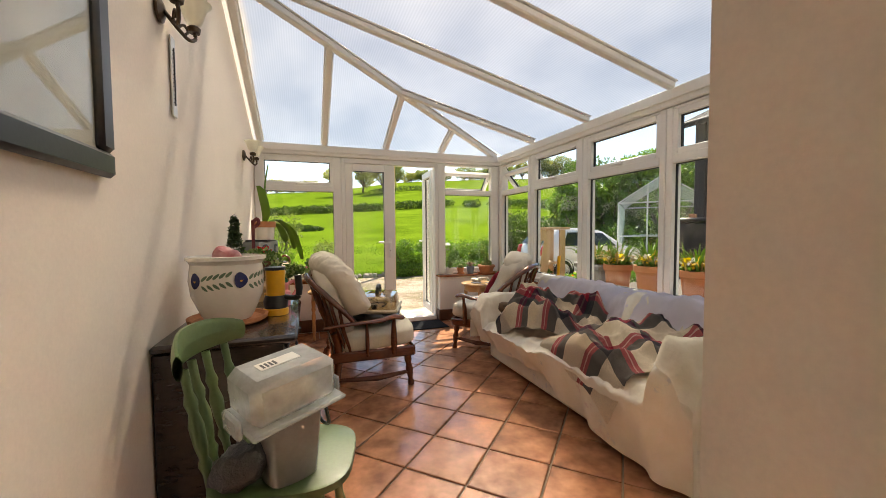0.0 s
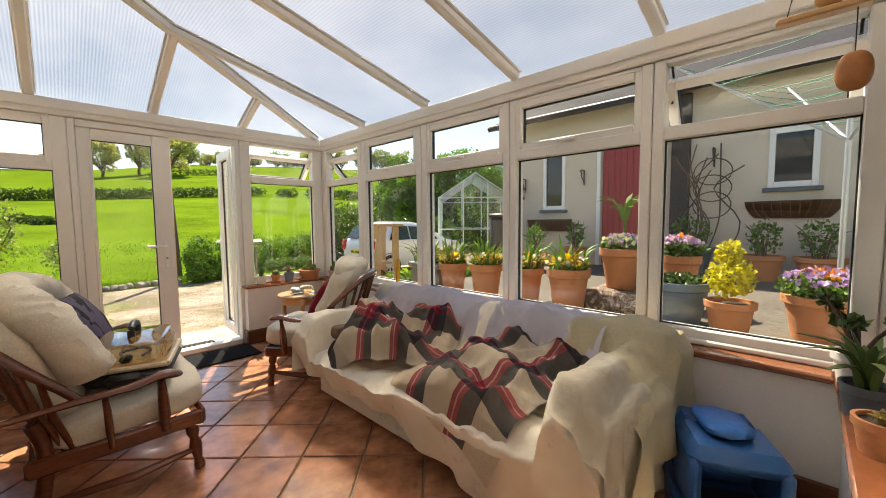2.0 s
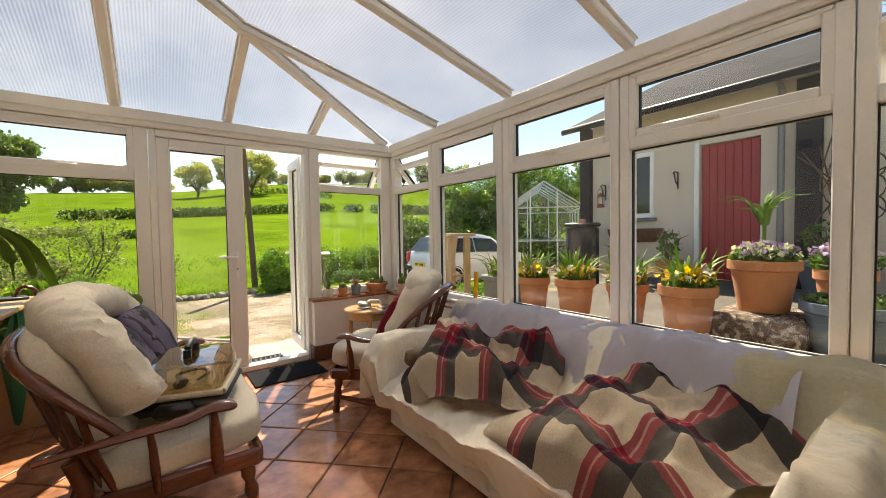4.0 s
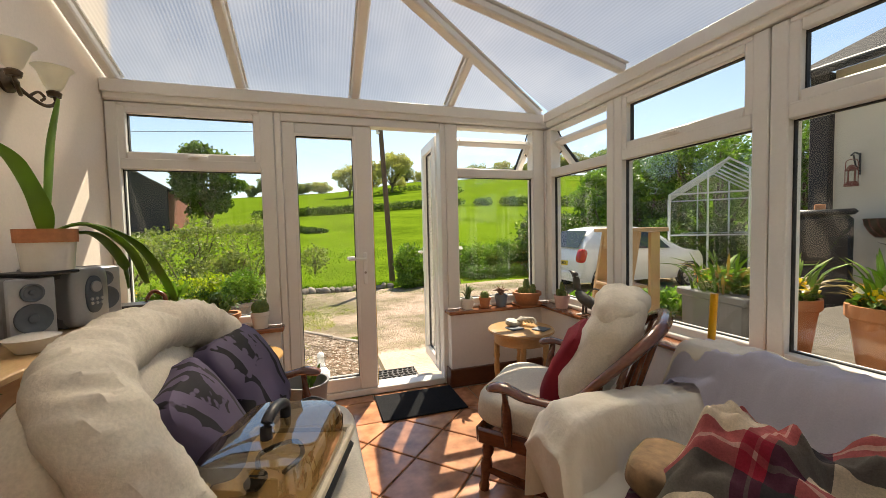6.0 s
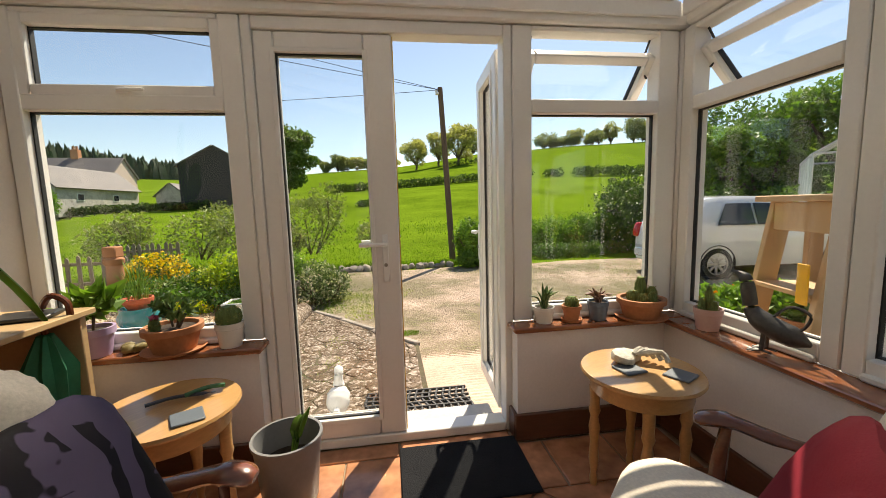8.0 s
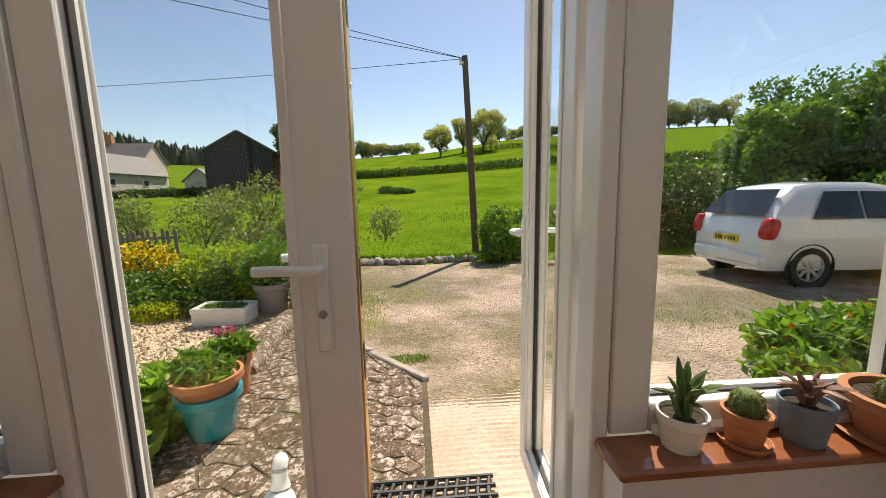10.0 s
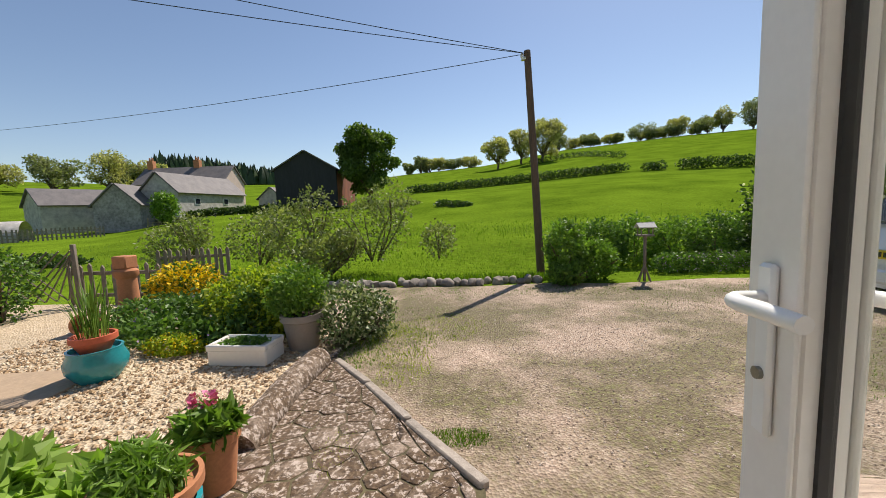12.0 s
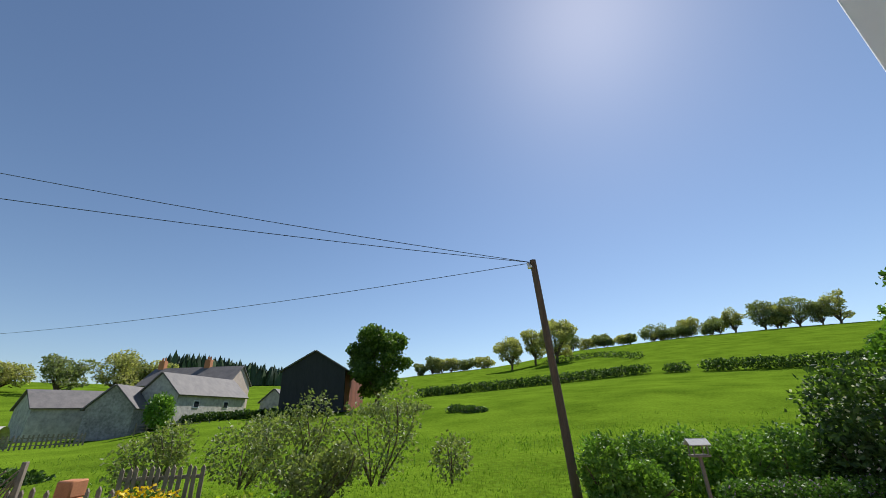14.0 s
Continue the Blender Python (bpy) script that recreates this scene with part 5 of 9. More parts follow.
def wall_lamp(y, z):
    ob = thing("wall_lamp", "antique bronze wall lamp with two frosted glass shades", "wall lamp", pose(X0 + 0.003, y, z), "wall lamps")
    bm = bmesh.new()
    lathe(bm, [(0, 0), (0.05, 0), (0.05, 0.012), (0.03, 0.022), (0, 0.026)], 16, Matrix.Rotation(math.pi / 2, 4, 'Y'))
    part("back_plate", bm, M_iron, ob)
    for s in (-1, 1):
        bm = bmesh.new()
        tube(bm, bent([(0.02, 0, 0), (0.06, s * 0.03, -0.05), (0.09, s * 0.075, -0.075), (0.105, s * 0.12, -0.05), (0.10, s * 0.125, -0.01)], 6), 0.008, 8)
        tube(bm, bent([(0.06, s * 0.03, -0.05), (0.075, s * 0.06, -0.02), (0.085, s * 0.085, -0.035), (0.08, s * 0.07, -0.055)], 5), 0.006, 6)
        lathe(bm, [(0, 0), (0.024, 0.0), (0.028, 0.02), (0.018, 0.03), (0, 0.03)], 14, pose(0.10, s * 0.125, -0.02))
        part("arm", bm, M_iron, ob)
        bm = bmesh.new()
        prof = [(0.02, 0.0), (0.034, 0.02), (0.045, 0.05), (0.056, 0.085), (0.075, 0.105), (0.072, 0.106), (0.05, 0.083), (0.04, 0.05), (0.028, 0.02)]
        lathe(bm, prof, 24, pose(0.10, s * 0.125, 0.008))
        part("shade", bm, M_opal, ob, "frosted white glass shade")
    return ob


def opal():
    m, nt, p, out = shader("frosted_opal_glass")
    p.inputs["Base Color"].default_value = (0.78, 0.76, 0.68, 1)
    p.inputs["Roughness"].default_value = 0.35
    t = node(nt, "BsdfTranslucent", Color=(0.85, 0.82, 0.72, 1))
    mx = nt.nodes.new("ShaderNodeMixShader")
    wire(nt, ramp(nt, noisy(nt, place_of(nt), 25.0), [(0.3, (0.35,) * 3), (0.7, (0.6,) * 3)]), mx.inputs[0])
    wire(nt, p.outputs[0], mx.inputs[1])
    wire(nt, t.outputs[0], mx.inputs[2])
    wire(nt, mx.outputs[0], out.inputs[0])
    return m


M_opal = opal()
wall_lamp(4.16, 1.95)
wall_lamp(1.98, 2.14)
ob = thing("thermometer", "white wall thermometer hanging from the lamp", "thermometer", pose(X0 + 0.004, 2.13, 1.74))
bm = bmesh.new()
box(bm, (0, -0.03, 0), (0.008, 0.03, 0.36), 0.003)
part("board", bm, M_ceramic, ob)
bm = bmesh.new()
tube(bm, [(0.010, 0, 0.05), (0.010, 0, 0.31)], 0.003, 6)
for k in range(14):
    box(bm, (0.0082, -0.018, 0.06 + k * 0.018), (0.0094, -0.007, 0.063 + k * 0.018))
    box(bm, (0.0082, 0.007, 0.06 + k * 0.018), (0.0094, 0.018, 0.063 + k * 0.018))
part("scale", bm, M_black, ob)

# ---- green kitchen chair with bucket and box ----
ob = thing("kitchen_chair", "sage green painted spindle back kitchen chair", "chair", pose(0.53, 1.41, 0, 0, 0, -12))
bm = bmesh.new()
sheet(bm, 40, 6, lambda u, v: Vector((
    (0.215 + 0.02 * math.cos(2 * math.pi * u)) * math.copysign(abs(math.cos(2 * math.pi * u)) ** 0.55, math.cos(2 * math.pi * u)) * (0.0 if v in (0, 1) else (0.96 if v in (1 / 6, 5 / 6) else 1.0)),
    0.205 * math.copysign(abs(math.sin(2 * math.pi * u)) ** 0.55, math.sin(2 * math.pi * u)) * (0.0 if v in (0, 1) else (0.96 if abs(v - 0.5) > 0.3 else 1.0)),
    [0.42, 0.42, 0.424, 0.432, 0.446, 0.45, 0.446][round(v * 6)])), True)
part("seat", bm, M_green_paint, ob)
for sx in (-1, 1):
    for sy in (-1, 1):
        bm = bmesh.new()
        lathe(bm, [(0, 0), (0.013, 0), (0.018, 0.1), (0.014, 0.14), (0.022, 0.16), (0.016, 0.2), (0.021, 0.3), (0.014, 0.36), (0.018, 0.42), (0, 0.42)], 12, pose(sx * 0.18, sy * 0.17, 0, sy * 6, -sx * 6, 0))
        part("leg", bm, M_green_paint, ob)
for k in range(4):
    y = -0.135 + 0.09 * k
    bm = bmesh.new()
    lathe(bm, [(0.012, 0), (0.012, 0.05), (0.019, 0.08), (0.012, 0.1), (0.018, 0.14), (0.021, 0.2), (0.013, 0.24), (0.019, 0.27), (0.012, 0.3), (0.013, 0.37)], 12, pose(-0.165 - 0.03 * (1 - (y / 0.15) ** 2), y, 0.44, 0, -10, 0))
    part("spindle", bm, M_green_paint, ob)
bm = bmesh.new()
n = 20


def rail(u, v):
    y = (u - 0.5) * 0.44
    x = -0.20 - 0.075 * (1 - (2 * u - 1) ** 2) + 0.03
    hgt = 0.11 * (1 - 0.35 * abs(2 * u - 1) ** 3)
    a = 2 * math.pi * v
    return Vector((x - 0.035 + 0.014 * math.cos(a), y, 0.80 + hgt * 0.5 * (1 + math.sin(a))))


sheet(bm, n, 10, rail)
part("top_rail", bm, M_green_paint, ob, "curved green top rail")
ob = thing("food_bucket", "grey plastic caddy bucket standing on the chair", "bucket", pose(0.55, 1.31, 0.452, 0, 0, 25))
bm = bmesh.new()
pts = [(0.075, 0.0), (0.092, 0.2), (0.098, 0.2), (0.098, 0.215), (0.088, 0.215), (0.07, 0.01), (0, 0.01)]
lathe(bm, [(0, 0)] + pts, 28)
for v in bm.verts:
    a = math.atan2(v.co.y, v.co.x)
    k = 1 / max(abs(math.cos(a)), abs(math.sin(a))) ** 0.55
    v.co.x *= k
    v.co.y *= k
part("tub", bm, M_greyp, ob)
bm = bmesh.new()
tube(bm, bent([(0.10, -0.06, 0.19), (0.125, -0.03, 0.12), (0.128, 0.03, 0.11), (0.10, 0.07, 0.19)], 6), 0.006, 7)
part("handle", bm, M_black, ob)
ob = thing("storage_box", "milky plastic box with clip lid holding scraps", "storage box", pose(0.55, 1.28, 0.672, 4, -6, 30))
bm = bmesh.new()
box(bm, (-0.13, -0.095, 0.012), (0.13, 0.095, 0.15), 0.025)
part("tub", bm, M_milky, ob)
bm = bmesh.new()
box(bm, (-0.145, -0.108, 0), (0.145, 0.108, 0.016), 0.006)
box(bm, (-0.163, -0.05, -0.01), (-0.145, 0.05, 0.05), 0.006)
box(bm, (0.145, -0.05, -0.01), (0.163, 0.05, 0.05), 0.006)
part("clip_lid", bm, M_milky, ob)
bm = bmesh.new()
box(bm, (-0.07, -0.02, 0.1505), (0.05, 0.03, 0.152))
lb = part("label", bm, M_ceramic, ob, "white paper label")
for k in range(4):
    bm = bmesh.new()
    box(bm, (-0.06 + k * 0.012, -0.012, 0.1521), (-0.053 + k * 0.012, 0.018, 0.1526))
    part("bar", bm, M_black, lb)
bm = bmesh.new()
pillow(bm, (0.2, 0.14, 0.05), 8, 0.8, 0.01, pose(0, 0, 0.045), 2)
pillow(bm, (0.07, 0.06, 0.05), 6, 0.9, 0.01, pose(-0.03, -0.03, 0.085), 5)
part("scraps", bm, mat("brown_cream_scraps", (0.5, 0.4, 0.28), 0.9, 14, 9, 0.5, 0.3), ob)
bm = bmesh.new()
pillow(bm, (0.13, 0.12, 0.14), 10, 0.8, 0.03, pose(0.42, 1.27, 0.52, 0, 20, 0), 9, 14)
tagged(part("plastic_bag", bm, mat("dark_grey_plastic_bag", (0.035, 0.035, 0.04), 0.35, 40, 8, 0.3, 0.6, 0.01)), "crumpled dark grey plastic bag on the chair", "bag")

# ---- dark chest and its things ----
ob = thing("chest_of_drawers", "low dark painted chest of drawers against the wall", "chest", pose(X0 + 0.004, 1.72, 0))
bm = bmesh.new()
box(bm, (0, 0.02, 0.05), (0.47, 0.88, 0.745), 0.008)
part("body", bm, M_ebony, ob)
bm = bmesh.new()
box(bm, (0, 0, 0.745), (0.52, 0.90, 0.78), 0.012)
part("top", bm, M_ebony, ob)
for k in range(2):
    for z in (0.10, 0.32, 0.54):
        bm = bmesh.new()
        box(bm, (0.468, 0.05 + k * 0.41, z), (0.485, 0.44 + k * 0.41, z + 0.185), 0.006)
        dw = part("drawer", bm, M_ebony, ob)
        bm = bmesh.new()
        lathe(bm, [(0, 0), (0.012, 0), (0.012, 0.012), (0.022, 0.022), (0.018, 0.034), (0, 0.036)], 14, pose(0.485, 0.245 + k * 0.41, z + 0.1, 0, 90, 0))
        part("knob", bm, M_ebony, dw)
TOPZ = 0.782
ob = thing("ceramic_planter", "white hand painted planter with navy flowers on a saucer", "planter", pose(0.26, 2.08, TOPZ) @ Matrix.Diagonal((0.86, 0.86, 1.03, 1)))
bm = bmesh.new()
lathe(bm, [(0, 0), (0.17, 0), (0.195, 0.012), (0.2, 0.03), (0.185, 0.03), (0.17, 0.015), (0, 0.015)], 36)
part("saucer", bm, M_terra, ob, "terracotta saucer")
bm = bmesh.new()
lathe(bm, [(0, 0.018), (0.115, 0.018), (0.13, 0.04), (0.175, 0.13), (0.185, 0.20), (0.175, 0.27), (0.185, 0.285), (0.195, 0.29), (0.195, 0.305), (0.175, 0.307), (0.165, 0.27), (0.172, 0.2), (0.16, 0.13), (0.11, 0.05), (0, 0.05)], 40)
part("bowl", bm, M_ceramic, ob)


def on_bowl(a, z):
    r = float(np.interp(z, [0.04, 0.13, 0.20, 0.27], [0.13, 0.175, 0.185, 0.175])) + 0.0015
    return Vector((r * math.cos(a), r * math.sin(a), z))


def daub(a0, z0, la, lz, turn, n=10):
    bm = bmesh.new()
    c = bm.verts.new(on_bowl(a0, z0) * 1.004)
    ringv = []
    for k in range(n):
        t = 2 * math.pi * k / n
        u, w = la * math.cos(t), lz * math.sin(t) * (1 - 0.25 * math.cos(t))
        u, w = u * math.cos(turn) - w * math.sin(turn), u * math.sin(turn) + w * math.cos(turn)
        ringv.append(bm.verts.new(on_bowl(a0 + u / 0.185, z0 + w)))
    for k in range(n):
        bm.faces.new((c, ringv[k], ringv[(k + 1) % n]))
    return bm


for a in (-2.3, -1.05, 0.1):
    part("painted_flower", daub(a, 0.205, 0.034, 0.034, 0, 14), M_navy, ob, "navy painted flower")
    part("flower_centre", daub(a, 0.207, 0.009, 0.009, 0, 8), M_yellow, ob)
    for k in range(5):
        for s in (-1, 1):
            part("painted_leaf", daub(a + 0.62 + (k - 2) * 0.16, 0.195 + s * 0.022 + 0.004 * k, 0.020, 0.007, s * 0.6), M_sageglaze, ob, "green painted leaf")
bm = bmesh.new()
pillow(bm, (0.16, 0.1, 0.09), 8, 0.7, 0.015, pose(0, 0.02, 0.30, 20, 10, 60), 3, 12)
part("packet", bm, mat("red_white_packet", (0.45, 0.05, 0.06), 0.5, 7, 9, 0.4, 0.1, col2=(0.7, 0.6, 0.55)), ob, "crumpled red and white packet")
ob = thing("flask", "orange cylindrical flask with black handle and collar", "flask", pose(0.46, 2.18, TOPZ))
bm = bmesh.new()
lathe(bm, [(0, 0), (0.06, 0), (0.062, 0.03), (0.058, 0.035), (0, 0.035)], 24)
lathe(bm, [(0.046, 0.09), (0.047, 0.23), (0, 0.23)], 24)
part("body", bm, M_yellow, ob, "orange enamelled body")
bm = bmesh.new()
lathe(bm, [(0.057, 0.035), (0.06, 0.07), (0.05, 0.1), (0.046, 0.1)], 24)
lathe(bm, [(0.05, 0.23), (0.05, 0.245), (0, 0.247)], 24)
part("collar", bm, M_black, ob)
bm = bmesh.new()
tube(bm, bent([(0.045, -0.02, 0.09), (0.1, -0.03, 0.085), (0.115, -0.035, 0.12), (0.11, -0.03, 0.2)], 5), [0.014] * 5 + [0.016] * 6 + [0.018] * 5, 10)
part("handle", bm, M_black, ob)
ob = thing("watering_jug", "small pink plastic jug on the chest", "jug", pose(0.47, 2.42, TOPZ))
bm = bmesh.new()
lathe(bm, [(0, 0), (0.05, 0), (0.052, 0.08), (0.04, 0.09), (0.042, 0.13), (0.035, 0.13), (0.033, 0.1), (0, 0.1)], 22)
part("body", bm, M_pink, ob)
bm = bmesh.new()
tube(bm, bent([(0.03, 0.02, 0.12), (0.075, 0.03, 0.135), (0.08, 0.03, 0.08), (0.05, 0.015, 0.04)], 5), 0.009, 8)
part("handle", bm, M_pink, ob)
ob = thing("yellow_cup", "bright yellow plastic cup on the chest", "cup", pose(0.43, 2.33, TOPZ))
bm = bmesh.new()
lathe(bm, [(0, 0), (0.03, 0), (0.04, 0.09), (0.036, 0.09), (0.028, 0.01), (0, 0.01)], 20)
part("cup", bm, M_yellow, ob)
# dark bag beside the chest
bm = bmesh.new()
pillow(bm, (0.26, 0.16, 0.52), 12, 0.6, 0.03, pose(0.42, 2.79, 0.27, 0, 0, 12), 12, 6)
tagged(part("bag", bm, mat("black_cloth_bag", (0.02, 0.022, 0.026), 0.8, 60, 5, 0.3, 0.4)), "dark cloth bag standing on the floor", "bag")
# basket with ivy and a conifer seedling
ob = thing("plant_basket", "wicker basket of trailing ivy and a small conifer", "plant basket", pose(0.24, 2.98, 0.872))
bm = bmesh.new()
lathe(bm, [(0, 0), (0.12, 0), (0.16, 0.12), (0.17, 0.13), (0.165, 0.14), (0.14, 0.12), (0, 0.11)], 28)
part("basket", bm, M_wicker, ob)
leaves("ivy", [(0.05, 0, 0.15, 0.17, 0.17, 0.07), (0.22, 0.02, 0.06, 0.16, 0.06, 0.05), (0.3, 0.1, 0.05, 0.1, 0.05, 0.03)], 420, 0.034, L_ivy, ob, seed=3, long=1.1)
leaves("conifer", [(-0.08, -0.06, 0.22, 0.05, 0.05, 0.14), (-0.08, -0.06, 0.36, 0.03, 0.03, 0.1)], 700, 0.014, L_conifer, ob, seed=4, long=2.5)
bm = bmesh.new()
box(bm, (0.015, -0.008, 0.0), (0.035, 0.008, 0.42), 0.003)
tube(bm, bent([(0.02, 0, 0.40), (0.05, 0.0, 0.43), (0.06, 0.02, 0.40), (0.03, 0.02, 0.37)], 4), 0.012, 7)
part("stake", bm, mat("maroon_ribbon_stake", (0.16, 0.03, 0.04), 0.7), ob, "wooden stake with a red bow")
leaves("flowers", [(0.08, 0.1, 0.2, 0.06, 0.06, 0.03)], 60, 0.03, P_red, ob, seed=6, long=1.0)

# ---- pale desk with the hi-fi ----
ob = thing("desk", "pale wooden veneer desk against the wall", "desk", pose(X0 + 0.004, 2.65, 0))
bm = bmesh.new()
box(bm, (0, 0, 0.845), (0.38, 2.12, 0.87), 0.004)
part("top", bm, M_oak, ob)
for y in (0.03, 2.06):
    bm = bmesh.new()
    box(bm, (0.02, y, 0), (0.36, y + 0.03, 0.845), 0.004)
    part("side_panel", bm, M_oak, ob)
bm = bmesh.new()
box(bm, (0.03, 0.06, 0.5), (0.05, 2.06, 0.845), 0.003)
part("back_panel", bm, M_oak, ob)
DZ = 0.872


def speaker(y, x=0.2):
    ob = thing("loudspeaker", "small silver hi-fi loudspeaker on the desk", "loudspeaker", pose(x, y, DZ, 0, 0, -35), "hi-fi")
    bm = bmesh.new()
    box(bm, (-0.09, -0.075, 0), (0.09, 0.075, 0.25), 0.012)
    part("cabinet", bm, M_greyp, ob)
    bm = bmesh.new()
    box(bm, (0.088, -0.073, 0.003), (0.100, 0.073, 0.247), 0.012)
    fr = part("front", bm, M_silver, ob)
    for z, r in ((0.09, 0.052), (0.19, 0.03)):
        bm = bmesh.new()
        lathe(bm, [(r + 0.006, 0.0), (r + 0.006, 0.008), (r, 0.008), (r * 0.85, 0.003), (r * 0.35, 0.001), (r * 0.3, 0.006), (0, 0.008)], 24, pose(0.1, 0, z, 0, 90, 0))
        part("cone", bm, M_slate, fr)
    return ob


speaker(3.93, 0.17)
speaker(4.45, 0.17)
ob = thing("hifi_unit", "silver hi-fi unit with a round display on the desk", "hi-fi", pose(0.19, 4.18, DZ, 0, 0, -20), "hi-fi")
bm = bmesh.new()
box(bm, (-0.14, -0.09, 0), (0.10, 0.09, 0.265), 0.015)
part("cabinet", bm, M_greyp, ob)
bm = bmesh.new()
pillow(bm, (0.09, 0.185, 0.265), 14, 0.35, 0.0, pose(0.09, 0, 0.133))
fr = part("front", bm, M_silver, ob, "bulging silver front")
bm = bmesh.new()
pillow(bm, (0.02, 0.085, 0.17), 14, 0.8, 0.0, pose(0.135, 0.01, 0.14))
part("display_panel", bm, M_slate, fr, "dark oval control panel")
for k in range(6):
    bm = bmesh.new()
    lathe(bm, [(0, 0), (0.008, 0), (0.007, 0.004), (0, 0.005)], 10, pose(0.144, -0.012 + 0.024 * (k % 3), 0.10 + 0.02 * (k // 3), 0, 90, 0))
    part("button", bm, M_silver, fr)
bm = bmesh.new()
lathe(bm, [(0, 0), (0.026, 0), (0.024, 0.006), (0, 0.008)], 20, pose(0.145, 0.01, 0.175, 0, 90, 0))
part("dial", bm, M_silver, fr)
slab("record_sleeve", "thin black case lying on the loudspeaker", "case", (-0.10, -0.09, 0), (0.10, 0.09, 0.014), M_black, pose(0.21, 3.97, DZ + 0.2515, 0, 0, -20))
ob = thing("house_plant", "strap leaved plant in a red and white pot on the hi-fi", "plant", pose(0.24, 4.00, DZ + 0.2665))
bm = bmesh.new()
lathe(bm, [(0, 0), (0.078, 0), (0.088, 0.115), (0.082, 0.115), (0.07, 0.01), (0, 0.01)], 60)
for v in bm.verts:
    if math.hypot(v.co.x, v.co.y) > 0.076:
        kk = 1 + 0.012 * math.cos(30 * math.atan2(v.co.y, v.co.x))
        v.co.x, v.co.y = v.co.x * kk, v.co.y * kk
part("cover_pot", bm, M_ceramic, ob, "white ribbed cover pot")
bm = bmesh.new()
lathe(bm, [(0.07, 0.08), (0.08, 0.115), (0.096, 0.115), (0.098, 0.17), (0.085, 0.17), (0.078, 0.14), (0, 0.14)], 24)
part("inner_pot", bm, M_terra, ob, "red terracotta pot rim")
LV = [[(0, 0, 0.14), (0.0, 0.03, 0.34), (0.01, 0.05, 0.54), (0.04, 0.06, 0.72)], [(0, 0, 0.14), (0.02, -0.06, 0.26), (0.0, -0.14, 0.42), (-0.02, -0.22, 0.48)],
      [(0, 0, 0.15), (0.10, 0.08, 0.19), (0.22, 0.22, 0.10), (0.29, 0.32, -0.08), (0.32, 0.38, -0.22)], [(0, 0, 0.13), (0.1, 0.12, 0.15), (0.16, 0.22, 0.02), (0.17, 0.25, -0.12)], [(0, 0, 0.15), (0.11, 0.06, 0.19), (0.21, 0.17, 0.08), (0.25, 0.24, -0.10)]]
for p in LV:
    bm = bmesh.new()
    q = bent(p, 6)
    w = [0.012 + 0.028 * math.sin(math.pi * min(1, (i + 1) / len(q) * 0.95)) for i in range(len(q))]
    tube(bm, q, w, 8, 0.22)
    part("leaf", bm, L_strap, ob)
ob = thing("stoneware_jar", "cream stoneware crock with lid on the desk", "jar", pose(0.25, 3.52, DZ))
bm = bmesh.new()
lathe(bm, [(0, 0), (0.07, 0), (0.095, 0.04), (0.1, 0.1), (0.075, 0.14), (0.09, 0.15), (0.088, 0.165), (0.05, 0.17), (0.02, 0.19), (0, 0.192)], 28)
part("body", bm, mat("cream_stoneware", (0.48, 0.38, 0.22), 0.4, 30, 5, 0.12, 0.05), ob)
ob = thing("butter_dish", "white china dish with a floral rim on the desk", "dish", pose(0.33, 3.72, DZ))
bm = bmesh.new()
lathe(bm, [(0, 0), (0.045, 0), (0.075, 0.045), (0.078, 0.05), (0.04, 0.06), (0, 0.062)], 24)
part("dish", bm, M_ceramic, ob)
slab("notebook", "black notebook lying on the desk", "book", (-0.09, -0.07, 0), (0.09, 0.07, 0.015), M_black, pose(0.3, 4.62, DZ, 0, 0, 15))
# umbrella
ob = thing("umbrella", "folded green umbrella with a curved wooden handle", "umbrella", Matrix.LocRotScale((0.30, 4.70, 0.0), Euler((0.05, 0.03, 0)), (1.2, 1.2, 1.2)))
bm = bmesh.new()
lathe(bm, [(0, 0.03), (0.012, 0.05), (0.05, 0.4), (0.06, 0.55), (0.02, 0.66), (0, 0.67)], 16)
for v in bm.verts:
    a = math.atan2(v.co.y, v.co.x)
    k = 1 + 0.22 * math.cos(8 * a + v.co.z * 6)
    v.co.x *= k
    v.co.y *= k
part("canopy", bm, mat("green_umbrella_cloth", (0.02, 0.20, 0.10), 0.6, 80, 5, 0.15, 0.2), ob)
bm = bmesh.new()
tube(bm, bent([(0, 0, 0.66), (0, 0, 0.74), (0.03, 0.0, 0.79), (0.075, 0, 0.77), (0.08, 0, 0.72)], 5), 0.010, 8)
part("handle", bm, M_chair, ob)

# ---- plants on the sills ----
SZ = SILL + 0.001


def sill_pot(name, label, x, y, r, h, material, lip=False, saucer=False):
    ob = thing(name, label, "potted plant", pose(x, y, SZ), "sill plants")
    z0 = 0.0
    if saucer:
        bm = bmesh.new()
        lathe(bm, [(0, 0), (r * 1.0, 0), (r * 1.15, 0.015), (r * 1.08, 0.015), (r * 0.95, 0.006), (0, 0.006)], 24)
        part("saucer", bm, M_terra, ob)
        z0 = 0.007
    bm = bmesh.new()
    rb = r * 0.75
    lathe(bm, [(0, z0), (rb, z0), (r * 0.95, h * 0.75), (r * (1.06 if lip else 1.0), h * 0.77), (r * (1.06 if lip else 1.0), h), (r * 0.9, h), (r * 0.85, h * 0.85), (0, h * 0.85)], 24)
    part("pot", bm, material, ob)
    bm = bmesh.new()
    lathe(bm, [(0, h * 0.88), (r * 0.88, h * 0.87)], 18)
    part("soil", bm, M_soil, ob)
    return ob


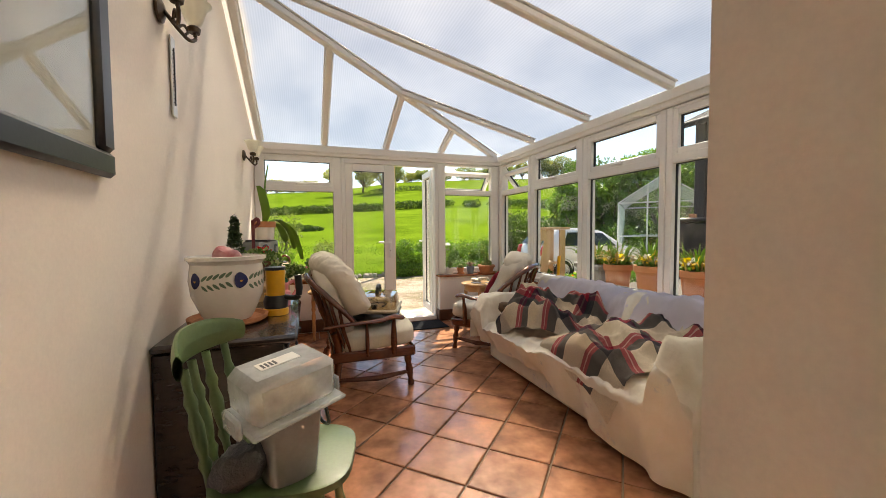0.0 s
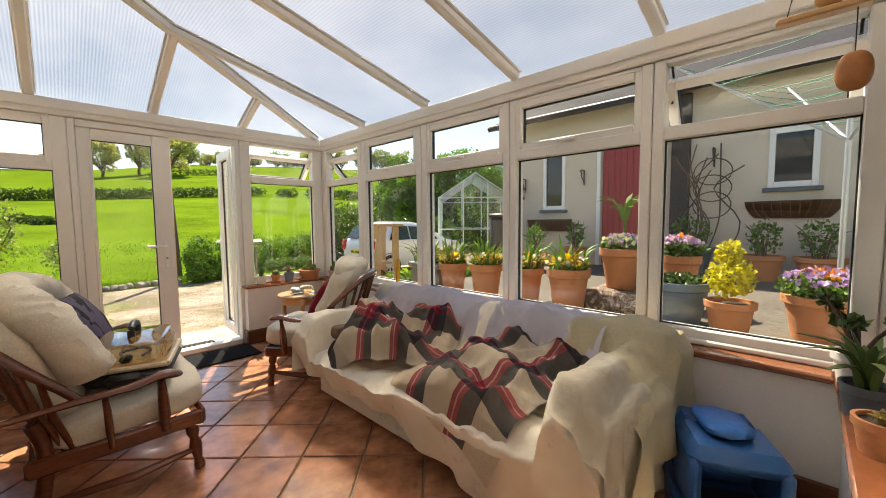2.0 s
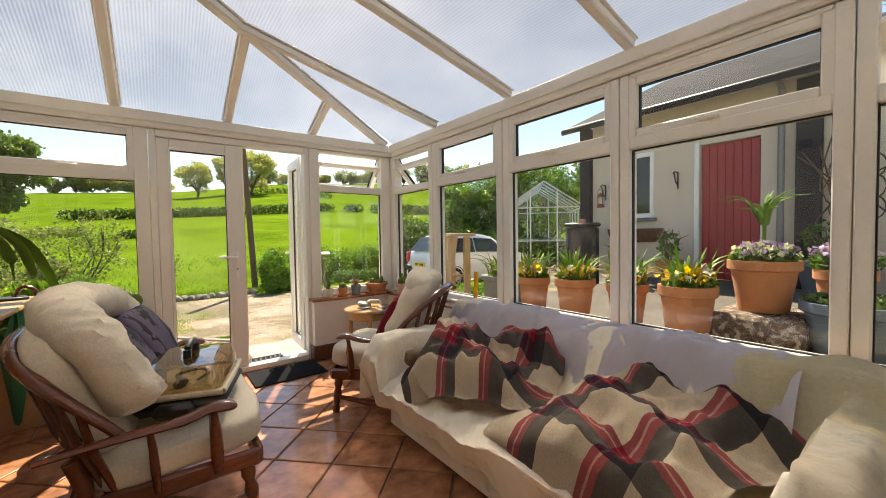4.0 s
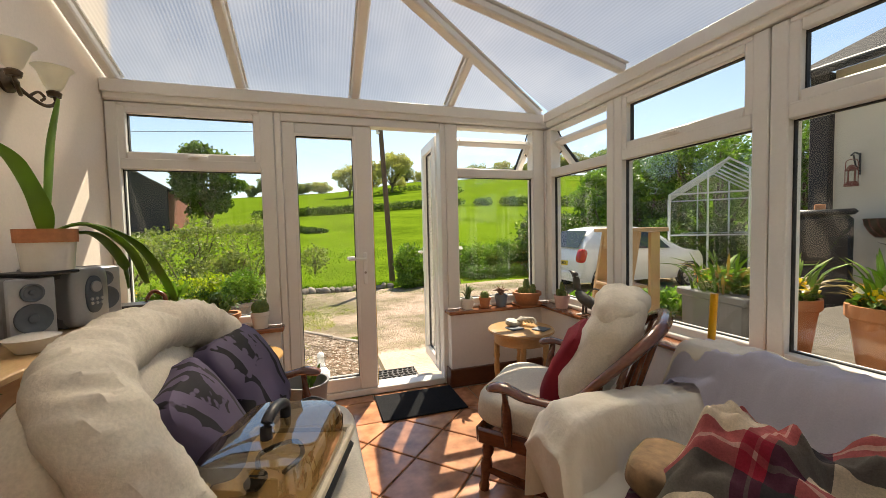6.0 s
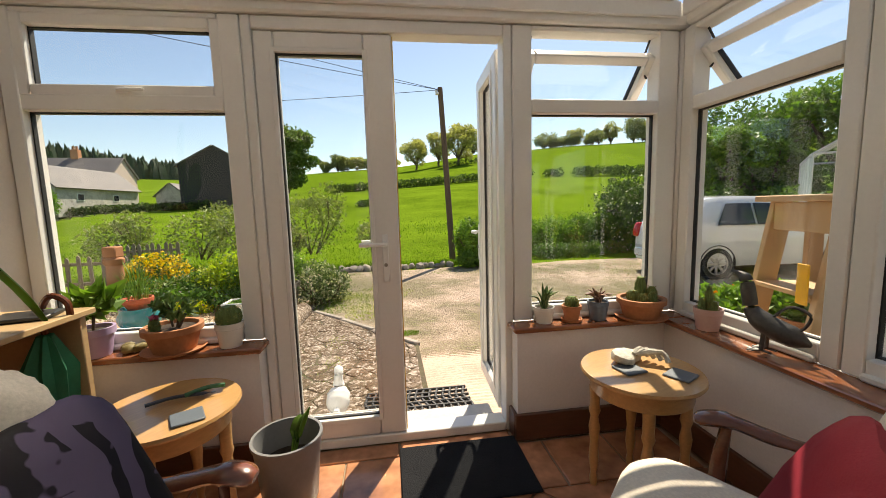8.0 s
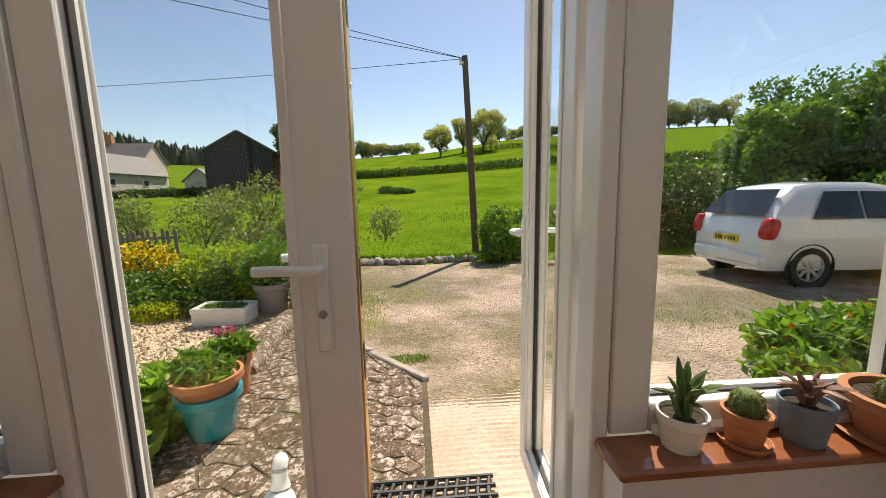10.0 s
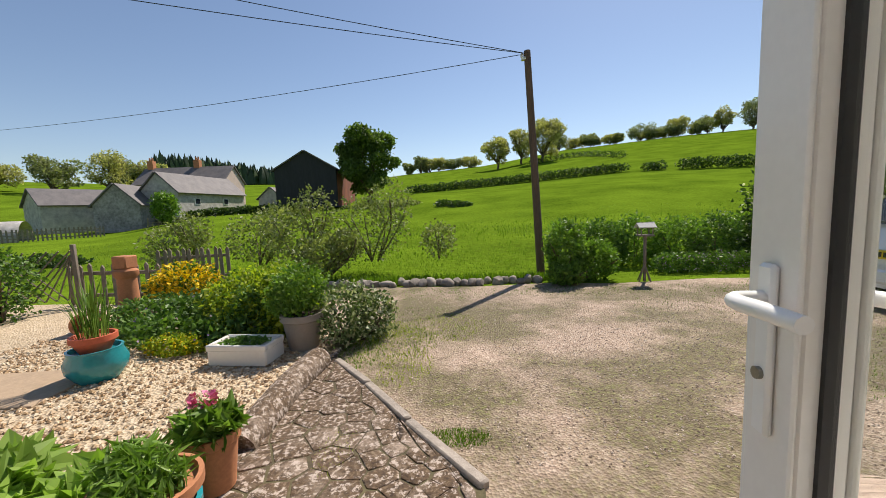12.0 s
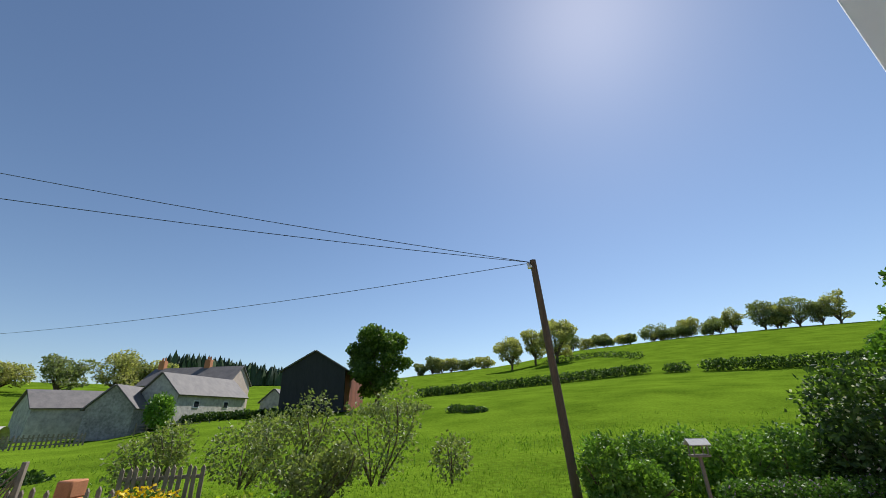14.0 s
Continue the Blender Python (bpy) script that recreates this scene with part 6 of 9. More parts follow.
def ball_cactus(ob, x, y, z, r, h):
    bm = bmesh.new()
    lathe(bm, [(r * 0.8, 0), (r, h * 0.35), (r * 0.9, h * 0.7), (r * 0.5, h * 0.95), (0, h)], 36, pose(x, y, z))
    for v in bm.verts:
        a = math.atan2(v.co.y - y, v.co.x - x)
        k = 1 + 0.07 * math.cos(12 * a)
        v.co.x, v.co.y = x + (v.co.x - x) * k, y + (v.co.y - y) * k
    part("cactus", bm, L_cactus, ob)
    rng = random.Random(3)
    bm = bmesh.new()
    for k in range(90):
        a, t = rng.uniform(0, 6.28), rng.uniform(0.1, 0.95)
        p = Vector((x + r * math.cos(a) * (1 - 0.5 * t * t), y + r * math.sin(a) * (1 - 0.5 * t * t), z + h * t))
        d = Vector((math.cos(a), math.sin(a), t)).normalized() * 0.012
        tube(bm, [p, p + d], [0.0012, 0.0003], 3)
    part("spines", bm, L_dry, ob)


def rosette(ob, n, l, w, z, material, seed, lean=0.7):
    return spikes("rosette", ob, n, l, material, 0.012, z, w, lean, seed, 0.45)


ob = sill_pot("aloe_plant", "aloe in a pale ribbed pot on the sill", 2.45, 4.90, 0.055, 0.085, M_ceramic)
rosette(ob, 14, 0.13, 0.011, 0.07, L_jade, 1, 0.9)
ob = sill_pot("cactus_plant", "round cactus in a small terracotta pot with saucer", 2.60, 4.89, 0.048, 0.085, M_terra, True, True)
ball_cactus(ob, 0, 0, 0.075, 0.035, 0.06)
ob = sill_pot("succulent_plant", "pinkish succulent in a blue grey pot on the sill", 2.75, 4.89, 0.055, 0.10, M_bluepot)
rosette(ob, 22, 0.085, 0.010, 0.09, leaf_mat("pinkish_succulent", (0.25, 0.14, 0.11), (0.4, 0.26, 0.2), 0.2), 2, 1.0)
ob = sill_pot("cactus_bowl", "terracotta bowl of mixed cacti on a saucer", 2.98, 4.86, 0.115, 0.11, M_terra, True, True)
for k, (x, y, r, h) in enumerate([(0.0, 0.01, 0.028, 0.13), (0.045, -0.02, 0.025, 0.08), (-0.05, 0.0, 0.03, 0.06), (0.02, -0.06, 0.022, 0.06), (-0.03, -0.05, 0.022, 0.05)]):
    ball_cactus(ob, x, y, 0.095, r, h)
rosette(ob, 10, 0.05, 0.008, 0.095, L_jade, 5, 1.1)
ob = sill_pot("cactus_plant", "columnar cactus in a pale pink pot on the sill", 3.16, 4.62, 0.062, 0.105, M_pinkpot)
for x, y, h in ((0, 0, 0.13), (0.025, 0.015, 0.09), (-0.025, 0.01, 0.07), (0.0, -0.03, 0.06)):
    ball_cactus(ob, x, y, 0.085, 0.017, h)
bm = bmesh.new()
box(bm, (0.02, -0.035, 0.08), (0.022, 0.0, 0.14))
part("plant_label", bm, M_white, ob, "white plastic plant label")
# metal bird sculpture
ob = thing("bird_sculpture", "weathered metal goose sculpture standing on the sill", "sculpture", pose(3.155, 4.33, SZ, 0, 0, 112))
bm = bmesh.new()
tube(bm, bent([(-0.14, 0, 0.065), (-0.08, 0, 0.085), (0.0, 0, 0.115), (0.05, 0, 0.16), (0.065, 0, 0.22), (0.075, 0, 0.275), (0.09, 0, 0.30), (0.13, 0, 0.32)], 5), [0.006, 0.012, 0.02, 0.03, 0.038] + [0.043] * 6 + [0.042, 0.04, 0.037, 0.033, 0.03] + [0.027] * 8 + [0.024] * 6 + [0.02, 0.016, 0.012, 0.008, 0.005, 0.003], 12)
for s in (-1, 1):
    tube(bm, [(0.0, s * 0.02, 0.1), (0.005, s * 0.022, 0.012)], 0.009, 6)
    for a in (-0.5, 0, 0.5):
        tube(bm, [(0.005, s * 0.022, 0.008), (0.05 * math.cos(a), s * 0.022 + 0.05 * math.sin(a), 0.005)], 0.004, 5)
    tube(bm, [(0.005, s * 0.022, 0.008), (-0.03, s * 0.022, 0.005)], 0.004, 5)
tube(bm, bent([(-0.02, 0, 0.15), (-0.07, 0, 0.2), (-0.13, 0, 0.18), (-0.11, 0, 0.12), (-0.06, 0, 0.1)], 5), 0.006, 6)
part("body", bm, M_bronze, ob)
# left sill
ob = sill_pot("house_plant", "leafy plant in a lilac glazed pot on the sill", 0.33, 4.885, 0.075, 0.13, M_lilacpot, True)
leaves("leaves", [(0, 0, 0.24, 0.10, 0.05, 0.06), (0.06, 0, 0.27, 0.05, 0.04, 0.04)], 60, 0.055, L_bright, ob, seed=3, long=2.2)
bm = bmesh.new()
tube(bm, bent([(0, 0, 0.11), (0.01, 0, 0.18), (0.05, 0, 0.27)], 4), 0.006, 6)
tube(bm, [(-0.06, 0.0, 0.1), (-0.065, 0, 0.27)], 0.004, 5)
part("stem", bm, M_bark, ob)
ob = sill_pot("succulent_bowl", "wide terracotta bowl of jade plants on saucers", 0.66, 4.88, 0.115, 0.12, M_terra, True, True)
leaves("jade_leaves", [(0.02, 0, 0.2, 0.10, 0.06, 0.05), (-0.03, 0.0, 0.23, 0.06, 0.05, 0.04)], 110, 0.030, L_jade, ob, seed=5, long=1.3)
ball_cactus(ob, -0.06, -0.03, 0.1, 0.022, 0.06)
leaves("cactus_flower", [(-0.06, -0.03, 0.165, 0.012, 0.012, 0.008)], 16, 0.02, P_pink, ob, seed=6)
bm = bmesh.new()
for x, y, zt in ((0.03, 0.01, 0.19), (0.06, 0, 0.17), (-0.02, 0.02, 0.2)):
    tube(bm, bent([(x * 0.4, y, 0.1), (x * 0.8, y, 0.15), (x, y, zt)], 3), 0.006, 6)
part("stem", bm, M_bark, ob)
ob = sill_pot("cactus_plant", "golden spined barrel cactus in a white pot", 0.90, 4.885, 0.062, 0.115, M_ceramic)
ball_cactus(ob, 0, 0, 0.1, 0.055, 0.095)
for k, (x, y) in enumerate([(0.46, 4.88), (0.50, 4.90), (0.44, 4.91)]):
    bm = bmesh.new()
    pillow(bm, (0.06, 0.05, 0.04), 6, 0.9, 0.012, pose(x, y, SZ + 0.02, 0, 0, k * 40), k, 20)
    tagged(part("dried_shell", bm, mat("olive_shell", (0.22, 0.17, 0.06), 0.5, 30, 20, 0.4, 0.4)), "olive brown dried gourd lying on the sill", "gourd")
# near sill
ob = sill_pot("jade_plant", "jade plant in a white pot on the end sill", 3.05, 0.50, 0.075, 0.13, M_ceramic, True)
bm = bmesh.new()
rj = random.Random(8)
tips = []
for k in range(8):
    a = rj.uniform(0, 6.28)
    t = Vector((0.13 * math.cos(a), 0.10 * math.sin(a), rj.uniform(0.2, 0.34)))
    tips.append(t)
    tube(bm, bent([(0, 0, 0.1), tuple(t * 0.5 + Vector((0, 0, 0.07))), tuple(t)], 3), 0.007, 6)
part("stem", bm, M_bark, ob)
leaves("leaves", [(t.x, t.y, t.z, 0.035, 0.035, 0.025) for t in tips], 150, 0.030, L_jade, ob, seed=7, long=1.3)
ob = sill_pot("christmas_cactus", "arching leafy cactus in a grey pot on the end sill", 2.72, 0.50, 0.07, 0.11, M_slate)
spikes("segments", ob, 22, 0.2, L_jade, 0.03, 0.1, 0.014, 1.2, 8, 0.25)
ob = sill_pot("succulent_plant", "small terracotta pot on a blue patterned dish", 2.45, 0.49, 0.06, 0.1, M_terra, True)
rosette(ob, 8, 0.05, 0.008, 0.085, L_dry, 9, 0.9)

# ---- litter box, radiator, ornament, bag, stick ----
ob = thing("cat_litter_box", "blue plastic hooded litter box beside the sofa", "litter box", pose(2.70, 0.87, 0.0, 0, 0, 205) @ Matrix.Diagonal((0.78, 0.84, 1.12, 1)))
bm = bmesh.new()
box(bm, (-0.26, -0.2, 0), (0.26, 0.2, 0.15), 0.04)
box(bm, (-0.275, -0.215, 0.13), (0.275, 0.215, 0.16), 0.012)
part("tray", bm, M_blue, ob)
bm = bmesh.new()
box(bm, (-0.25, -0.19, 0.16), (-0.05, 0.19, 0.40), 0.05)
box(bm, (-0.08, -0.19, 0.32), (0.24, 0.19, 0.40), 0.05)
box(bm, (-0.08, -0.19, 0.16), (0.24, -0.14, 0.36), 0.02)
box(bm, (-0.08, 0.14, 0.16), (0.24, 0.19, 0.36), 0.02)
part("hood", bm, M_blue, ob)
bm = bmesh.new()
box(bm, (-0.02, -0.135, 0.16), (0.16, 0.135, 0.165))
part("inside", bm, M_black, ob)
bm = bmesh.new()
pillow(bm, (0.26, 0.17, 0.05), 14, 0.6, 0.02, pose(2.70, 0.88, 0.47, 0, 4, 20), 5, 14)
tagged(part("scoop_bag", bm, mat("bright_blue_bag", (0.01, 0.12, 0.42), 0.35, 40, 9, 0.3, 0.4)), "bright blue bag lying on the litter box", "bag")
ob = thing("radiator", "white panel radiator under the end window", "radiator", pose(2.55, 0.44, 0.12))
bm = bmesh.new()
box(bm, (-0.42, 0, 0), (0.42, 0.018, 0.42), 0.006)
box(bm, (-0.42, 0.075, 0), (0.42, 0.093, 0.42), 0.006)
part("panel", bm, M_white, ob)
for k in range(34):
    bm = bmesh.new()
    box(bm, (-0.41 + k * 0.0245, 0.018, 0.41), (-0.398 + k * 0.0245, 0.075, 0.422), 0.001)
    part("grille_bar", bm, M_white, ob)
for x in (-0.4, 0.4):
    bm = bmesh.new()
    tube(bm, [(x, 0.045, -0.12), (x, 0.045, 0.02)], 0.01, 8)
    part("pipe", bm, M_white, ob)
    bm = bmesh.new()
    box(bm, (x - 0.02, -0.039, 0.25), (x + 0.02, 0.0, 0.33), 0.004)
    part("bracket", bm, M_white, ob)
ob = thing("hanging_ornament", "carved wooden birds hanging from the roof", "ornament", pose(2.92, 0.66, 0))
bm = bmesh.new()
box(bm, (-0.03, -0.13, 2.02), (0.03, 0.13, 2.045), 0.006)
pillow(bm, (0.05, 0.09, 0.06), 8, 0.9, 0, pose(0, -0.02, 2.08))
part("perch", bm, M_pine, ob)
bm = bmesh.new()
for y in (-0.1, 0.1):
    tube(bm, [(0, y, 2.04), (0, y * 0.4, roof_z(2.92, 0.66) - 0.0)], 0.002, 4)
tube(bm, [(0, -0.09, 2.02), (0, -0.09, 1.86)], 0.002, 4)
part("cord", bm, M_seal, ob)
bm = bmesh.new()
pillow(bm, (0.05, 0.10, 0.14), 10, 0.85, 0.0, pose(0, -0.09, 1.80))
part("disc", bm, mat("orange_brown_wood", (0.36, 0.14, 0.04), 0.4, 20, 5, 0.25, 0.1), ob, "turned orange wood pendant")
bm = bmesh.new()
pillow(bm, (0.26, 0.22, 0.22), 12, 0.75, 0.03, pose(2.72, 3.98, 0.12), 4, 9)
tagged(part("carrier_bag", bm, M_milky), "clear plastic bag of bulbs on the floor by the armchair", "bag")
ob = thing("walking_stick", "grey crutch with a yellow grip leaning by the armchair", "crutch", pose(2.98, 3.30, 0))
bm = bmesh.new()
tube(bm, [(0.0, 0.0, 0.0), (0.03, -0.03, 0.72)], 0.012, 8)
part("shaft", bm, M_silver, ob)
bm = bmesh.new()
tube(bm, [(0.028, -0.028, 0.70), (0.036, -0.036, 0.95)], 0.016, 10)
part("grip", bm, M_yellow, ob)
# ---- paths and beds ----
def poly_slab(name, pts, z0, z1, material, label, cat, parent=None, rough=0.0):
    bm = bmesh.new()
    top = [bm.verts.new((x, y, z1 + rough * noise.noise(Vector((x * 3, y * 3, 0))))) for x, y in pts]
    bot = [bm.verts.new((x, y, z0)) for x, y in pts]
    bm.faces.new(top)
    for i in range(len(pts)):
        j = (i + 1) % len(pts)
        bm.faces.new((top[i], bot[i], bot[j], top[j]))
    bmesh.ops.recalc_face_normals(bm, faces=bm.faces[:])
    bmesh.ops.bevel(bm, geom=[e for e in bm.edges if all(abs(v.co.z - z1) < 0.02 for v in e.verts)], offset=0.006, segments=1, affect='EDGES')
    return setting(name, bm, material, label, cat, True, parent)


def ribbed():
    """Concrete apron with raked ridges."""
    bm = bmesh.new()
    nx, ny = 60, 120

    def f(u, v):
        y0 = 5.12
        y1 = 6.80 + 0.06 * math.sin(u * 9) + 0.12 * u
        x, y = 1.90 + u * 2.0, y0 + v * (y1 - y0)
        edge = 0.03 * ss(0.97, 1.0, v)
        z = -0.135 + 0.004 * math.sin(y * 150 + 0.6 * noise.noise(Vector((x * 4, y * 2, 0)))) + 0.008 * noise.noise(Vector((x * 2, y * 2, 1))) - edge - 0.03 * v
        return Vector((x, y, z))
    sheet(bm, nx, ny, f)
    setting("pavement", bm, M_concrete, "pinkish ribbed concrete apron outside the door", "pavement", True)


ribbed()
KERB = [(1.90, 6.78), (1.42, 7.37), (1.0, 7.92), (0.57, 8.42)]


def ramp_right(y):
    return 1.86 if y < 6.78 else float(np.interp(y, [k[1] for k in KERB], [k[0] for k in KERB])) - 0.05


def cell(sites, i, reach=0.32):
    """The outline of the ground nearer to site i than to any other."""
    cx, cy = sites[i]
    poly = [(cx - reach, cy - reach), (cx + reach, cy - reach), (cx + reach, cy + reach), (cx - reach, cy + reach)]
    for j, (ox, oy) in enumerate(sites):
        if j == i or abs(ox - cx) > 2 * reach or abs(oy - cy) > 2 * reach:
            continue
        mx, my, nx, ny = (cx + ox) / 2, (cy + oy) / 2, ox - cx, oy - cy
        out = []
        for (x0, y0), (x1, y1) in zip(poly, poly[1:] + poly[:1]):
            d0, d1 = (x0 - mx) * nx + (y0 - my) * ny, (x1 - mx) * nx + (y1 - my) * ny
            if d0 <= 0:
                out.append((x0, y0))
            if d0 * d1 < 0:
                k = d0 / (d0 - d1)
                out.append((x0 + k * (x1 - x0), y0 + k * (y1 - y0)))
        poly = out
        if len(poly) < 3:
            break
    return poly


def ramp_stones():
    """Ramp of crazed stones close set in dark mossy mortar."""
    base = setting("path", bmesh_patch(), mat("dark_mossy_mortar", (0.085, 0.062, 0.038), 0.95, 30, 3, 0.45, 0.6, 0.01, col2=(0.10, 0.095, 0.035)), "mossy ramp of broken crazed stones", "path")
    rng = random.Random(4)
    sites = []
    for k in range(5000):
        y = rng.uniform(5.18, 8.45)
        x = rng.uniform(0.46, ramp_right(y))
        gap = 0.085 if x > 1.35 else 0.13
        if all((x - p) ** 2 + (y - q) ** 2 > (gap * rng.uniform(0.8, 1.5)) ** 2 for p, q in sites):
            sites.append((x, y))
    for i, (cx, cy) in enumerate(sites[:300]):
        poly = cell(sites, i)
        if len(poly) < 3:
            continue
        poly = [(min(max(x, 0.45), ramp_right(y)), y) for x, y in poly]
        bm = bmesh.new()
        joint = rng.uniform(0.90, 0.97)
        rise = rng.uniform(0.0005, 0.004)
        ring = []
        for x, y in poly:
            ring.append(((x - cx) * joint + rng.uniform(-0.006, 0.006), (y - cy) * joint + rng.uniform(-0.006, 0.006)))
        bot = [bm.verts.new((x, y, -0.012)) for x, y in ring]
        mid = [bm.verts.new((x * 0.97, y * 0.97, rise * 0.6)) for x, y in ring]
        top = [bm.verts.new((x * 0.93, y * 0.93, rise + rng.uniform(-0.002, 0.002))) for x, y in ring]
        n = len(ring)
        for lo, hi in ((bot, mid), (mid, top)):
            for k in range(n):
                bm.faces.new((lo[k], lo[(k + 1) % n], hi[(k + 1) % n], hi[k]))
        hub = bm.verts.new((0, 0, rise + 0.002))
        for k in range(n):
            bm.faces.new((top[k], top[(k + 1) % n], hub))
        bmesh.ops.recalc_face_normals(bm, faces=bm.faces[:])
        o = part("stone", bm, M_ramp, base, "", True, 60)
        o.matrix_world = Matrix.Translation((cx, cy, ramp_z(cx, cy) + 0.004))


def lichen_stone():
    m, nt, p, _ = shader("lichened_ramp_stone")
    vec = place_of(nt)
    info = nt.nodes.new("ShaderNodeObjectInfo")
    c = ramp(nt, info.outputs["Random"], [(0.0, (0.16, 0.115, 0.08)), (0.5, (0.22, 0.165, 0.12)), (1.0, (0.31, 0.24, 0.185))])
    c = mixed(nt, 1.0, c, ramp(nt, noisy(nt, vec, 60, 5, 0.8), [(0.32, (0.4,) * 3), (0.68, (1.55,) * 3)]), 'MULTIPLY')
    dirt = ramp(nt, noisy(nt, vec, 2.6, 7, 0.78), [(0.38, (0, 0, 0)), (0.50, (0.96,) * 3)])
    c = mixed(nt, dirt, c, ramp(nt, noisy(nt, vec, 45, 3), [(0.35, (0.05, 0.030, 0.016)), (0.55, (0.115, 0.070, 0.036)), (0.72, (0.24, 0.18, 0.12))]))
    pale = ramp(nt, noisy(nt, vec, 26, 4, 0.75), [(0.53, (0, 0, 0)), (0.58, (0.75,) * 3)])
    c = mixed(nt, pale, c, (0.56, 0.47, 0.40))
    wire(nt, c, p.inputs["Base Color"])
    p.inputs["Roughness"].default_value = 0.95
    bumped(nt, noisy(nt, vec, 70, 4, 0.7), 0.7, 0.008, p)
    return m


def ramp_z(x, y):
    return -0.128 - 0.014 * (y - 5.2)


def bmesh_patch():
    bm = bmesh.new()

    def f(u, v):
        y = 5.15 + v * 3.3
        right = 1.90 if y < 6.78 else float(np.interp(y, [k[1] for k in KERB], [k[0] for k in KERB]))
        x = 0.45 + u * (right - 0.45)
        return Vector((x, y, ramp_z(x, y) + 0.006 * noise.noise(Vector((x * 6, y * 6, 0)))))
    sheet(bm, 24, 60, f)
    return bm


M_ramp = lichen_stone()
ramp_stones()
bm = bmesh.new()
for (xa, ya), (xb, yb) in zip(KERB, KERB[1:]):
    d = Vector((xb - xa, yb - ya, 0))
    box(bm, (0, -0.035, -0.1), (d.length - 0.01, 0.035, 0.03), 0.012, pose(xa, ya, ramp_z(xa, ya), 0, 0, math.degrees(math.atan2(d.y, d.x))) @ pose(0, 0, 0, 0, 1.4, 0))
setting("trim_kerb_edge", bm, M_stone, "narrow stone edging along the ramp", "kerb", True)
bm = bmesh.new()
tube(bm, bent([(0.46, 7.05, -0.17), (0.45, 7.3, -0.15), (0.42, 7.8, -0.135), (0.44, 8.32, -0.13)], 8), [0.12 + 0.008 * noise.noise(Vector((k, 0, 0))) for k in range(25)], 12, 1.0)
setting("trim_kerb_wall", bm, M_ramp, "rounded low concrete kerb beside the ramp", "kerb", True)
bm = bmesh.new()
drape(bm, [(-7.5, 5.3), (0.40, 5.3), (0.40, 8.4), (0.2, 9.3), (-1, 9.9), (-4.5, 11.0), (-7.5, 11)], 0.6, 0.055)
setting("pavement_gravel", bm, M_chip, "bed of golden gravel in the front garden", "gravel")
for k, (x, y, w, d, a) in enumerate([(-1.9, 7.75, 0.95, 0.7, 8), (-2.95, 7.62, 1.0, 0.72, 6), (-4.0, 7.5, 0.95, 0.75, 7), (-2.3, 6.9, 1.1, 0.8, 8)]):
    poly_slab("pavement_flag_%d" % (k + 1), [tuple((pose(x, y, 0, 0, 0, a) @ Vector((sx * w / 2, sy * d / 2, 0))).xy) for sx, sy in ((-1, -1), (1, -1), (1, 1), (-1, 1))], -0.2, -0.115, M_sand, "tan sandstone flagstone in the gravel", "flagstone")
# gravel stones lying loose
rng = np.random.default_rng(5)
v, f = [], []
for k in range(5200):
    x, y = rng.uniform(-3.2, 0.32), rng.uniform(6.4, 9.0)
    r = rng.uniform(0.010, 0.024)
    z = ground(x, y) + 0.055 + r * 0.3
    b = len(v)
    a = rng.uniform(0, 6.28)
    for i in range(4):
        v.append((x + r * math.cos(a + i * 1.57) * rng.uniform(0.7, 1.2), y + r * math.sin(a + i * 1.57) * rng.uniform(0.7, 1.2), z))
    v += [(x, y, z + r * 0.7), (x, y, z - r * 0.7)]
    for i in range(4):
        f += [(b + i, b + (i + 1) % 4, b + 4), (b + (i + 1) % 4, b + i, b + 5)]


def pebble_mat(name, stops):
    m, nt, p, _ = shader(name)
    geo = nt.nodes.new("ShaderNodeNewGeometry")
    wire(nt, mixed(nt, 1.0, ramp(nt, geo.outputs["Random Per Island"], stops), ramp(nt, noisy(nt, place_of(nt), 90), [(0.2, (0.75,) * 3), (0.8, (1.15,) * 3)]), 'MULTIPLY'), p.inputs["Base Color"])
    p.inputs["Roughness"].default_value = 0.85
    return m


def stuff_mesh(name, v, f, material, label, category):
    me = bpy.data.meshes.new(name)
    me.from_pydata(v, [], f)
    me.materials.append(material)
    return tagged(new(name, me), label, category, kind="stuff")


stuff_mesh("gravel", v, f, pebble_mat("golden_pebbles", [(0, (0.2, 0.12, 0.06)), (0.5, (0.46, 0.31, 0.17)), (1, (0.72, 0.6, 0.44))]), "loose golden gravel stones", "gravel")
v, f = [], []
for k in range(24000):
    y = 5.6 + 6.2 * rng.uniform(0, 1) ** 1.3
    x = rng.uniform(0.9, 7.5)
    if y < 8.4 and x < 2.0 + (6.8 - y) * 0.8 or (x < 3.9 and y < 6.95):
        continue
    r = rng.uniform(0.004, 0.011)
    z = ground(x, y) + 0.012 + r * 0.2
    b = len(v)
    a = rng.uniform(0, 6.28)
    for i in range(4):
        v.append((x + r * math.cos(a + i * 1.57) * rng.uniform(0.7, 1.2), y + r * math.sin(a + i * 1.57) * rng.uniform(0.7, 1.2), z))
    v.append((x, y, z + r * 0.6))
    for i in range(4):
        f.append((b + i, b + (i + 1) % 4, b + 4))
stuff_mesh("drive_stones", v, f, pebble_mat("drive_pebbles", [(0, (0.16, 0.11, 0.075)), (0.5, (0.40, 0.295, 0.22)), (1, (0.69, 0.58, 0.47))]), "loose pinkish stones on the drive", "gravel")


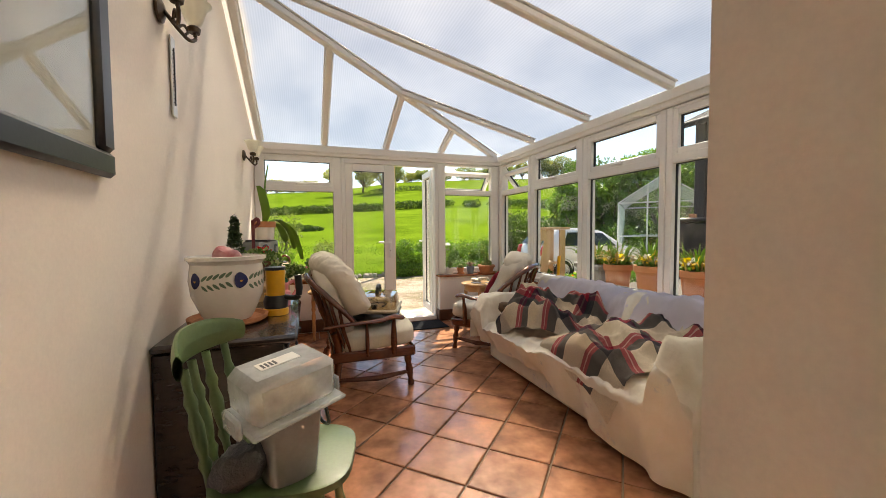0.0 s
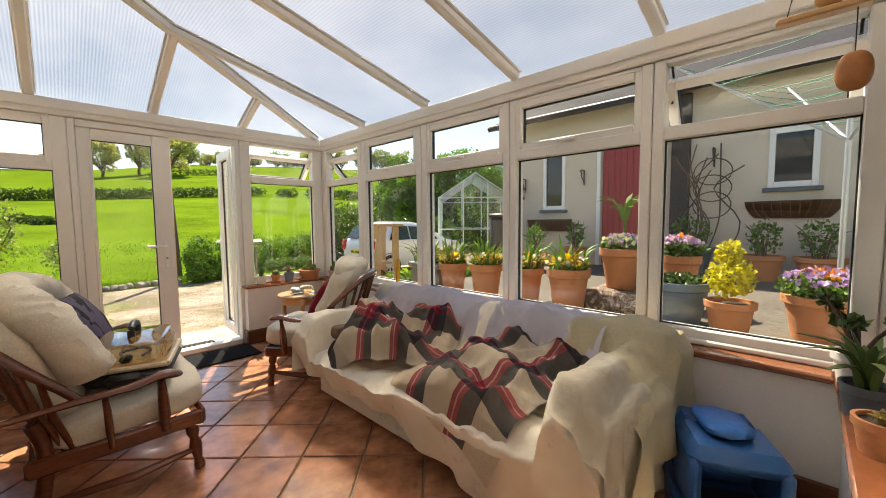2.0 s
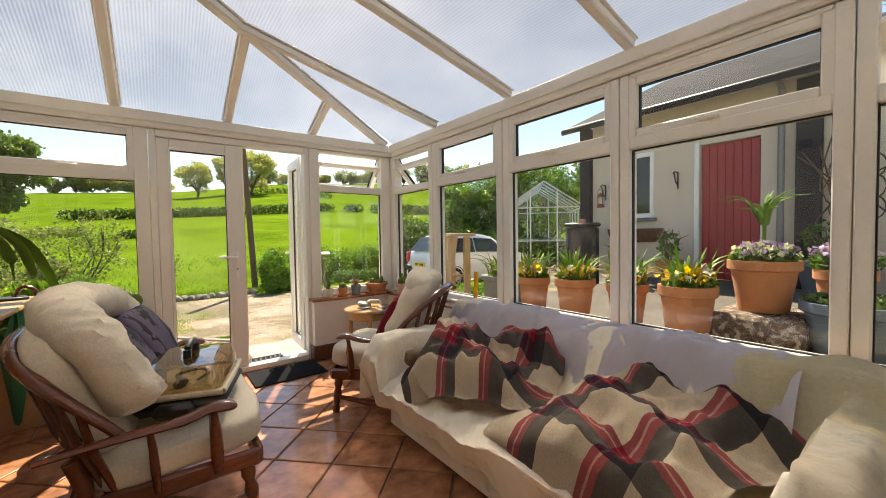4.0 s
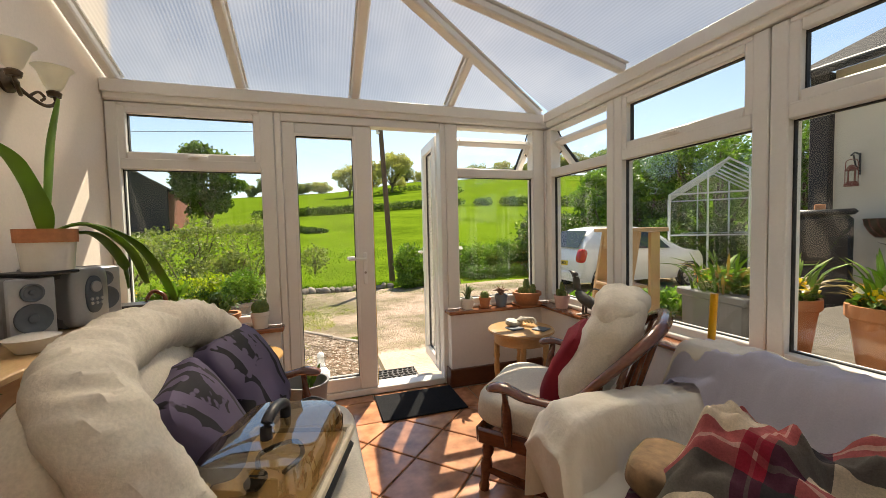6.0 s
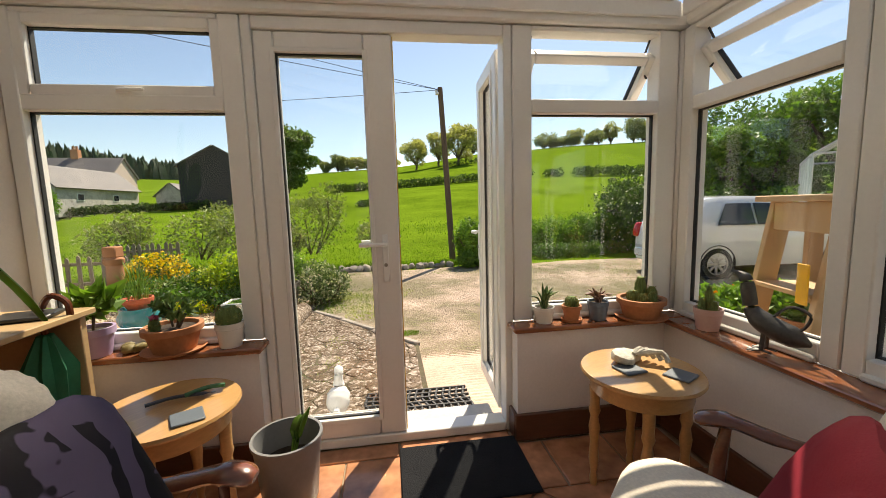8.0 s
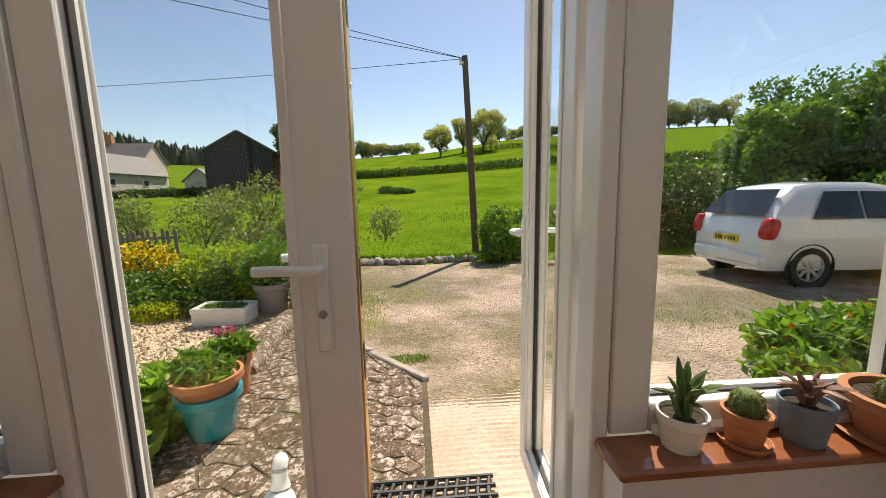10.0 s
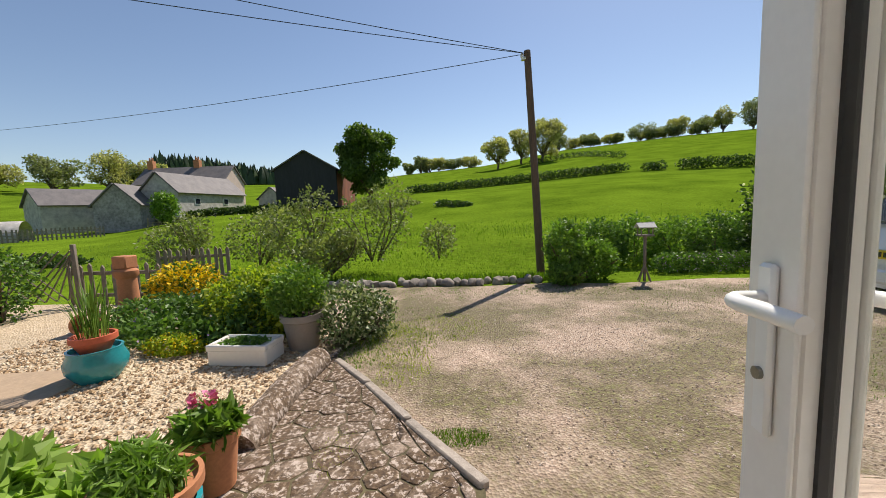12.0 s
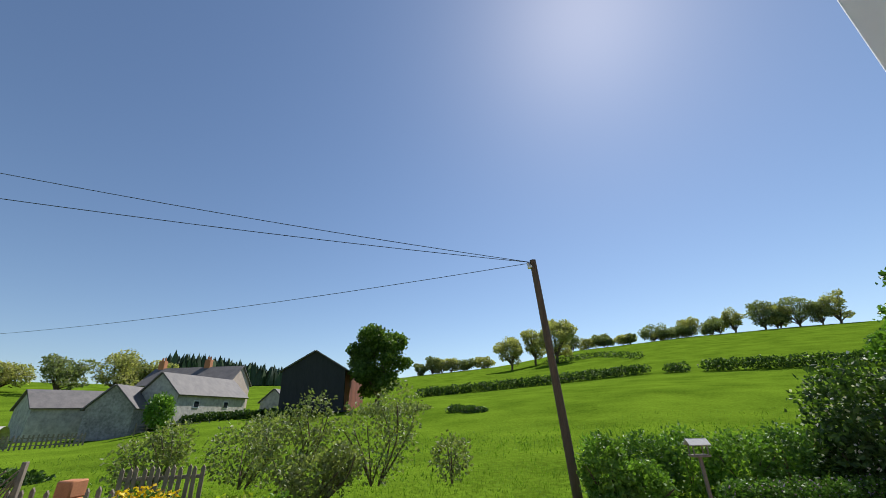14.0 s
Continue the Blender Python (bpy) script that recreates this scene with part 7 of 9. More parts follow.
def blades(name, patches, n, h, material, label, seed=1, w=0.25):
    """Grass blades over patches of ground (x, y, radius x, radius y)."""
    rng = np.random.default_rng(seed)
    v, f = [], []
    for k in range(n):
        px, py, rx, ry = patches[rng.integers(len(patches))]
        a, r = rng.uniform(0, 6.28), rng.uniform(0, 1) ** 0.5
        x, y = px + rx * r * math.cos(a), py + ry * r * math.sin(a)
        hh = h * rng.uniform(0.5, 1.4)
        t = rng.uniform(0, 6.28)
        dx, dy = math.cos(t) * hh * w / 2, math.sin(t) * hh * w / 2
        lx, ly = rng.normal(0, 0.35, 2) * hh
        z = ground(x, y)
        b = len(v)
        v += [(x - dx, y - dy, z), (x + dx, y + dy, z), (x + lx, y + ly, z + hh)]
        f.append((b, b + 1, b + 2))
    return stuff_mesh(name, v, f, material, label, "grass")


L_grass = leaf_mat("grass_blade", (0.10, 0.18, 0.010), (0.13, 0.22, 0.015), 0.45)
blades("grass", [(0.9 + k * 1.7, 14.5 + 0.6 * (k % 3), 2.2, 2.2) for k in range(-5, 9)], 16000, 0.05, L_grass, "tufts of meadow grass behind the wall", 3)
blades("grass", [(k * 4.0, 22 + 3 * (k % 2), 5, 6) for k in range(-5, 6)], 12000, 0.08, L_grass, "tufts of meadow grass further up", 4, 0.4)
blades("grass", [(1.0, 8.9, 0.5, 0.6), (0.75, 8.6, 0.25, 0.4), (1.2, 11.4, 1.2, 0.5), (3.6, 11.4, 1.2, 0.4), (6.5, 11.5, 2.0, 0.5), (6.5, 9.0, 1.2, 1.0), (5.0, 8.0, 0.8, 0.5), (1.1, 9.6, 0.7, 0.9), (2.2, 11.6, 1.6, 0.4), (5.5, 10.5, 1.6, 0.7), (7.0, 10.8, 1.5, 0.9), (1.45, 5.6, 0.2, 0.12), (0.9, 6.2, 0.12, 0.3), (1.75, 7.2, 0.2, 0.1)], 16000, 0.030, L_grass, "short grass and weeds in the drive", 6)

blades("grass", [(1.0, 8.95, 0.5, 0.6), (1.25, 8.3, 0.25, 0.45), (1.5, 9.5, 0.5, 0.6), (0.78, 9.4, 0.3, 0.4), (1.05, 7.05, 0.10, 0.25), (1.12, 6.3, 0.12, 0.3)], 7000, 0.030, L_lime, "yellow green moss and weeds beside the ramp", 8)

# door step
bm = bmesh.new()
box(bm, (1.10, 5.06, -0.2), (2.25, 5.32, -0.03), 0.01)
setting("pavement_step", bm, mat("grey_step_stone", (0.42, 0.42, 0.42), 0.85, 30, 3, 0.12, 0.3), "pale grey stone door step", "step", True)
mt = thing("rubber_mat", "black pierced rubber mat on the concrete outside the door", "mat")
bm = bmesh.new()
for k in range(15):
    x = 1.46 + 0.05 * k
    tube(bm, bent([(x, 5.40, -0.125), (x + 0.02, 5.5, -0.125), (x - 0.02, 5.62, -0.125), (x, 5.74, -0.125)], 4), 0.011, 6)
for y in (5.39, 5.45, 5.51, 5.57, 5.63, 5.69, 5.75):
    tube(bm, [(1.44, y, -0.122), (2.18, y, -0.122)], 0.011, 6)
part("lattice", bm, M_seal, mt)


ob = thing("garden_ornament", "white painted bird ornament standing outside the door", "ornament", pose(1.28, 5.45, -0.125))
bm = bmesh.new()
tube(bm, bent([(0, -0.09, 0.10), (0, 0.0, 0.12), (0, 0.07, 0.19), (0, 0.085, 0.27), (0, 0.11, 0.30), (0, 0.15, 0.29)], 5), [0.02] * 3 + [0.055, 0.07] + [0.075] * 4 + [0.06, 0.05, 0.04, 0.035] + [0.03] * 8 + [0.024, 0.018, 0.012, 0.007, 0.004], 14)
lathe(bm, [(0, 0), (0.06, 0), (0.055, 0.03), (0.03, 0.07), (0, 0.08)], 16)
part("body", bm, M_white, ob)


# ---- plants and pots of the garden ----
def pot(name, label, x, y, z, r, h, material, lip=True, top=None, m=None, group=""):
    ob = thing(name, label, "plant pot", m or pose(x, y, z), group)
    rb = r * 0.72
    prof = [(0, 0), (rb, 0), (rb + (r - rb) * 0.8, h * 0.8)]
    prof += [(r * 1.0, h * 0.80), (r * 1.06, h * 0.83), (r * 1.06, h), (r * 0.94, h), (r * 0.9, h * 0.86), (0, h * 0.86)] if lip else [(r, h), (r * 0.92, h), (r * 0.88, h * 0.88), (0, h * 0.88)]
    bm = bmesh.new()
    lathe(bm, prof, 24)
    part("pot", bm, material, ob)
    bm = bmesh.new()
    lathe(bm, [(0, h * 0.90), (r * 0.5, h * 0.905), (r * 0.92, h * 0.89)], 18)
    part("soil", bm, M_soil, ob)
    return ob


def bush(name, label, cat, spots, n, size, material, seed=1, flowers=None, stems=True, long=1.6):
    x, y, z = spots[0][:3]
    zb = min(s[2] - s[5] for s in spots)
    ob = thing(name, label, cat, Matrix.Translation((x, y, zb)))
    inv = [(a - x, b - y, c - zb, d, e, g) for a, b, c, d, e, g in spots]
    leaves("foliage", inv, n, size, material, ob, seed=seed, long=long)
    if stems:
        bm = bmesh.new()
        rng = random.Random(seed)
        for s in inv:
            for k in range(4):
                d = Vector((rng.uniform(-1, 1) * s[3], rng.uniform(-1, 1) * s[4], s[5] * rng.uniform(0.2, 0.8))) * 0.8
                tube(bm, bent([(s[0] * 0.3, s[1] * 0.3, 0), (s[0] + d.x * 0.4, s[1] + d.y * 0.4, s[2] * 0.6), (s[0] + d.x, s[1] + d.y, s[2] + d.z * 0.6)], 3), [0.02] * 3 + [0.013] * 3 + [0.006], 5)
        part("stems", bm, M_bark, ob)
    if flowers:
        leaves("flowers", inv, flowers[0], flowers[1], flowers[2], ob, seed=seed + 50, long=1.0)
    return ob


def gz(x, y, r):
    return ground(x, y) + 0.05 + r


# The flowers argument here only adds darker green leaves; this shrub has no blossom.
bush("shrub", "large lime green dome shaped shrub in the garden", "shrub", [(-0.62, 9.35, 0.10, 0.72, 0.6, 0.52), (-0.30, 9.2, 0.22, 0.46, 0.42, 0.42), (-0.95, 9.5, 0.08, 0.55, 0.5, 0.44)], 10000, 0.036, L_lime, 2, (3000, 0.034, L_mid))
bush("shrub", "small clipped dark box shrub", "shrub", [(-0.55, 8.95, 0.15, 0.24, 0.2, 0.33)], 1500, 0.025, L_mid, 3)
bush("shrub", "variegated cream and green shrub beside the ramp", "shrub", [(0.50, 8.95, 0.12, 0.34, 0.4, 0.38), (0.72, 9.15, 0.05, 0.3, 0.3, 0.3)], 3200, 0.03, L_varieg, 4)
bush("ground_cover", "leafy green ground cover with small blue flowers", "plants", [(-1.5, 9.0, -0.02, 0.75, 0.5, 0.2), (-2.1, 9.5, 0.0, 0.7, 0.6, 0.26), (-0.8, 8.85, -0.02, 0.5, 0.35, 0.2), (-1.3, 9.5, 0.05, 0.7, 0.5, 0.28)], 6000, 0.04, L_mid, 5, (160, 0.03, P_violet), False)
bush("yellow_flowers", "mound of bright yellow flowering shrub", "flowers", [(-2.6, 10.6, 0.2, 0.55, 0.4, 0.35), (-3.1, 10.8, 0.1, 0.35, 0.3, 0.28)], 1800, 0.035, L_mid, 6, (3200, 0.05, P_yellow), False)
bush("yellow_flowers", "low yellow flowers along the gravel edge", "flowers", [(-1.15, 8.55, -0.06, 0.35, 0.16, 0.12)], 900, 0.025, L_lime, 7, (250, 0.025, P_yellow), False)
bush("shrub", "dark leafy shrub climbing on the trellis", "shrub", [(-4.9, 9.9, 0.35, 0.5, 0.5, 0.6), (-5.4, 9.4, 0.1, 0.7, 0.7, 0.4), (-4.2, 8.6, -0.02, 0.6, 0.5, 0.25)], 5000, 0.04, L_mid, 8)
for k, (x, y, a, b, h) in enumerate([(-2.2, 13.6, 0.9, 0.8, 1.3), (-0.6, 14.2, 1.0, 0.8, 1.4), (-3.6, 14.4, 0.9, 0.8, 1.1), (-5.2, 13.6, 0.8, 0.6, 1.0), (-1.3, 12.9, 0.7, 0.5, 0.7)]):
    bush("sapling_thicket", "sparse olive green thicket of saplings by the field", "shrub", [(x, y, h * 0.75 - 0.2, a, b, h * 0.62), (x + 0.5, y, h * 1.1 - 0.2, a * 0.6, b * 0.6, h * 0.5)], 2000, 0.05, L_olive, 20 + k)
bush("sapling", "small thin sapling behind the stone edging", "sapling", [(1.15, 13.3, 0.55, 0.42, 0.4, 0.42)], 700, 0.045, L_olive, 30)
bush("shrub", "bright green bush at the foot of the pole", "shrub", [(3.62, 12.3, 0.38, 0.42, 0.42, 0.60), (4.15, 12.45, 0.12, 0.5, 0.4, 0.42), (3.55, 12.0, -0.05, 0.35, 0.3, 0.22)], 6500, 0.045, L_bright, 31)
for k in range(6):
    bush("hedge", "leafy garden hedge behind the bird table", "hedge", [(4.9 + 0.85 * k, 14.2 + 0.18 * math.sin(k * 2), 0.25, 0.65, 0.55, 0.62 + 0.06 * (k % 2))], 2600, 0.05, L_bright if k % 3 else L_mid, 40 + k)
bush("blue_flowers", "row of pale blue flowers under the hedge", "flowers", [(5.9 + 0.5 * k, 13.1, -0.08, 0.35, 0.28, 0.24) for k in range(6)], 5000, 0.035, L_mid, 50, (500, 0.03, P_violet), False)
bush("rhododendron", "dark rhododendron with white blossom", "shrub", [(9.0, 13.9, 0.9, 1.1, 1.0, 1.2), (10.0, 14.4, 0.8, 1.0, 1.0, 1.1), (8.4, 13.6, 0.3, 0.7, 0.7, 0.6)], 8000, 0.07, L_dark, 51, (700, 0.06, P_white))

ob = pot("plant_pot", "teal glazed bowl holding a terracotta pot of grasses", -1.38, 7.98, 0, 0.27, 0.33, M_teal, m=pose(-1.38, 7.98, ground(-1.38, 7.98) + 0.058) @ Matrix.Diagonal((0.76, 0.76, 0.95, 1)))
for o in list(ob.children):
    bpy.data.objects.remove(o)
bm = bmesh.new()
lathe(bm, [(0, 0), (0.19, 0), (0.27, 0.1), (0.285, 0.18), (0.25, 0.26), (0.255, 0.29), (0.23, 0.29), (0.22, 0.25), (0, 0.25)], 40)
for v in bm.verts:
    r = math.hypot(v.co.x, v.co.y)
    if r > 0.2 and 0.05 < v.co.z < 0.25:
        k = 1 + 0.03 * math.cos(20 * math.atan2(v.co.y, v.co.x))
        v.co.x *= k
        v.co.y *= k
part("bowl", bm, M_teal, ob, "teal ribbed ceramic bowl")
bm = bmesh.new()
lathe(bm, [(0.13, 0.25), (0.2, 0.36), (0.215, 0.36), (0.215, 0.41), (0.19, 0.41), (0.18, 0.38), (0, 0.38)], 28)
part("inner_pot", bm, mat("red_terracotta", (0.5, 0.11, 0.05), 0.7, 40, 5, 0.12, 0.2), ob)
spikes("grass", ob, 60, 0.55, L_bright, 0.14, 0.37, 0.008, 0.5, 4)

ob = thing("stone_trough", "white glazed stone trough planted with low alpines", "trough", pose(-0.27, 8.36, ground(-0.27, 8.4) + 0.058, 0, 0, -2))
bm = bmesh.new()
box(bm, (-0.285, -0.16, 0), (0.285, 0.16, 0.17), 0.015)
box(bm, (-0.29, -0.165, 0.14), (0.29, -0.135, 0.2), 0.01)
box(bm, (-0.29, 0.135, 0.14), (0.29, 0.165, 0.2), 0.01)
box(bm, (-0.29, -0.135, 0.14), (-0.26, 0.135, 0.2), 0.01)
box(bm, (0.26, -0.135, 0.14), (0.29, 0.135, 0.2), 0.01)
part("basin", bm, M_ceramic, ob)
leaves("alpines", [(0, 0, 0.19, 0.24, 0.12, 0.03)], 700, 0.02, L_mid, ob, seed=8)
ob = pot("plant_pot", "putty coloured pot with a leafy green shrub", 0.12, 8.72, ground(0.1, 8.7) + 0.058, 0.2, 0.36, M_putty)
leaves("foliage", [(0, 0, 0.62, 0.28, 0.28, 0.28), (-0.12, 0, 0.5, 0.25, 0.25, 0.2)], 2600, 0.028, L_bright, ob, seed=9)
ob = thing("chimney_pot", "terracotta chimney pot standing in the garden", "chimney pot", pose(-2.75, 9.75, ground(-2.75, 9.75) + 0.05))
bm = bmesh.new()
lathe(bm, [(0, 0), (0.16, 0), (0.165, 0.05), (0.12, 0.3), (0.11, 0.62), (0.14, 0.66), (0.14, 0.72), (0.11, 0.75), (0.09, 0.75), (0.09, 0.3), (0, 0.3)], 24)
part("flue", bm, M_terra, ob)
bm = bmesh.new()
box(bm, (-0.1, -0.1, 0.75), (0.1, 0.1, 0.92), 0.015)
part("cap", bm, M_terra, ob)
bm = bmesh.new()
lathe(bm, [(0.1, 0), (0.13, 0), (0.15, 0.3), (0.12, 0.3), (0.1, 0)], 20, pose(-0.28, -0.25, 0.13, 90, 0, 30))
part("bend", bm, M_terra, ob)
# big pots by the door
x, y = 0.55, 6.74
ob = pot("plant_pot", "terracotta pot with leafy green plants and pink flowers by the path", x, y, ramp_z(x, y) + 0.012, 0.125, 0.30, M_terra)
leaves("foliage", [(0, 0, 0.33, 0.15, 0.15, 0.11)], 420, 0.035, L_bright, ob, seed=11, long=3.2)
leaves("flowers", [(-0.05, 0.03, 0.44, 0.09, 0.09, 0.03)], 60, 0.03, P_pink, ob, seed=11, long=1.0)
x, y = 0.63, 6.28
ob = pot("plant_pot", "teal glazed pot holding a wide terracotta bowl of spiky plants", x, y, ramp_z(x, y) + 0.012, 0.165, 0.26, M_teal)
bm = bmesh.new()
lathe(bm, [(0, 0.215), (0.13, 0.23), (0.18, 0.32), (0.188, 0.32), (0.188, 0.36), (0.17, 0.36), (0.165, 0.33), (0, 0.33)], 28)
part("bowl", bm, M_terra, ob, "wide terracotta bowl")
leaves("foliage", [(0, 0, 0.37, 0.15, 0.15, 0.07), (-0.1, 0.05, 0.39, 0.12, 0.12, 0.09)], 620, 0.018, L_bright, ob, seed=14, long=6.0)
bush("peonies", "bed of broad leaved peonies with red buds", "flowers", [(0.28, 6.38, -0.02, 0.26, 0.3, 0.22), (-0.35, 6.35, 0.0, 0.38, 0.38, 0.22), (-0.85, 6.2, 0.0, 0.45, 0.5, 0.24), (0.1, 5.85, 0.0, 0.42, 0.3, 0.24)], 5200, 0.075, leaf_mat("peony_leaf", (0.20, 0.31, 0.05), (0.28, 0.40, 0.09), 0.45), 15, (40, 0.07, P_red), False, 2.2)

# ---- stones, fences, pole, bird table ----
ob = thing("stone_edging", "row of rough stones along the field edge", "stones", pose(1.3, 12.2, ground(1.3, 12.2)))
rng2 = random.Random(12)
for k in range(30):
    bm = bmesh.new()
    bmesh.ops.create_icosphere(bm, subdivisions=2, radius=1.0)
    sd = rng2.uniform(0, 50)
    for v in bm.verts:
        v.co *= 1 + 0.28 * noise.noise(v.co * 1.4 + Vector((sd, 0, 0)))
    o = part("stone", bm, M_stone, ob)
    x = -1.4 + k * 0.155 + rng2.uniform(-0.04, 0.04)
    o.matrix_world = Matrix.LocRotScale((x, 12.25 + rng2.uniform(-0.12, 0.12), ground(x, 12.2) + 0.05), Euler((rng2.uniform(0, 3), 0, rng2.uniform(0, 3))), (rng2.uniform(0.08, 0.16), rng2.uniform(0.07, 0.11), rng2.uniform(0.06, 0.12)))
blades("grass", [(-1 + 0.5 * k, 12.6, 0.4, 0.25) for k in range(9)], 2600, 0.14, L_grass, "long grass along the stone edging", 9)

ob = thing("telegraph_pole", "weathered wooden telegraph pole leaning slightly, with wires", "pole", pose(3.32, 13.13, ground(3.32, 13.13)))
bm = bmesh.new()
tube(bm, [(0, 0, -0.1), (-0.115, 0, 2.3), (-0.23, 0, 4.56)], [0.085, 0.075, 0.065], 16)
part("pole", bm, M_pole, ob)
bm = bmesh.new()
box(bm, (-0.35, -0.05, 4.38), (-0.2, 0.05, 4.44), 0.01)
lathe(bm, [(0, 0), (0.03, 0), (0.035, 0.05), (0.02, 0.08), (0, 0.08)], 12, pose(-0.33, 0, 4.44))
part("insulator", bm, M_ceramic, ob)
T = Vector((3.09, 13.10, 4.22))
for k, (az, el, dist, sag) in enumerate([(-53.3, 22.6, 9, 0.10), (-48.8, 25.4, 9, 0.10), (-54.1, 9.6, 22, 0.35)]):
    e = Vector((1.84 + dist * math.sin(radians(az)), 5.14 + dist * math.cos(radians(az)), 1.23 + dist * math.tan(radians(el))))
    e = T + (e - T) * 1.5
    bm = bmesh.new()
    tube(bm, [T + (e - T) * (i / 24) - Vector((0, 0, sag * 4 * (i / 24) * (1 - i / 24))) - Vector((0, 0, 0.0)) for i in range(25)], 0.007, 5)
    o = part("cable", bm, M_black, ob)
    o.matrix_parent_inverse = ob.matrix_world.inverted()

ob = thing("bird_table", "wooden bird table with a pale pitched roof", "bird table", pose(5.0, 12.15, ground(5.0, 12.15) + 0.01) @ Matrix.Diagonal((0.62, 0.62, 0.92, 1)))
bm = bmesh.new()
box(bm, (-0.035, -0.035, 0), (0.035, 0.035, 0.92), 0.006)
part("post", bm, M_fence, ob)
for k in range(4):
    a = k * math.pi / 2 + 0.5
    bm = bmesh.new()
    tube(bm, [(0.22 * math.cos(a), 0.22 * math.sin(a), 0), (0, 0, 0.35)], 0.018, 6)
    part("foot", bm, M_fence, ob)
bm = bmesh.new()
box(bm, (-0.2, -0.16, 0.9), (0.2, 0.16, 0.93), 0.005)
part("tray", bm, M_fence, ob)
for sx in (-1, 1):
    for sy in (-1, 1):
        bm = bmesh.new()
        box(bm, (sx * 0.16 - 0.012, sy * 0.12 - 0.012, 0.93), (sx * 0.16 + 0.012, sy * 0.12 + 0.012, 1.08))
        part("upright", bm, M_fence, ob)
for s in (-1, 1):
    bm = bmesh.new()
    box(bm, (-0.25, -0.01, -0.008), (0.25, 0.2, 0.008), 0.003, pose(0, 0, 1.16, -26 * 1, 0, 0 if s > 0 else 180))
    part("roof_panel", bm, mat("pale_felt_roof", (0.55, 0.53, 0.5), 0.8), ob)


def fence(name, label, a, b, n, h, material, rails=2, w=0.07):
    a, b = Vector(a), Vector(b)
    ob = thing(name, label, "fence", Matrix.Translation((a.x, a.y, ground(a.x, a.y))))
    ang = math.degrees(math.atan2(b.y - a.y, b.x - a.x))
    L = (b - a).length
    bm = bmesh.new()
    box(bm, (-w / 2, -0.012, 0), (w / 2, 0.012, h - 0.05), 0.004)
    tip = [bm.verts.new((x, y, z)) for x, y, z in ((-w / 2, -0.012, h - 0.05), (w / 2, -0.012, h - 0.05), (w / 2, 0.012, h - 0.05), (-w / 2, 0.012, h - 0.05), (0, -0.012, h), (0, 0.012, h))]
    for q in ((0, 1, 4), (2, 3, 5), (1, 2, 5, 4), (3, 0, 4, 5)):
        bm.faces.new([tip[i] for i in q])
    first = part("pale", bm, material, ob)
    for k in range(n):
        o = first if k == 0 else new("pale", first.data)
        o.parent = ob
        p = a.lerp(b, k / (n - 1)) - a
        o.matrix_local = pose(p.x, p.y, 0.02 * math.sin(k * 3.7), 0, 1.5 * math.sin(k * 2.3), ang)
    for r in range(rails):
        bm = bmesh.new()
        z = h * (0.25 + 0.5 * r / max(1, rails - 1))
        box(bm, (0, 0.014, z), (L, 0.05, z + 0.06), 0.006, pose(0, 0, 0, 0, 0, ang))
        part("rail", bm, material, ob)
    return ob


fence("picket_fence", "weathered grey picket fence by the field", (-4.6, 12.4), (-3.3, 12.7), 12, 0.85, M_fence)
fence("garden_gate", "low weathered timber gate and fence", (-4.9, 10.9), (-3.3, 10.9), 9, 0.75, M_fence)
ob = thing("trellis", "diamond timber trellis panel", "trellis", pose(-5.2, 10.4, ground(-5.2, 10.4), 0, 0, 20))
for s in (-1, 1):
    for k in range(9):
        bm = bmesh.new()
        x = -0.6 + k * 0.15
        tube(bm, [(x, 0.01 * s, 0.2), (max(-0.75, min(0.75, x + s * 0.7)), 0.01 * s, 1.0)], 0.012, 4)
        part("slat", bm, M_fence, ob)
for x in (-0.75, 0.75):
    bm = bmesh.new()
    box(bm, (x - 0.03, -0.03, 0), (x + 0.03, 0.03, 1.1), 0.006)
    part("post", bm, M_fence, ob)


# ---- distance: trees, hedges, farm ----
def polar(az, r):
    x, y = 1.84 + r * math.sin(radians(az)), 5.14 + r * math.cos(radians(az))
    return x, y, ground(x, y)


def tree(name, label, az, r, h, w, material, n, size, seed, trunk=0.3, gap=0.0, bare=0.25):
    x, y, z = polar(az, r)
    rng = random.Random(seed)
    ob = thing(name, label, "tree", pose(x, y, z - 0.1))
    bm = bmesh.new()
    th = h * bare
    tr = h * 0.028
    tube(bm, bent([(0, 0, 0), (0.05 * h * rng.uniform(-0.3, 0.3), 0, th * 0.6), (0.02 * h, 0, th * 1.3)], 4), [tr * 1.3] + [tr] * 7 + [tr * 0.8], 9)
    spots = []
    for k in range(17):
        a = rng.uniform(0, 6.28)
        up = rng.uniform(0.12 if bare < 0.05 else 0.22, 0.90)
        rad = w * rng.uniform(0.25, 0.72) * math.sqrt(max(0.05, 1 - ((up - 0.55) / 0.55) ** 2))
        c = Vector((rad * math.cos(a), rad * math.sin(a), h * up * 0.94))
        tube(bm, bent([(0, 0, th), tuple(c * 0.5 + Vector((0, 0, th * 0.6))), tuple(c)], 3), [tr * 0.6, tr * 0.5, tr * 0.45, tr * 0.35, tr * 0.3, tr * 0.2, tr * 0.08], 5)
        s = w * rng.uniform(0.17, 0.34)
        spots.append((c.x, c.y, min(c.z, h - s * 0.7), s, s, s * 0.75))
    part("trunk", bm, M_bark, ob)
    spots.append((0, 0, h * 0.56, w * 0.58, w * 0.58, h * 0.34))
    leaves("crown", spots, n, size, material, ob, seed=seed)
    return ob


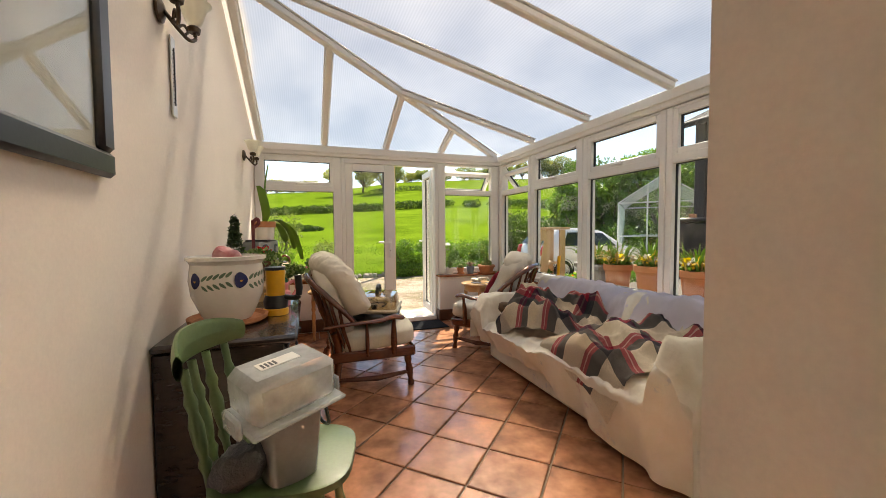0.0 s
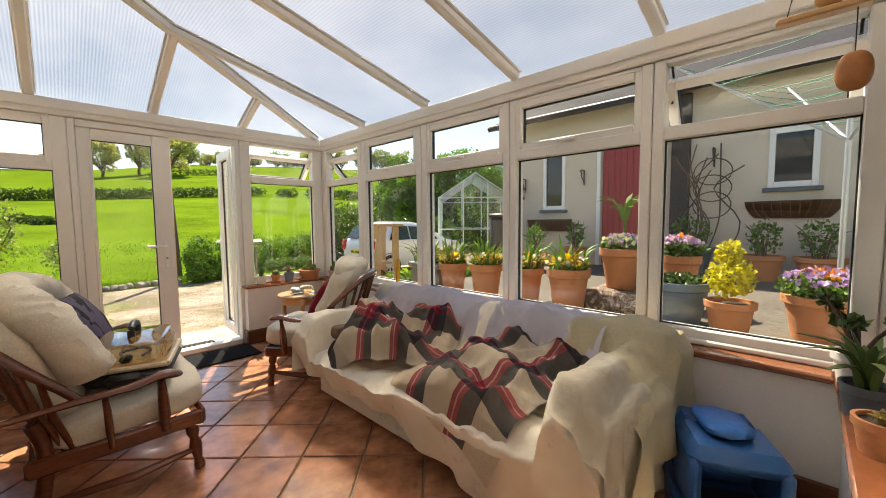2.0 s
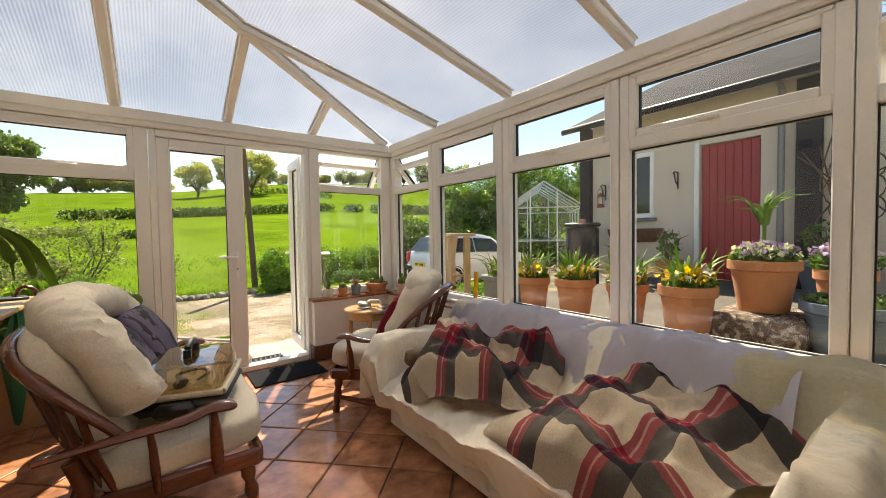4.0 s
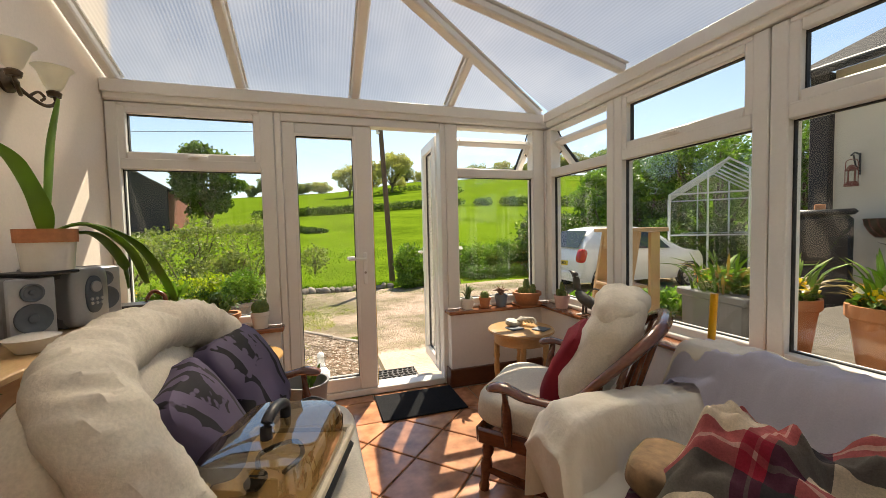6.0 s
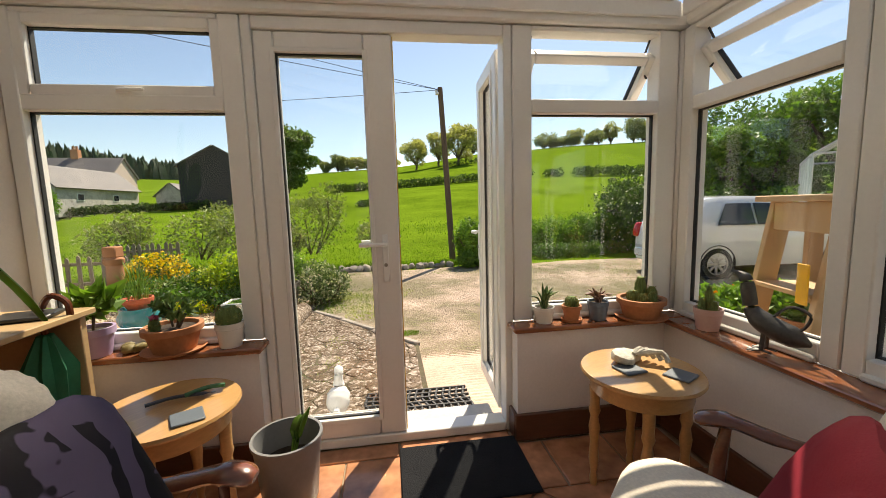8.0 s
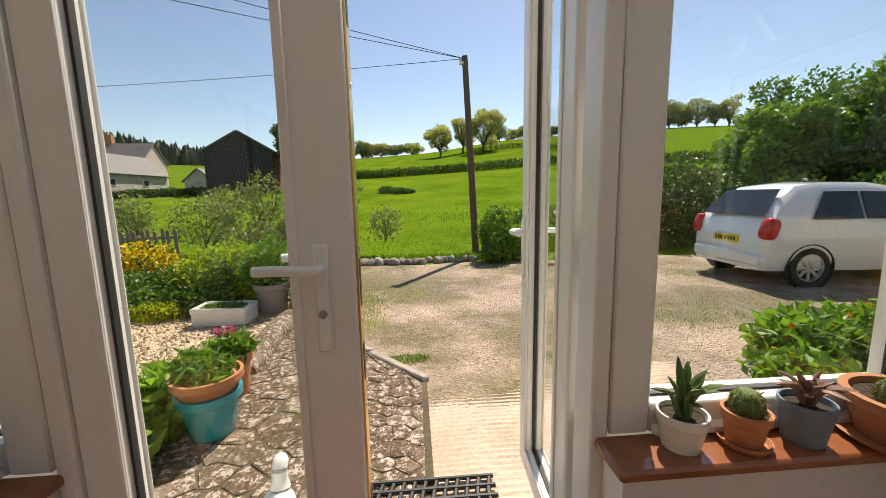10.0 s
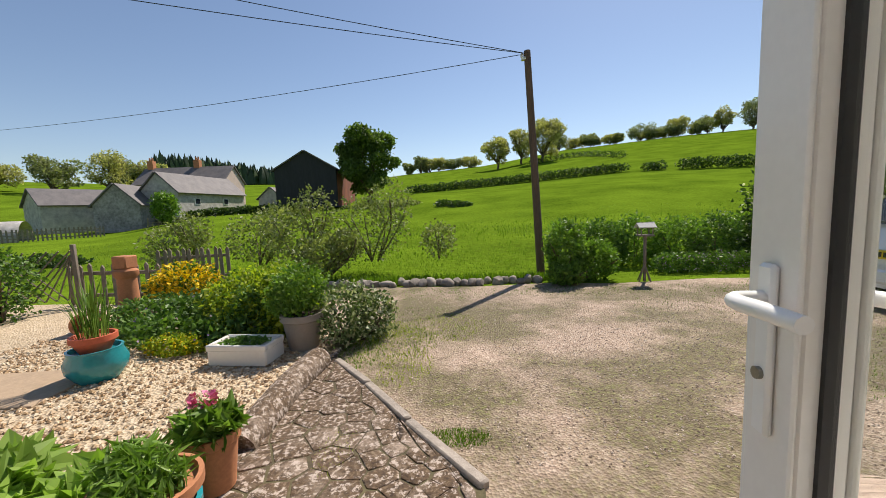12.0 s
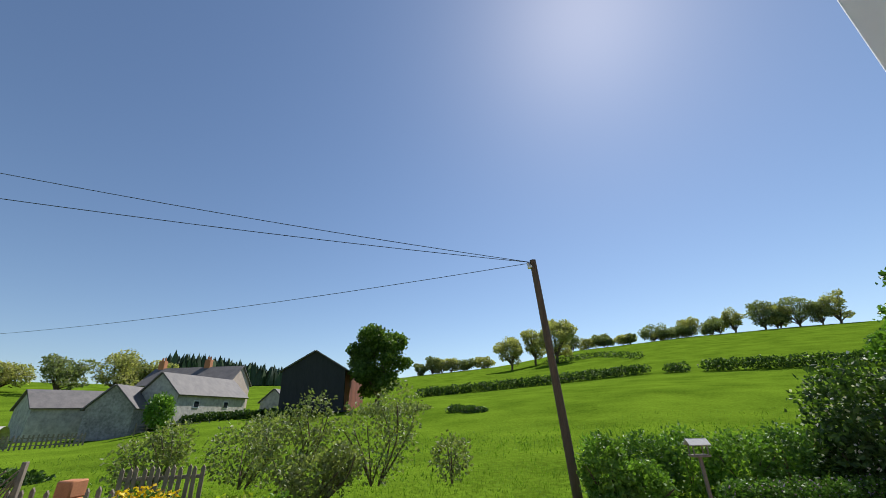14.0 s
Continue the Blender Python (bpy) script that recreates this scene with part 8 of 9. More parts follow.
tree("tree", "large dark green tree beside the barn", -14.8, 52, 11.2, 5.5, L_tree, 16000, 0.24, 1, bare=0.14)
tree("oak_tree", "oak in young leaf on the hillside", 4.2, 118, 11, 5.5, L_oak, 6000, 0.27, 2, bare=0.14)
tree("oak_tree", "broad oak in young leaf on the hillside", 10.6, 112, 13, 7.0, L_oak, 9000, 0.29, 3, bare=0.14)
tree("oak_tree", "oak in young leaf on the hillside", 7.6, 122, 12, 5.0, L_oak, 5000, 0.28, 4, bare=0.14)
rngt = random.Random(21)
for k in range(20):
    az = 13.5 + k * 1.45 + rngt.uniform(-0.9, 0.9)
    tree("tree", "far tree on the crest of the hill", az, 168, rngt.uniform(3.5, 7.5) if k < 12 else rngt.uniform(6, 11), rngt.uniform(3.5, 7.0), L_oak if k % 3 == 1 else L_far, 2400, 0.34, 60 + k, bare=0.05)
for k, (az, h, w) in enumerate([(-7.2, 8, 5), (-4.5, 6, 5), (-2.2, 5, 5), (0.2, 5, 5), (-9.0, 5, 4), (-5.8, 6, 5)]):
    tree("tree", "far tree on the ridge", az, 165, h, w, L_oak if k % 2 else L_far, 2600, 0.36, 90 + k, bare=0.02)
for k, (az, r, h, w) in enumerate([(-49.6, 120, 9, 6), (-45.0, 125, 11, 7), (-43.4, 128, 9, 6), (-53.5, 130, 7, 6), (-56, 125, 7, 6), (-41.5, 130, 8, 6)]):
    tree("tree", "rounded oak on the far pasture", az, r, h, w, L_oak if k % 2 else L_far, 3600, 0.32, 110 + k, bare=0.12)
ob = thing("conifer_wood", "dark conifer plantation on the far hill", "wood", pose(*polar(-34, 185)), kind="stuff")
spots = []
x0, y0, z0 = polar(-34, 185)
bm = bmesh.new()
for k in range(420):
    az = -41 + 15 * rngt.uniform(0, 1)
    x, y, z = polar(az, rngt.uniform(175, 200))
    hh = rngt.uniform(9.5, 13) * (1 - 0.035 * max(0, az + 37))
    lathe(bm, [(2.0, 0.5), (1.5, hh * 0.4), (0.8, hh * 0.75), (0, hh)], 6, pose(x - x0, y - y0, z - z0))
for v in bm.verts:
    v.co += Vector((noise.noise(v.co * 0.7), noise.noise(v.co * 0.7 + Vector((5, 0, 0))), 0)) * 0.8
part("conifers", bm, L_conifer, ob)


def hedge_line(label, pts, r, h, seed):
    x0, y0, z0 = polar(pts[0][0], pts[0][1])
    ob = thing("field_hedge", label, "hedge", pose(x0, y0, z0))
    spots = []
    for (a, ra), (b, rb) in zip(pts, pts[1:]):
        n = max(2, int(abs(b - a) * 1.4))
        for k in range(n):
            x, y, z = polar(a + (b - a) * k / n, ra + (rb - ra) * k / n)
            spots.append((x - x0, y - y0, z - z0 + h * 0.45, r, 0.7, h * 0.55 * (0.85 + 0.3 * ((k * 7) % 5) / 5)))
    leaves("foliage", spots, 160 * len(spots), 0.22, L_dark, ob, seed=seed, long=1.3)


hedge_line("dark field hedge across the meadow", [(-8.7, 62), (9.7, 64), (21.8, 66)], 1.2, 1.5, 1)
hedge_line("dark field hedge across the meadow", [(24.0, 66), (26.2, 66)], 1.0, 1.4, 2)
hedge_line("dark field hedge across the meadow", [(28, 66), (40, 66), (55, 64)], 1.2, 1.7, 3)
hedge_line("upper field hedge on the hill", [(9, 108), (16, 112), (21.5, 90)], 1.6, 1.7, 4)
hedge_line("hedge below the farm", [(-40, 55), (-30, 52), (-24, 50)], 0.9, 1.0, 5)
for k, (az, r, s) in enumerate([(-4.0, 34, 0.9), (-2.0, 33, 0.8), (-51, 25, 1.0), (-10.5, 38, 1.2), (-13, 40, 1.3), (-16, 42, 1.2)]):
    x, y, z = polar(az, r)
    bush("bramble", "dark bramble clump in the meadow", "shrub", [(x, y, z + 0.2 * s, s, s, 0.45 * s), (x + s, y, z + 0.15 * s, s * 0.8, s, 0.35 * s)], 900, 0.12, L_dark if k < 3 else L_olive, 130 + k, None, False)


def building(name, label, az, r, turn, w, d, h, rise, wall_m, roof_m, windows=(), chimneys=()):
    x, y, z = polar(az, r)
    ob = thing(name, label, "building", pose(x, y, z - 0.3, 0, 0, turn))
    bm = bmesh.new()
    a = [bm.verts.new(p) for p in ((-w / 2, -d / 2, 0), (w / 2, -d / 2, 0), (w / 2, d / 2, 0), (-w / 2, d / 2, 0), (-w / 2, -d / 2, h), (w / 2, -d / 2, h), (w / 2, d / 2, h), (-w / 2, d / 2, h), (-w / 2, 0, h + rise), (w / 2, 0, h + rise))]
    for q in ((0, 1, 5, 4), (2, 3, 7, 6), (3, 0, 4, 8, 7), (1, 2, 6, 9, 5)):
        bm.faces.new([a[i] for i in q])
    part("wall", bm, wall_m, ob, "", False)
    for s in (-1, 1):
        bm = bmesh.new()
        L = math.hypot(d / 2, rise) + 0.35
        box(bm, (-w / 2 - 0.25, -L, 0.0), (w / 2 + 0.25, 0.0, 0.15), 0.02, pose(0, 0, h + rise, math.degrees(math.atan2(rise, d / 2)), 0, 0) if s < 0 else pose(0, 0, h + rise, 0, 0, 180) @ pose(0, 0, 0, math.degrees(math.atan2(rise, d / 2)), 0, 0))
        part("roof", bm, roof_m, ob, "", False)
    for (u, zz, ww, hh) in windows:
        wn = new("window")
        wn.parent = ob
        bm = bmesh.new()
        box(bm, (u - ww / 2, -d / 2 - 0.06, zz), (u + ww / 2, -d / 2 + 0.02, zz + hh))
        part("window_frame", bm, M_white, wn)
        bm = bmesh.new()
        box(bm, (u - ww / 2 + 0.08, -d / 2 - 0.08, zz + 0.08), (u + ww / 2 - 0.08, -d / 2 - 0.03, zz + hh - 0.08))
        part("pane", bm, M_carglass, wn)
    for u in chimneys:
        bm = bmesh.new()
        box(bm, (u - 0.45, -0.4, h + rise - 0.8), (u + 0.45, 0.4, h + rise + 1.2), 0.04)
        for q in (-0.2, 0.2):
            lathe(bm, [(0.14, 0), (0.12, 0.5), (0, 0.5)], 8, pose(u + q, 0, h + rise + 1.2))
        part("chimney", bm, M_terra, ob, "red brick chimney")
    return ob


def on_ridge(name, label, a, b, d, rise, wall_m, roof_m, windows=(), chimneys=()):
    """A gabled building whose ridge runs from a to b, each an azimuth, a distance and an elevation."""
    pa, pb = Vector(polar(a[0], a[1])[:2]), Vector(polar(b[0], b[1])[:2])
    mid, run = (pa + pb) / 2, pb - pa
    zr = 1.21 + (a[1] * math.tan(radians(a[2])) + b[1] * math.tan(radians(b[2]))) / 2
    base = ground(mid.x, mid.y)
    return building(name, label, math.degrees(math.atan2(mid.x - 1.84, mid.y - 5.14)), math.hypot(mid.x - 1.84, mid.y - 5.14),
                    math.degrees(math.atan2(run.y, run.x)), run.length, d, zr - rise - base + 0.3, rise, wall_m, roof_m, windows, chimneys)


ob = on_ridge("dark_barn", "tall dark boarded barn with rusty iron side", (-23.6, 50, 8.73), (-20.0, 68, 6.4), 7.3, 2.2, M_dark_barn, M_slateroof)
hb = 1.21 + 50 * math.tan(radians(8.73)) - 2.2 - polar(-21.5, 59)[2]
bm = bmesh.new()
v4 = []
for i in range(61):
    u = -9.0 + 18.0 * i / 60
    v4.append((bm.verts.new((u, -3.72 - 0.05 * (i % 2), 0.2)), bm.verts.new((u, -3.72 - 0.05 * (i % 2), hb))))
for p, q in zip(v4, v4[1:]):
    bm.faces.new((p[0], q[0], q[1], p[1]))
part("iron_sheet", bm, M_rust, ob, "rusty corrugated iron cladding", False)
on_ridge("farmhouse", "rendered farmhouse with slate roof and brick chimneys", (-41.4, 77, 5.96), (-32.5, 70, 6.55), 6.4, 2.6, M_pinkwash, M_slateroof, [(-4, 2.6, 1.0, 1.2), (0, 2.6, 1.0, 1.2), (4, 2.6, 1.0, 1.2)], (-6.0, 1.2))
on_ridge("farm_building", "long whitewashed stone farm building with slate roof", (-40.7, 55, 5.58), (-33.4, 64, 4.86), 5.0, 2.27, M_whitewash, M_slateroof, [(-3.0, 1.7, 0.9, 0.8), (2.0, 1.7, 0.9, 0.8)])
on_ridge("farm_building", "grey rubble stone farm building with slate roof", (-44.66, 54, 4.22), (-41.6, 60, 3.8), 4.4, 2.2, M_rubble, M_slateroof)
on_ridge("farm_building", "low white farm shed with dark roof", (-51.3, 62, 3.43), (-45.2, 64, 3.60), 5.4, 1.8, M_whitewash, M_slateroof)
on_ridge("farm_building", "small whitewashed outbuilding with slate roof", (-28.3, 66, 3.8), (-26.6, 71, 3.5), 3.8, 1.7, M_whitewash, M_slateroof)
x, y, z = polar(-55.2, 50)
ob = thing("polytunnel", "low white plastic polytunnel on the farm", "polytunnel", pose(x, y, z, 0, 0, 35))
bm = bmesh.new()
sheet(bm, 16, 8, lambda u, v: Vector((-3 + 6 * v, -1.8 * math.cos(math.pi * u), 1.8 * math.sin(math.pi * u))))
part("cover", bm, M_whitewash, ob)
fence("farm_fence", "dark timber field fence in front of the farm", (polar(-56, 47)[0], polar(-56, 47)[1]), (polar(-46, 47)[0], polar(-46, 47)[1]), 30, 1.1, M_fence, 3, 0.12)
fence("farm_fence", "timber field fence below the farmhouse", (polar(-42, 50)[0], polar(-42, 50)[1]), (polar(-31, 50)[0], polar(-31, 50)[1]), 12, 1.1, M_fence, 3, 0.12)
bush("tree", "young leafy tree in front of the farm building", "tree", [(*polar(-40.2, 48)[:2], polar(-40.2, 48)[2] + 1.9, 1.3, 1.2, 1.6)], 1500, 0.2, L_bright, 140)
# trees on the right
rngt = random.Random(31)
for k, (x, y, h, w) in enumerate([(12.2, 14.2, 4.0, 1.6), (13.8, 14.0, 4.8, 2.1), (15.5, 12.5, 5.4, 2.5), (13.4, 16.2, 4.4, 1.9), (17.0, 10.5, 5.6, 2.6), (18.5, 8.0, 6.0, 2.8), (19.5, 4.5, 6.5, 3.0), (14.8, 15.8, 5.6, 2.5)]):
    az, r = math.degrees(math.atan2(x - 1.84, y - 5.14)), math.hypot(x - 1.84, y - 5.14)
    tree("tree", "leafy deciduous tree beside the drive", az, r, h, w, (L_bright, L_mid, L_bright)[k % 3], 10000, 0.09, 150 + k, bare=0.1)
for k, (x, y) in enumerate([(10.5, 12.3), (12.0, 11.8), (13.5, 11.0), (14.6, 9.6)]):
    bush("hedge", "dense dark hedge behind the parked car", "hedge", [(x, y, 0.5, 1.1, 0.9, 1.0)], 3500, 0.08, L_mid if k % 2 else L_dark, 170 + k)

# ---- car ----
def car(m):
    ob = thing("parked_car", "small white hatchback parked on the drive", "car", m)
    prof_x = [0.0, 0.05, 0.10, 0.22, 0.55, 0.9, 1.6, 2.1, 2.45, 2.8, 3.3, 3.5, 3.55]
    roof = [0.55, 0.92, 1.0, 1.22, 1.45, 1.5, 1.49, 1.40, 1.18, 0.98, 0.86, 0.70, 0.5]
    halfw = [0.70, 0.76, 0.79, 0.81, 0.82, 0.82, 0.82, 0.82, 0.82, 0.81, 0.77, 0.68, 0.6]
    bm = bmesh.new()
    rows = []
    for x, zt, hw in zip(prof_x, roof, halfw):
        row = []
        belt = min(0.93, zt)
        pts = [(-hw * 0.94, 0.24), (-hw, 0.42), (-hw, 0.66), (-hw * 0.98, belt * 0.97)]
        tw = hw * (0.98 - 0.26 * max(0, (zt - 0.93) / 0.57))
        pts += [(-tw, max(belt, zt - 0.09)), (-tw * 0.85, zt - 0.01), (0, zt + 0.015)]
        pts += [(-a, b) for a, b in pts[-2::-1]]
        for yy, zz in pts:
            row.append(bm.verts.new((x, yy, zz)))
        rows.append(row)
    for a, b in zip(rows, rows[1:]):
        for i in range(len(a) - 1):
            bm.faces.new((a[i], b[i], b[i + 1], a[i + 1]))
    bm.faces.new(rows[0])
    bm.faces.new(rows[-1][::-1])
    bm.faces.new([r[0] for r in rows] + [r[-1] for r in rows[::-1]])
    bmesh.ops.recalc_face_normals(bm, faces=bm.faces[:])
    part("body", bm, M_car, ob, "glossy white bodywork", angle=32)
    for sy in (-1, 1):
        for name, pts in (("side_window", [(0.62, 0.98), (1.32, 0.98), (1.32, 1.36), (0.86, 1.36)]), ("side_window", [(1.38, 0.98), (2.38, 0.96), (2.02, 1.33), (1.38, 1.36)])):
            bm = bmesh.new()
            vs = [bm.verts.new((x, sy * (0.825 - 0.26 * 0.82 * max(0, (z - 0.93) / 0.57)), z)) for x, z in pts]
            wv = [bm.verts.new((v.co.x, v.co.y - sy * 0.02, v.co.z)) for v in vs]
            bm.faces.new(vs)
            for i in range(4):
                bm.faces.new((vs[i], vs[(i + 1) % 4], wv[(i + 1) % 4], wv[i]))
            part(name, bm, M_carglass, ob)
        for x in (0.62, 2.95):
            wh = new("wheel")
            wh.parent = ob
            wh.matrix_local = pose(x, sy * 0.74, 0.29, -90 * sy, 0, 0)
            bm = bmesh.new()
            lathe(bm, [(0.2, -0.08), (0.28, -0.08), (0.295, -0.05), (0.295, 0.06), (0.28, 0.09), (0.2, 0.09)], 28)
            part("tyre", bm, M_tyre, wh)
            bm = bmesh.new()
            lathe(bm, [(0, 0.05), (0.05, 0.06), (0.06, 0.05)], 16)
            for k in range(8):
                a = k * math.pi / 4
                box(bm, (0.04, -0.022, 0.045), (0.19, 0.022, 0.075), 0.008, pose(0, 0, 0, 0, 0, math.degrees(a)))
            lathe(bm, [(0.18, 0.03), (0.2, 0.085), (0.185, 0.085), (0.17, 0.04)], 28)
            part("rim", bm, M_alloy, wh)
            bm = bmesh.new()
            lathe(bm, [(0, 0.0), (0.31, 0.0), (0.34, 0.092), (0.33, 0.096), (0.30, 0.02), (0, 0.01)], 28)
            part("wheel_arch", bm, M_tyre, wh)
        bm = bmesh.new()
        pillow(bm, (0.20, 0.20, 0.32), 10, 0.6, 0, pose(0.08, sy * 0.71, 0.84, 0, 15, 0))
        part("tail_light", bm, M_taillight, ob, "red tail light")
    bm = bmesh.new()
    vs = [bm.verts.new(p) for p in ((0.115, -0.62, 1.0), (0.115, 0.62, 1.0), (0.42, 0.52, 1.38), (0.42, -0.52, 1.38))]
    for v in vs:
        v.co += Vector((-0.065, 0, 0.025))
    bm.faces.new(vs)
    part("rear_window", bm, M_carglass, ob)
    bm = bmesh.new()
    box(bm, (-0.015, -0.26, 0.60), (0.06, 0.26, 0.71), 0.006)
    pl = part("number_plate", bm, M_plate, ob, "yellow number plate with dark characters")
    for k in range(7):
        bm = bmesh.new()
        y = -0.20 + k * 0.06 + (0.03 if k > 3 else 0)
        box(bm, (-0.019, y - 0.018, 0.625), (-0.0145, y + 0.018, 0.685))
        part("character", bm, M_black, pl)
    bm = bmesh.new()
    box(bm, (-0.03, -0.74, 0.26), (0.1, 0.74, 0.5), 0.06)
    part("bumper", bm, M_car, ob)
    bm = bmesh.new()
    tube(bm, [(0.06, 0.0, 1.02), (0.02, 0.25, 1.06)], 0.012, 6)
    part("wiper", bm, M_black, ob)


car(pose(6.85, 9.85, ground(7, 9.8) + 0.015, 0, 0, -4))

# ---- yard on the right ----
bm = bmesh.new()
box(bm, (3.62, -3.5, -0.3), (12, 4.35, 0.44), 0.02)
setting("terrace", bm, M_pave, "raised yard of worn paving", "terrace", True)
bm = bmesh.new()
box(bm, (3.40, -3.5, -0.3), (3.618, 4.35, 0.36), 0.02)
setting("pavement_drain", bm, mat("mossy_channel_stone", (0.10, 0.095, 0.045), 0.95, 18, 3, 0.5, 0.7, 0.01, col2=(0.16, 0.14, 0.08)), "narrow channel beside the conservatory", "pavement", True)
barn = thing("outbuilding", "cream rendered outbuilding with a red boarded door", "building", pose(8.0, 0, 0.44))
bm = bmesh.new()
RD0, RD1, RDZ = 2.70, 3.47, 2.16
W1, W2 = (4.16, 4.64, 1.05, 2.2), (0.60, 1.12, 1.27, 2.09)
ycuts = sorted({-4.0, 5.32, RD0, RD1, W1[0], W1[1], W2[0], W2[1]})
for ya, yb in zip(ycuts, ycuts[1:]):
    holes = [(0.0, RDZ)] if abs(ya - RD0) < 1e-6 else [W1[2:]] if abs(ya - W1[0]) < 1e-6 else [W2[2:]] if abs(ya - W2[0]) < 1e-6 else []
    z = 0.0
    for h0, h1 in holes:
        if h0 > z:
            box(bm, (0, ya, z), (0.35, yb, h0))
        z = h1
    box(bm, (0, ya, z), (0.35, yb, 2.86))
box(bm, (0.35, -4, 0), (4, -3.8, 2.86))
box(bm, (0.35, 5.1, 0), (4, 5.32, 2.86))
part("wall", bm, M_render, barn, "", False)
bm = bmesh.new()
box(bm, (-0.45, -4.2, 0.0), (4.6, 5.75, 0.09), 0.01, pose(0, 0, 2.92, 0, -24, 0))
part("roof", bm, M_dark_slate, barn, "dark slate roof", False)
bm = bmesh.new()
box(bm, (-0.42, -4.2, 2.76), (-0.34, 5.75, 2.86), 0.02)
part("gutter", bm, M_black, barn, "black gutter")
dr = new("door")
dr.parent = barn
for k in range(7):
    bm = bmesh.new()
    y = RD0 + 0.02 + k * 0.1055
    box(bm, (0.06, y, 0.02), (0.10, y + 0.102, RDZ - 0.01), 0.005)
    part("board", bm, M_reddoor, dr, "red painted board")
bm = bmesh.new()
box(bm, (-0.02, RD1 + 0.002, 0), (0.02, RD1 + 0.07, RDZ + 0.05), 0.005)
part("door_frame", bm, M_white, dr)
for w in (W1, W2):
    wn = new("window")
    wn.parent = barn
    bm = bmesh.new()
    for a, b, c, d in ((w[0], w[0] + 0.07, w[2], w[3]), (w[1] - 0.07, w[1], w[2], w[3]), (w[0] + 0.07, w[1] - 0.07, w[2], w[2] + 0.08), (w[0] + 0.07, w[1] - 0.07, w[3] - 0.08, w[3])):
        box(bm, (-0.015, a, c), (0.06, b, d), 0.005)
    part("window_frame", bm, M_white, wn)
    bm = bmesh.new()
    box(bm, (0.02, w[0] + 0.06, w[2] + 0.07), (0.03, w[1] - 0.06, w[3] - 0.07))
    part("pane", bm, M_carglass, wn)
    bm = bmesh.new()
    box(bm, (-0.07, w[0] - 0.05, w[2] - 0.06), (0.03, w[1] + 0.05, w[2] - 0.004), 0.006)
    part("window_sill", bm, M_slate, wn)
for y0, y1, z0, z1 in ((2.06, 2.32, 0, 2.8), (5.34, 5.56, 0, 2.85)):
    bm = bmesh.new()
    box(bm, (-0.08, y0, z0), (0.12, y1, z1), 0.01)
    part("black_post", bm, M_dark_barn, barn, "black painted timber post")
bm = bmesh.new()
tube(bm, [(-0.1, 2.46, 0), (-0.1, 2.46, 2.7), (-0.34, 2.46, 2.8)], 0.04, 10)
part("downpipe", bm, M_greyp, barn, "grey rainwater pipe")
for y, z in ((5.05, 1.55), (3.78, 1.62), (1.75, 1.75), (0.2, 1.6)):
    bm = bmesh.new()
    tube(bm, [(-0.015, y, z + 0.16), (-0.015, y, z - 0.12)], 0.012, 6)
    tube(bm, bent([(-0.015, y, z + 0.14), (-0.12, y, z + 0.16), (-0.2, y, z + 0.12)], 4), 0.010, 6)
    tube(bm, bent([(-0.015, y, z - 0.06), (-0.1, y, z + 0.0), (-0.15, y, z + 0.13)], 4), 0.010, 6)
    part("bracket", bm, M_black, barn, "black iron hanging bracket")
lan = thing("lantern", "rusty iron lantern hanging on a wall bracket", "lantern", pose(7.82, 5.05, 1.72))
bm = bmesh.new()
lathe(bm, [(0, 0), (0.07, 0), (0.07, 0.03), (0.05, 0.05), (0.05, 0.06)], 12)
lathe(bm, [(0.06, 0.2), (0.07, 0.2), (0.03, 0.26), (0, 0.28)], 12)
for k in range(6):
    a = k * math.pi / 3
    tube(bm, [(0.058 * math.cos(a), 0.058 * math.sin(a), 0.03), (0.058 * math.cos(a), 0.058 * math.sin(a), 0.21)], 0.005, 5)
tube(bm, bent([(0, -0.06, 0.22), (0, -0.05, 0.33), (0, 0.05, 0.33), (0, 0.06, 0.22)], 4), 0.005, 5)
part("frame", bm, M_rust, lan)
bm = bmesh.new()
lathe(bm, [(0.046, 0.05), (0.05, 0.12), (0.046, 0.2)], 12)
part("globe", bm, M_glass, lan)
for y0, y1, z in ((4.0, 5.0, 1.20), (0.36, 1.36, 1.42)):
    ob = thing("wall_basket", "brown iron and coir wall basket under the window", "planter", pose(7.98, (y0 + y1) / 2, z))
    bm = bmesh.new()
    hl = (y1 - y0) / 2
    sheet(bm, 24, 8, lambda u, v: Vector((-0.22 * math.sin(math.pi * u) ** 0.6 * (1 - 0.75 * v * v), (u - 0.5) * 2 * hl * (1 - 0.25 * v * v), -0.24 * v + 0.1)))
    bmesh.ops.solidify(bm, geom=bm.faces[:], thickness=0.02)
    part("liner", bm, M_wicker, ob)
    for k in range(11):
        u = k / 10
        bm = bmesh.new()
        tube(bm, [(-0.225 * math.sin(math.pi * u) ** 0.6 * (1 - 0.75 * v * v) - 0.006, (u - 0.5) * 2 * hl * (1 - 0.25 * v * v), -0.24 * v + 0.1) for v in (0, 0.35, 0.7, 1.0)], 0.007, 5)
        part("bar", bm, M_rust, ob)

TZ = 0.441


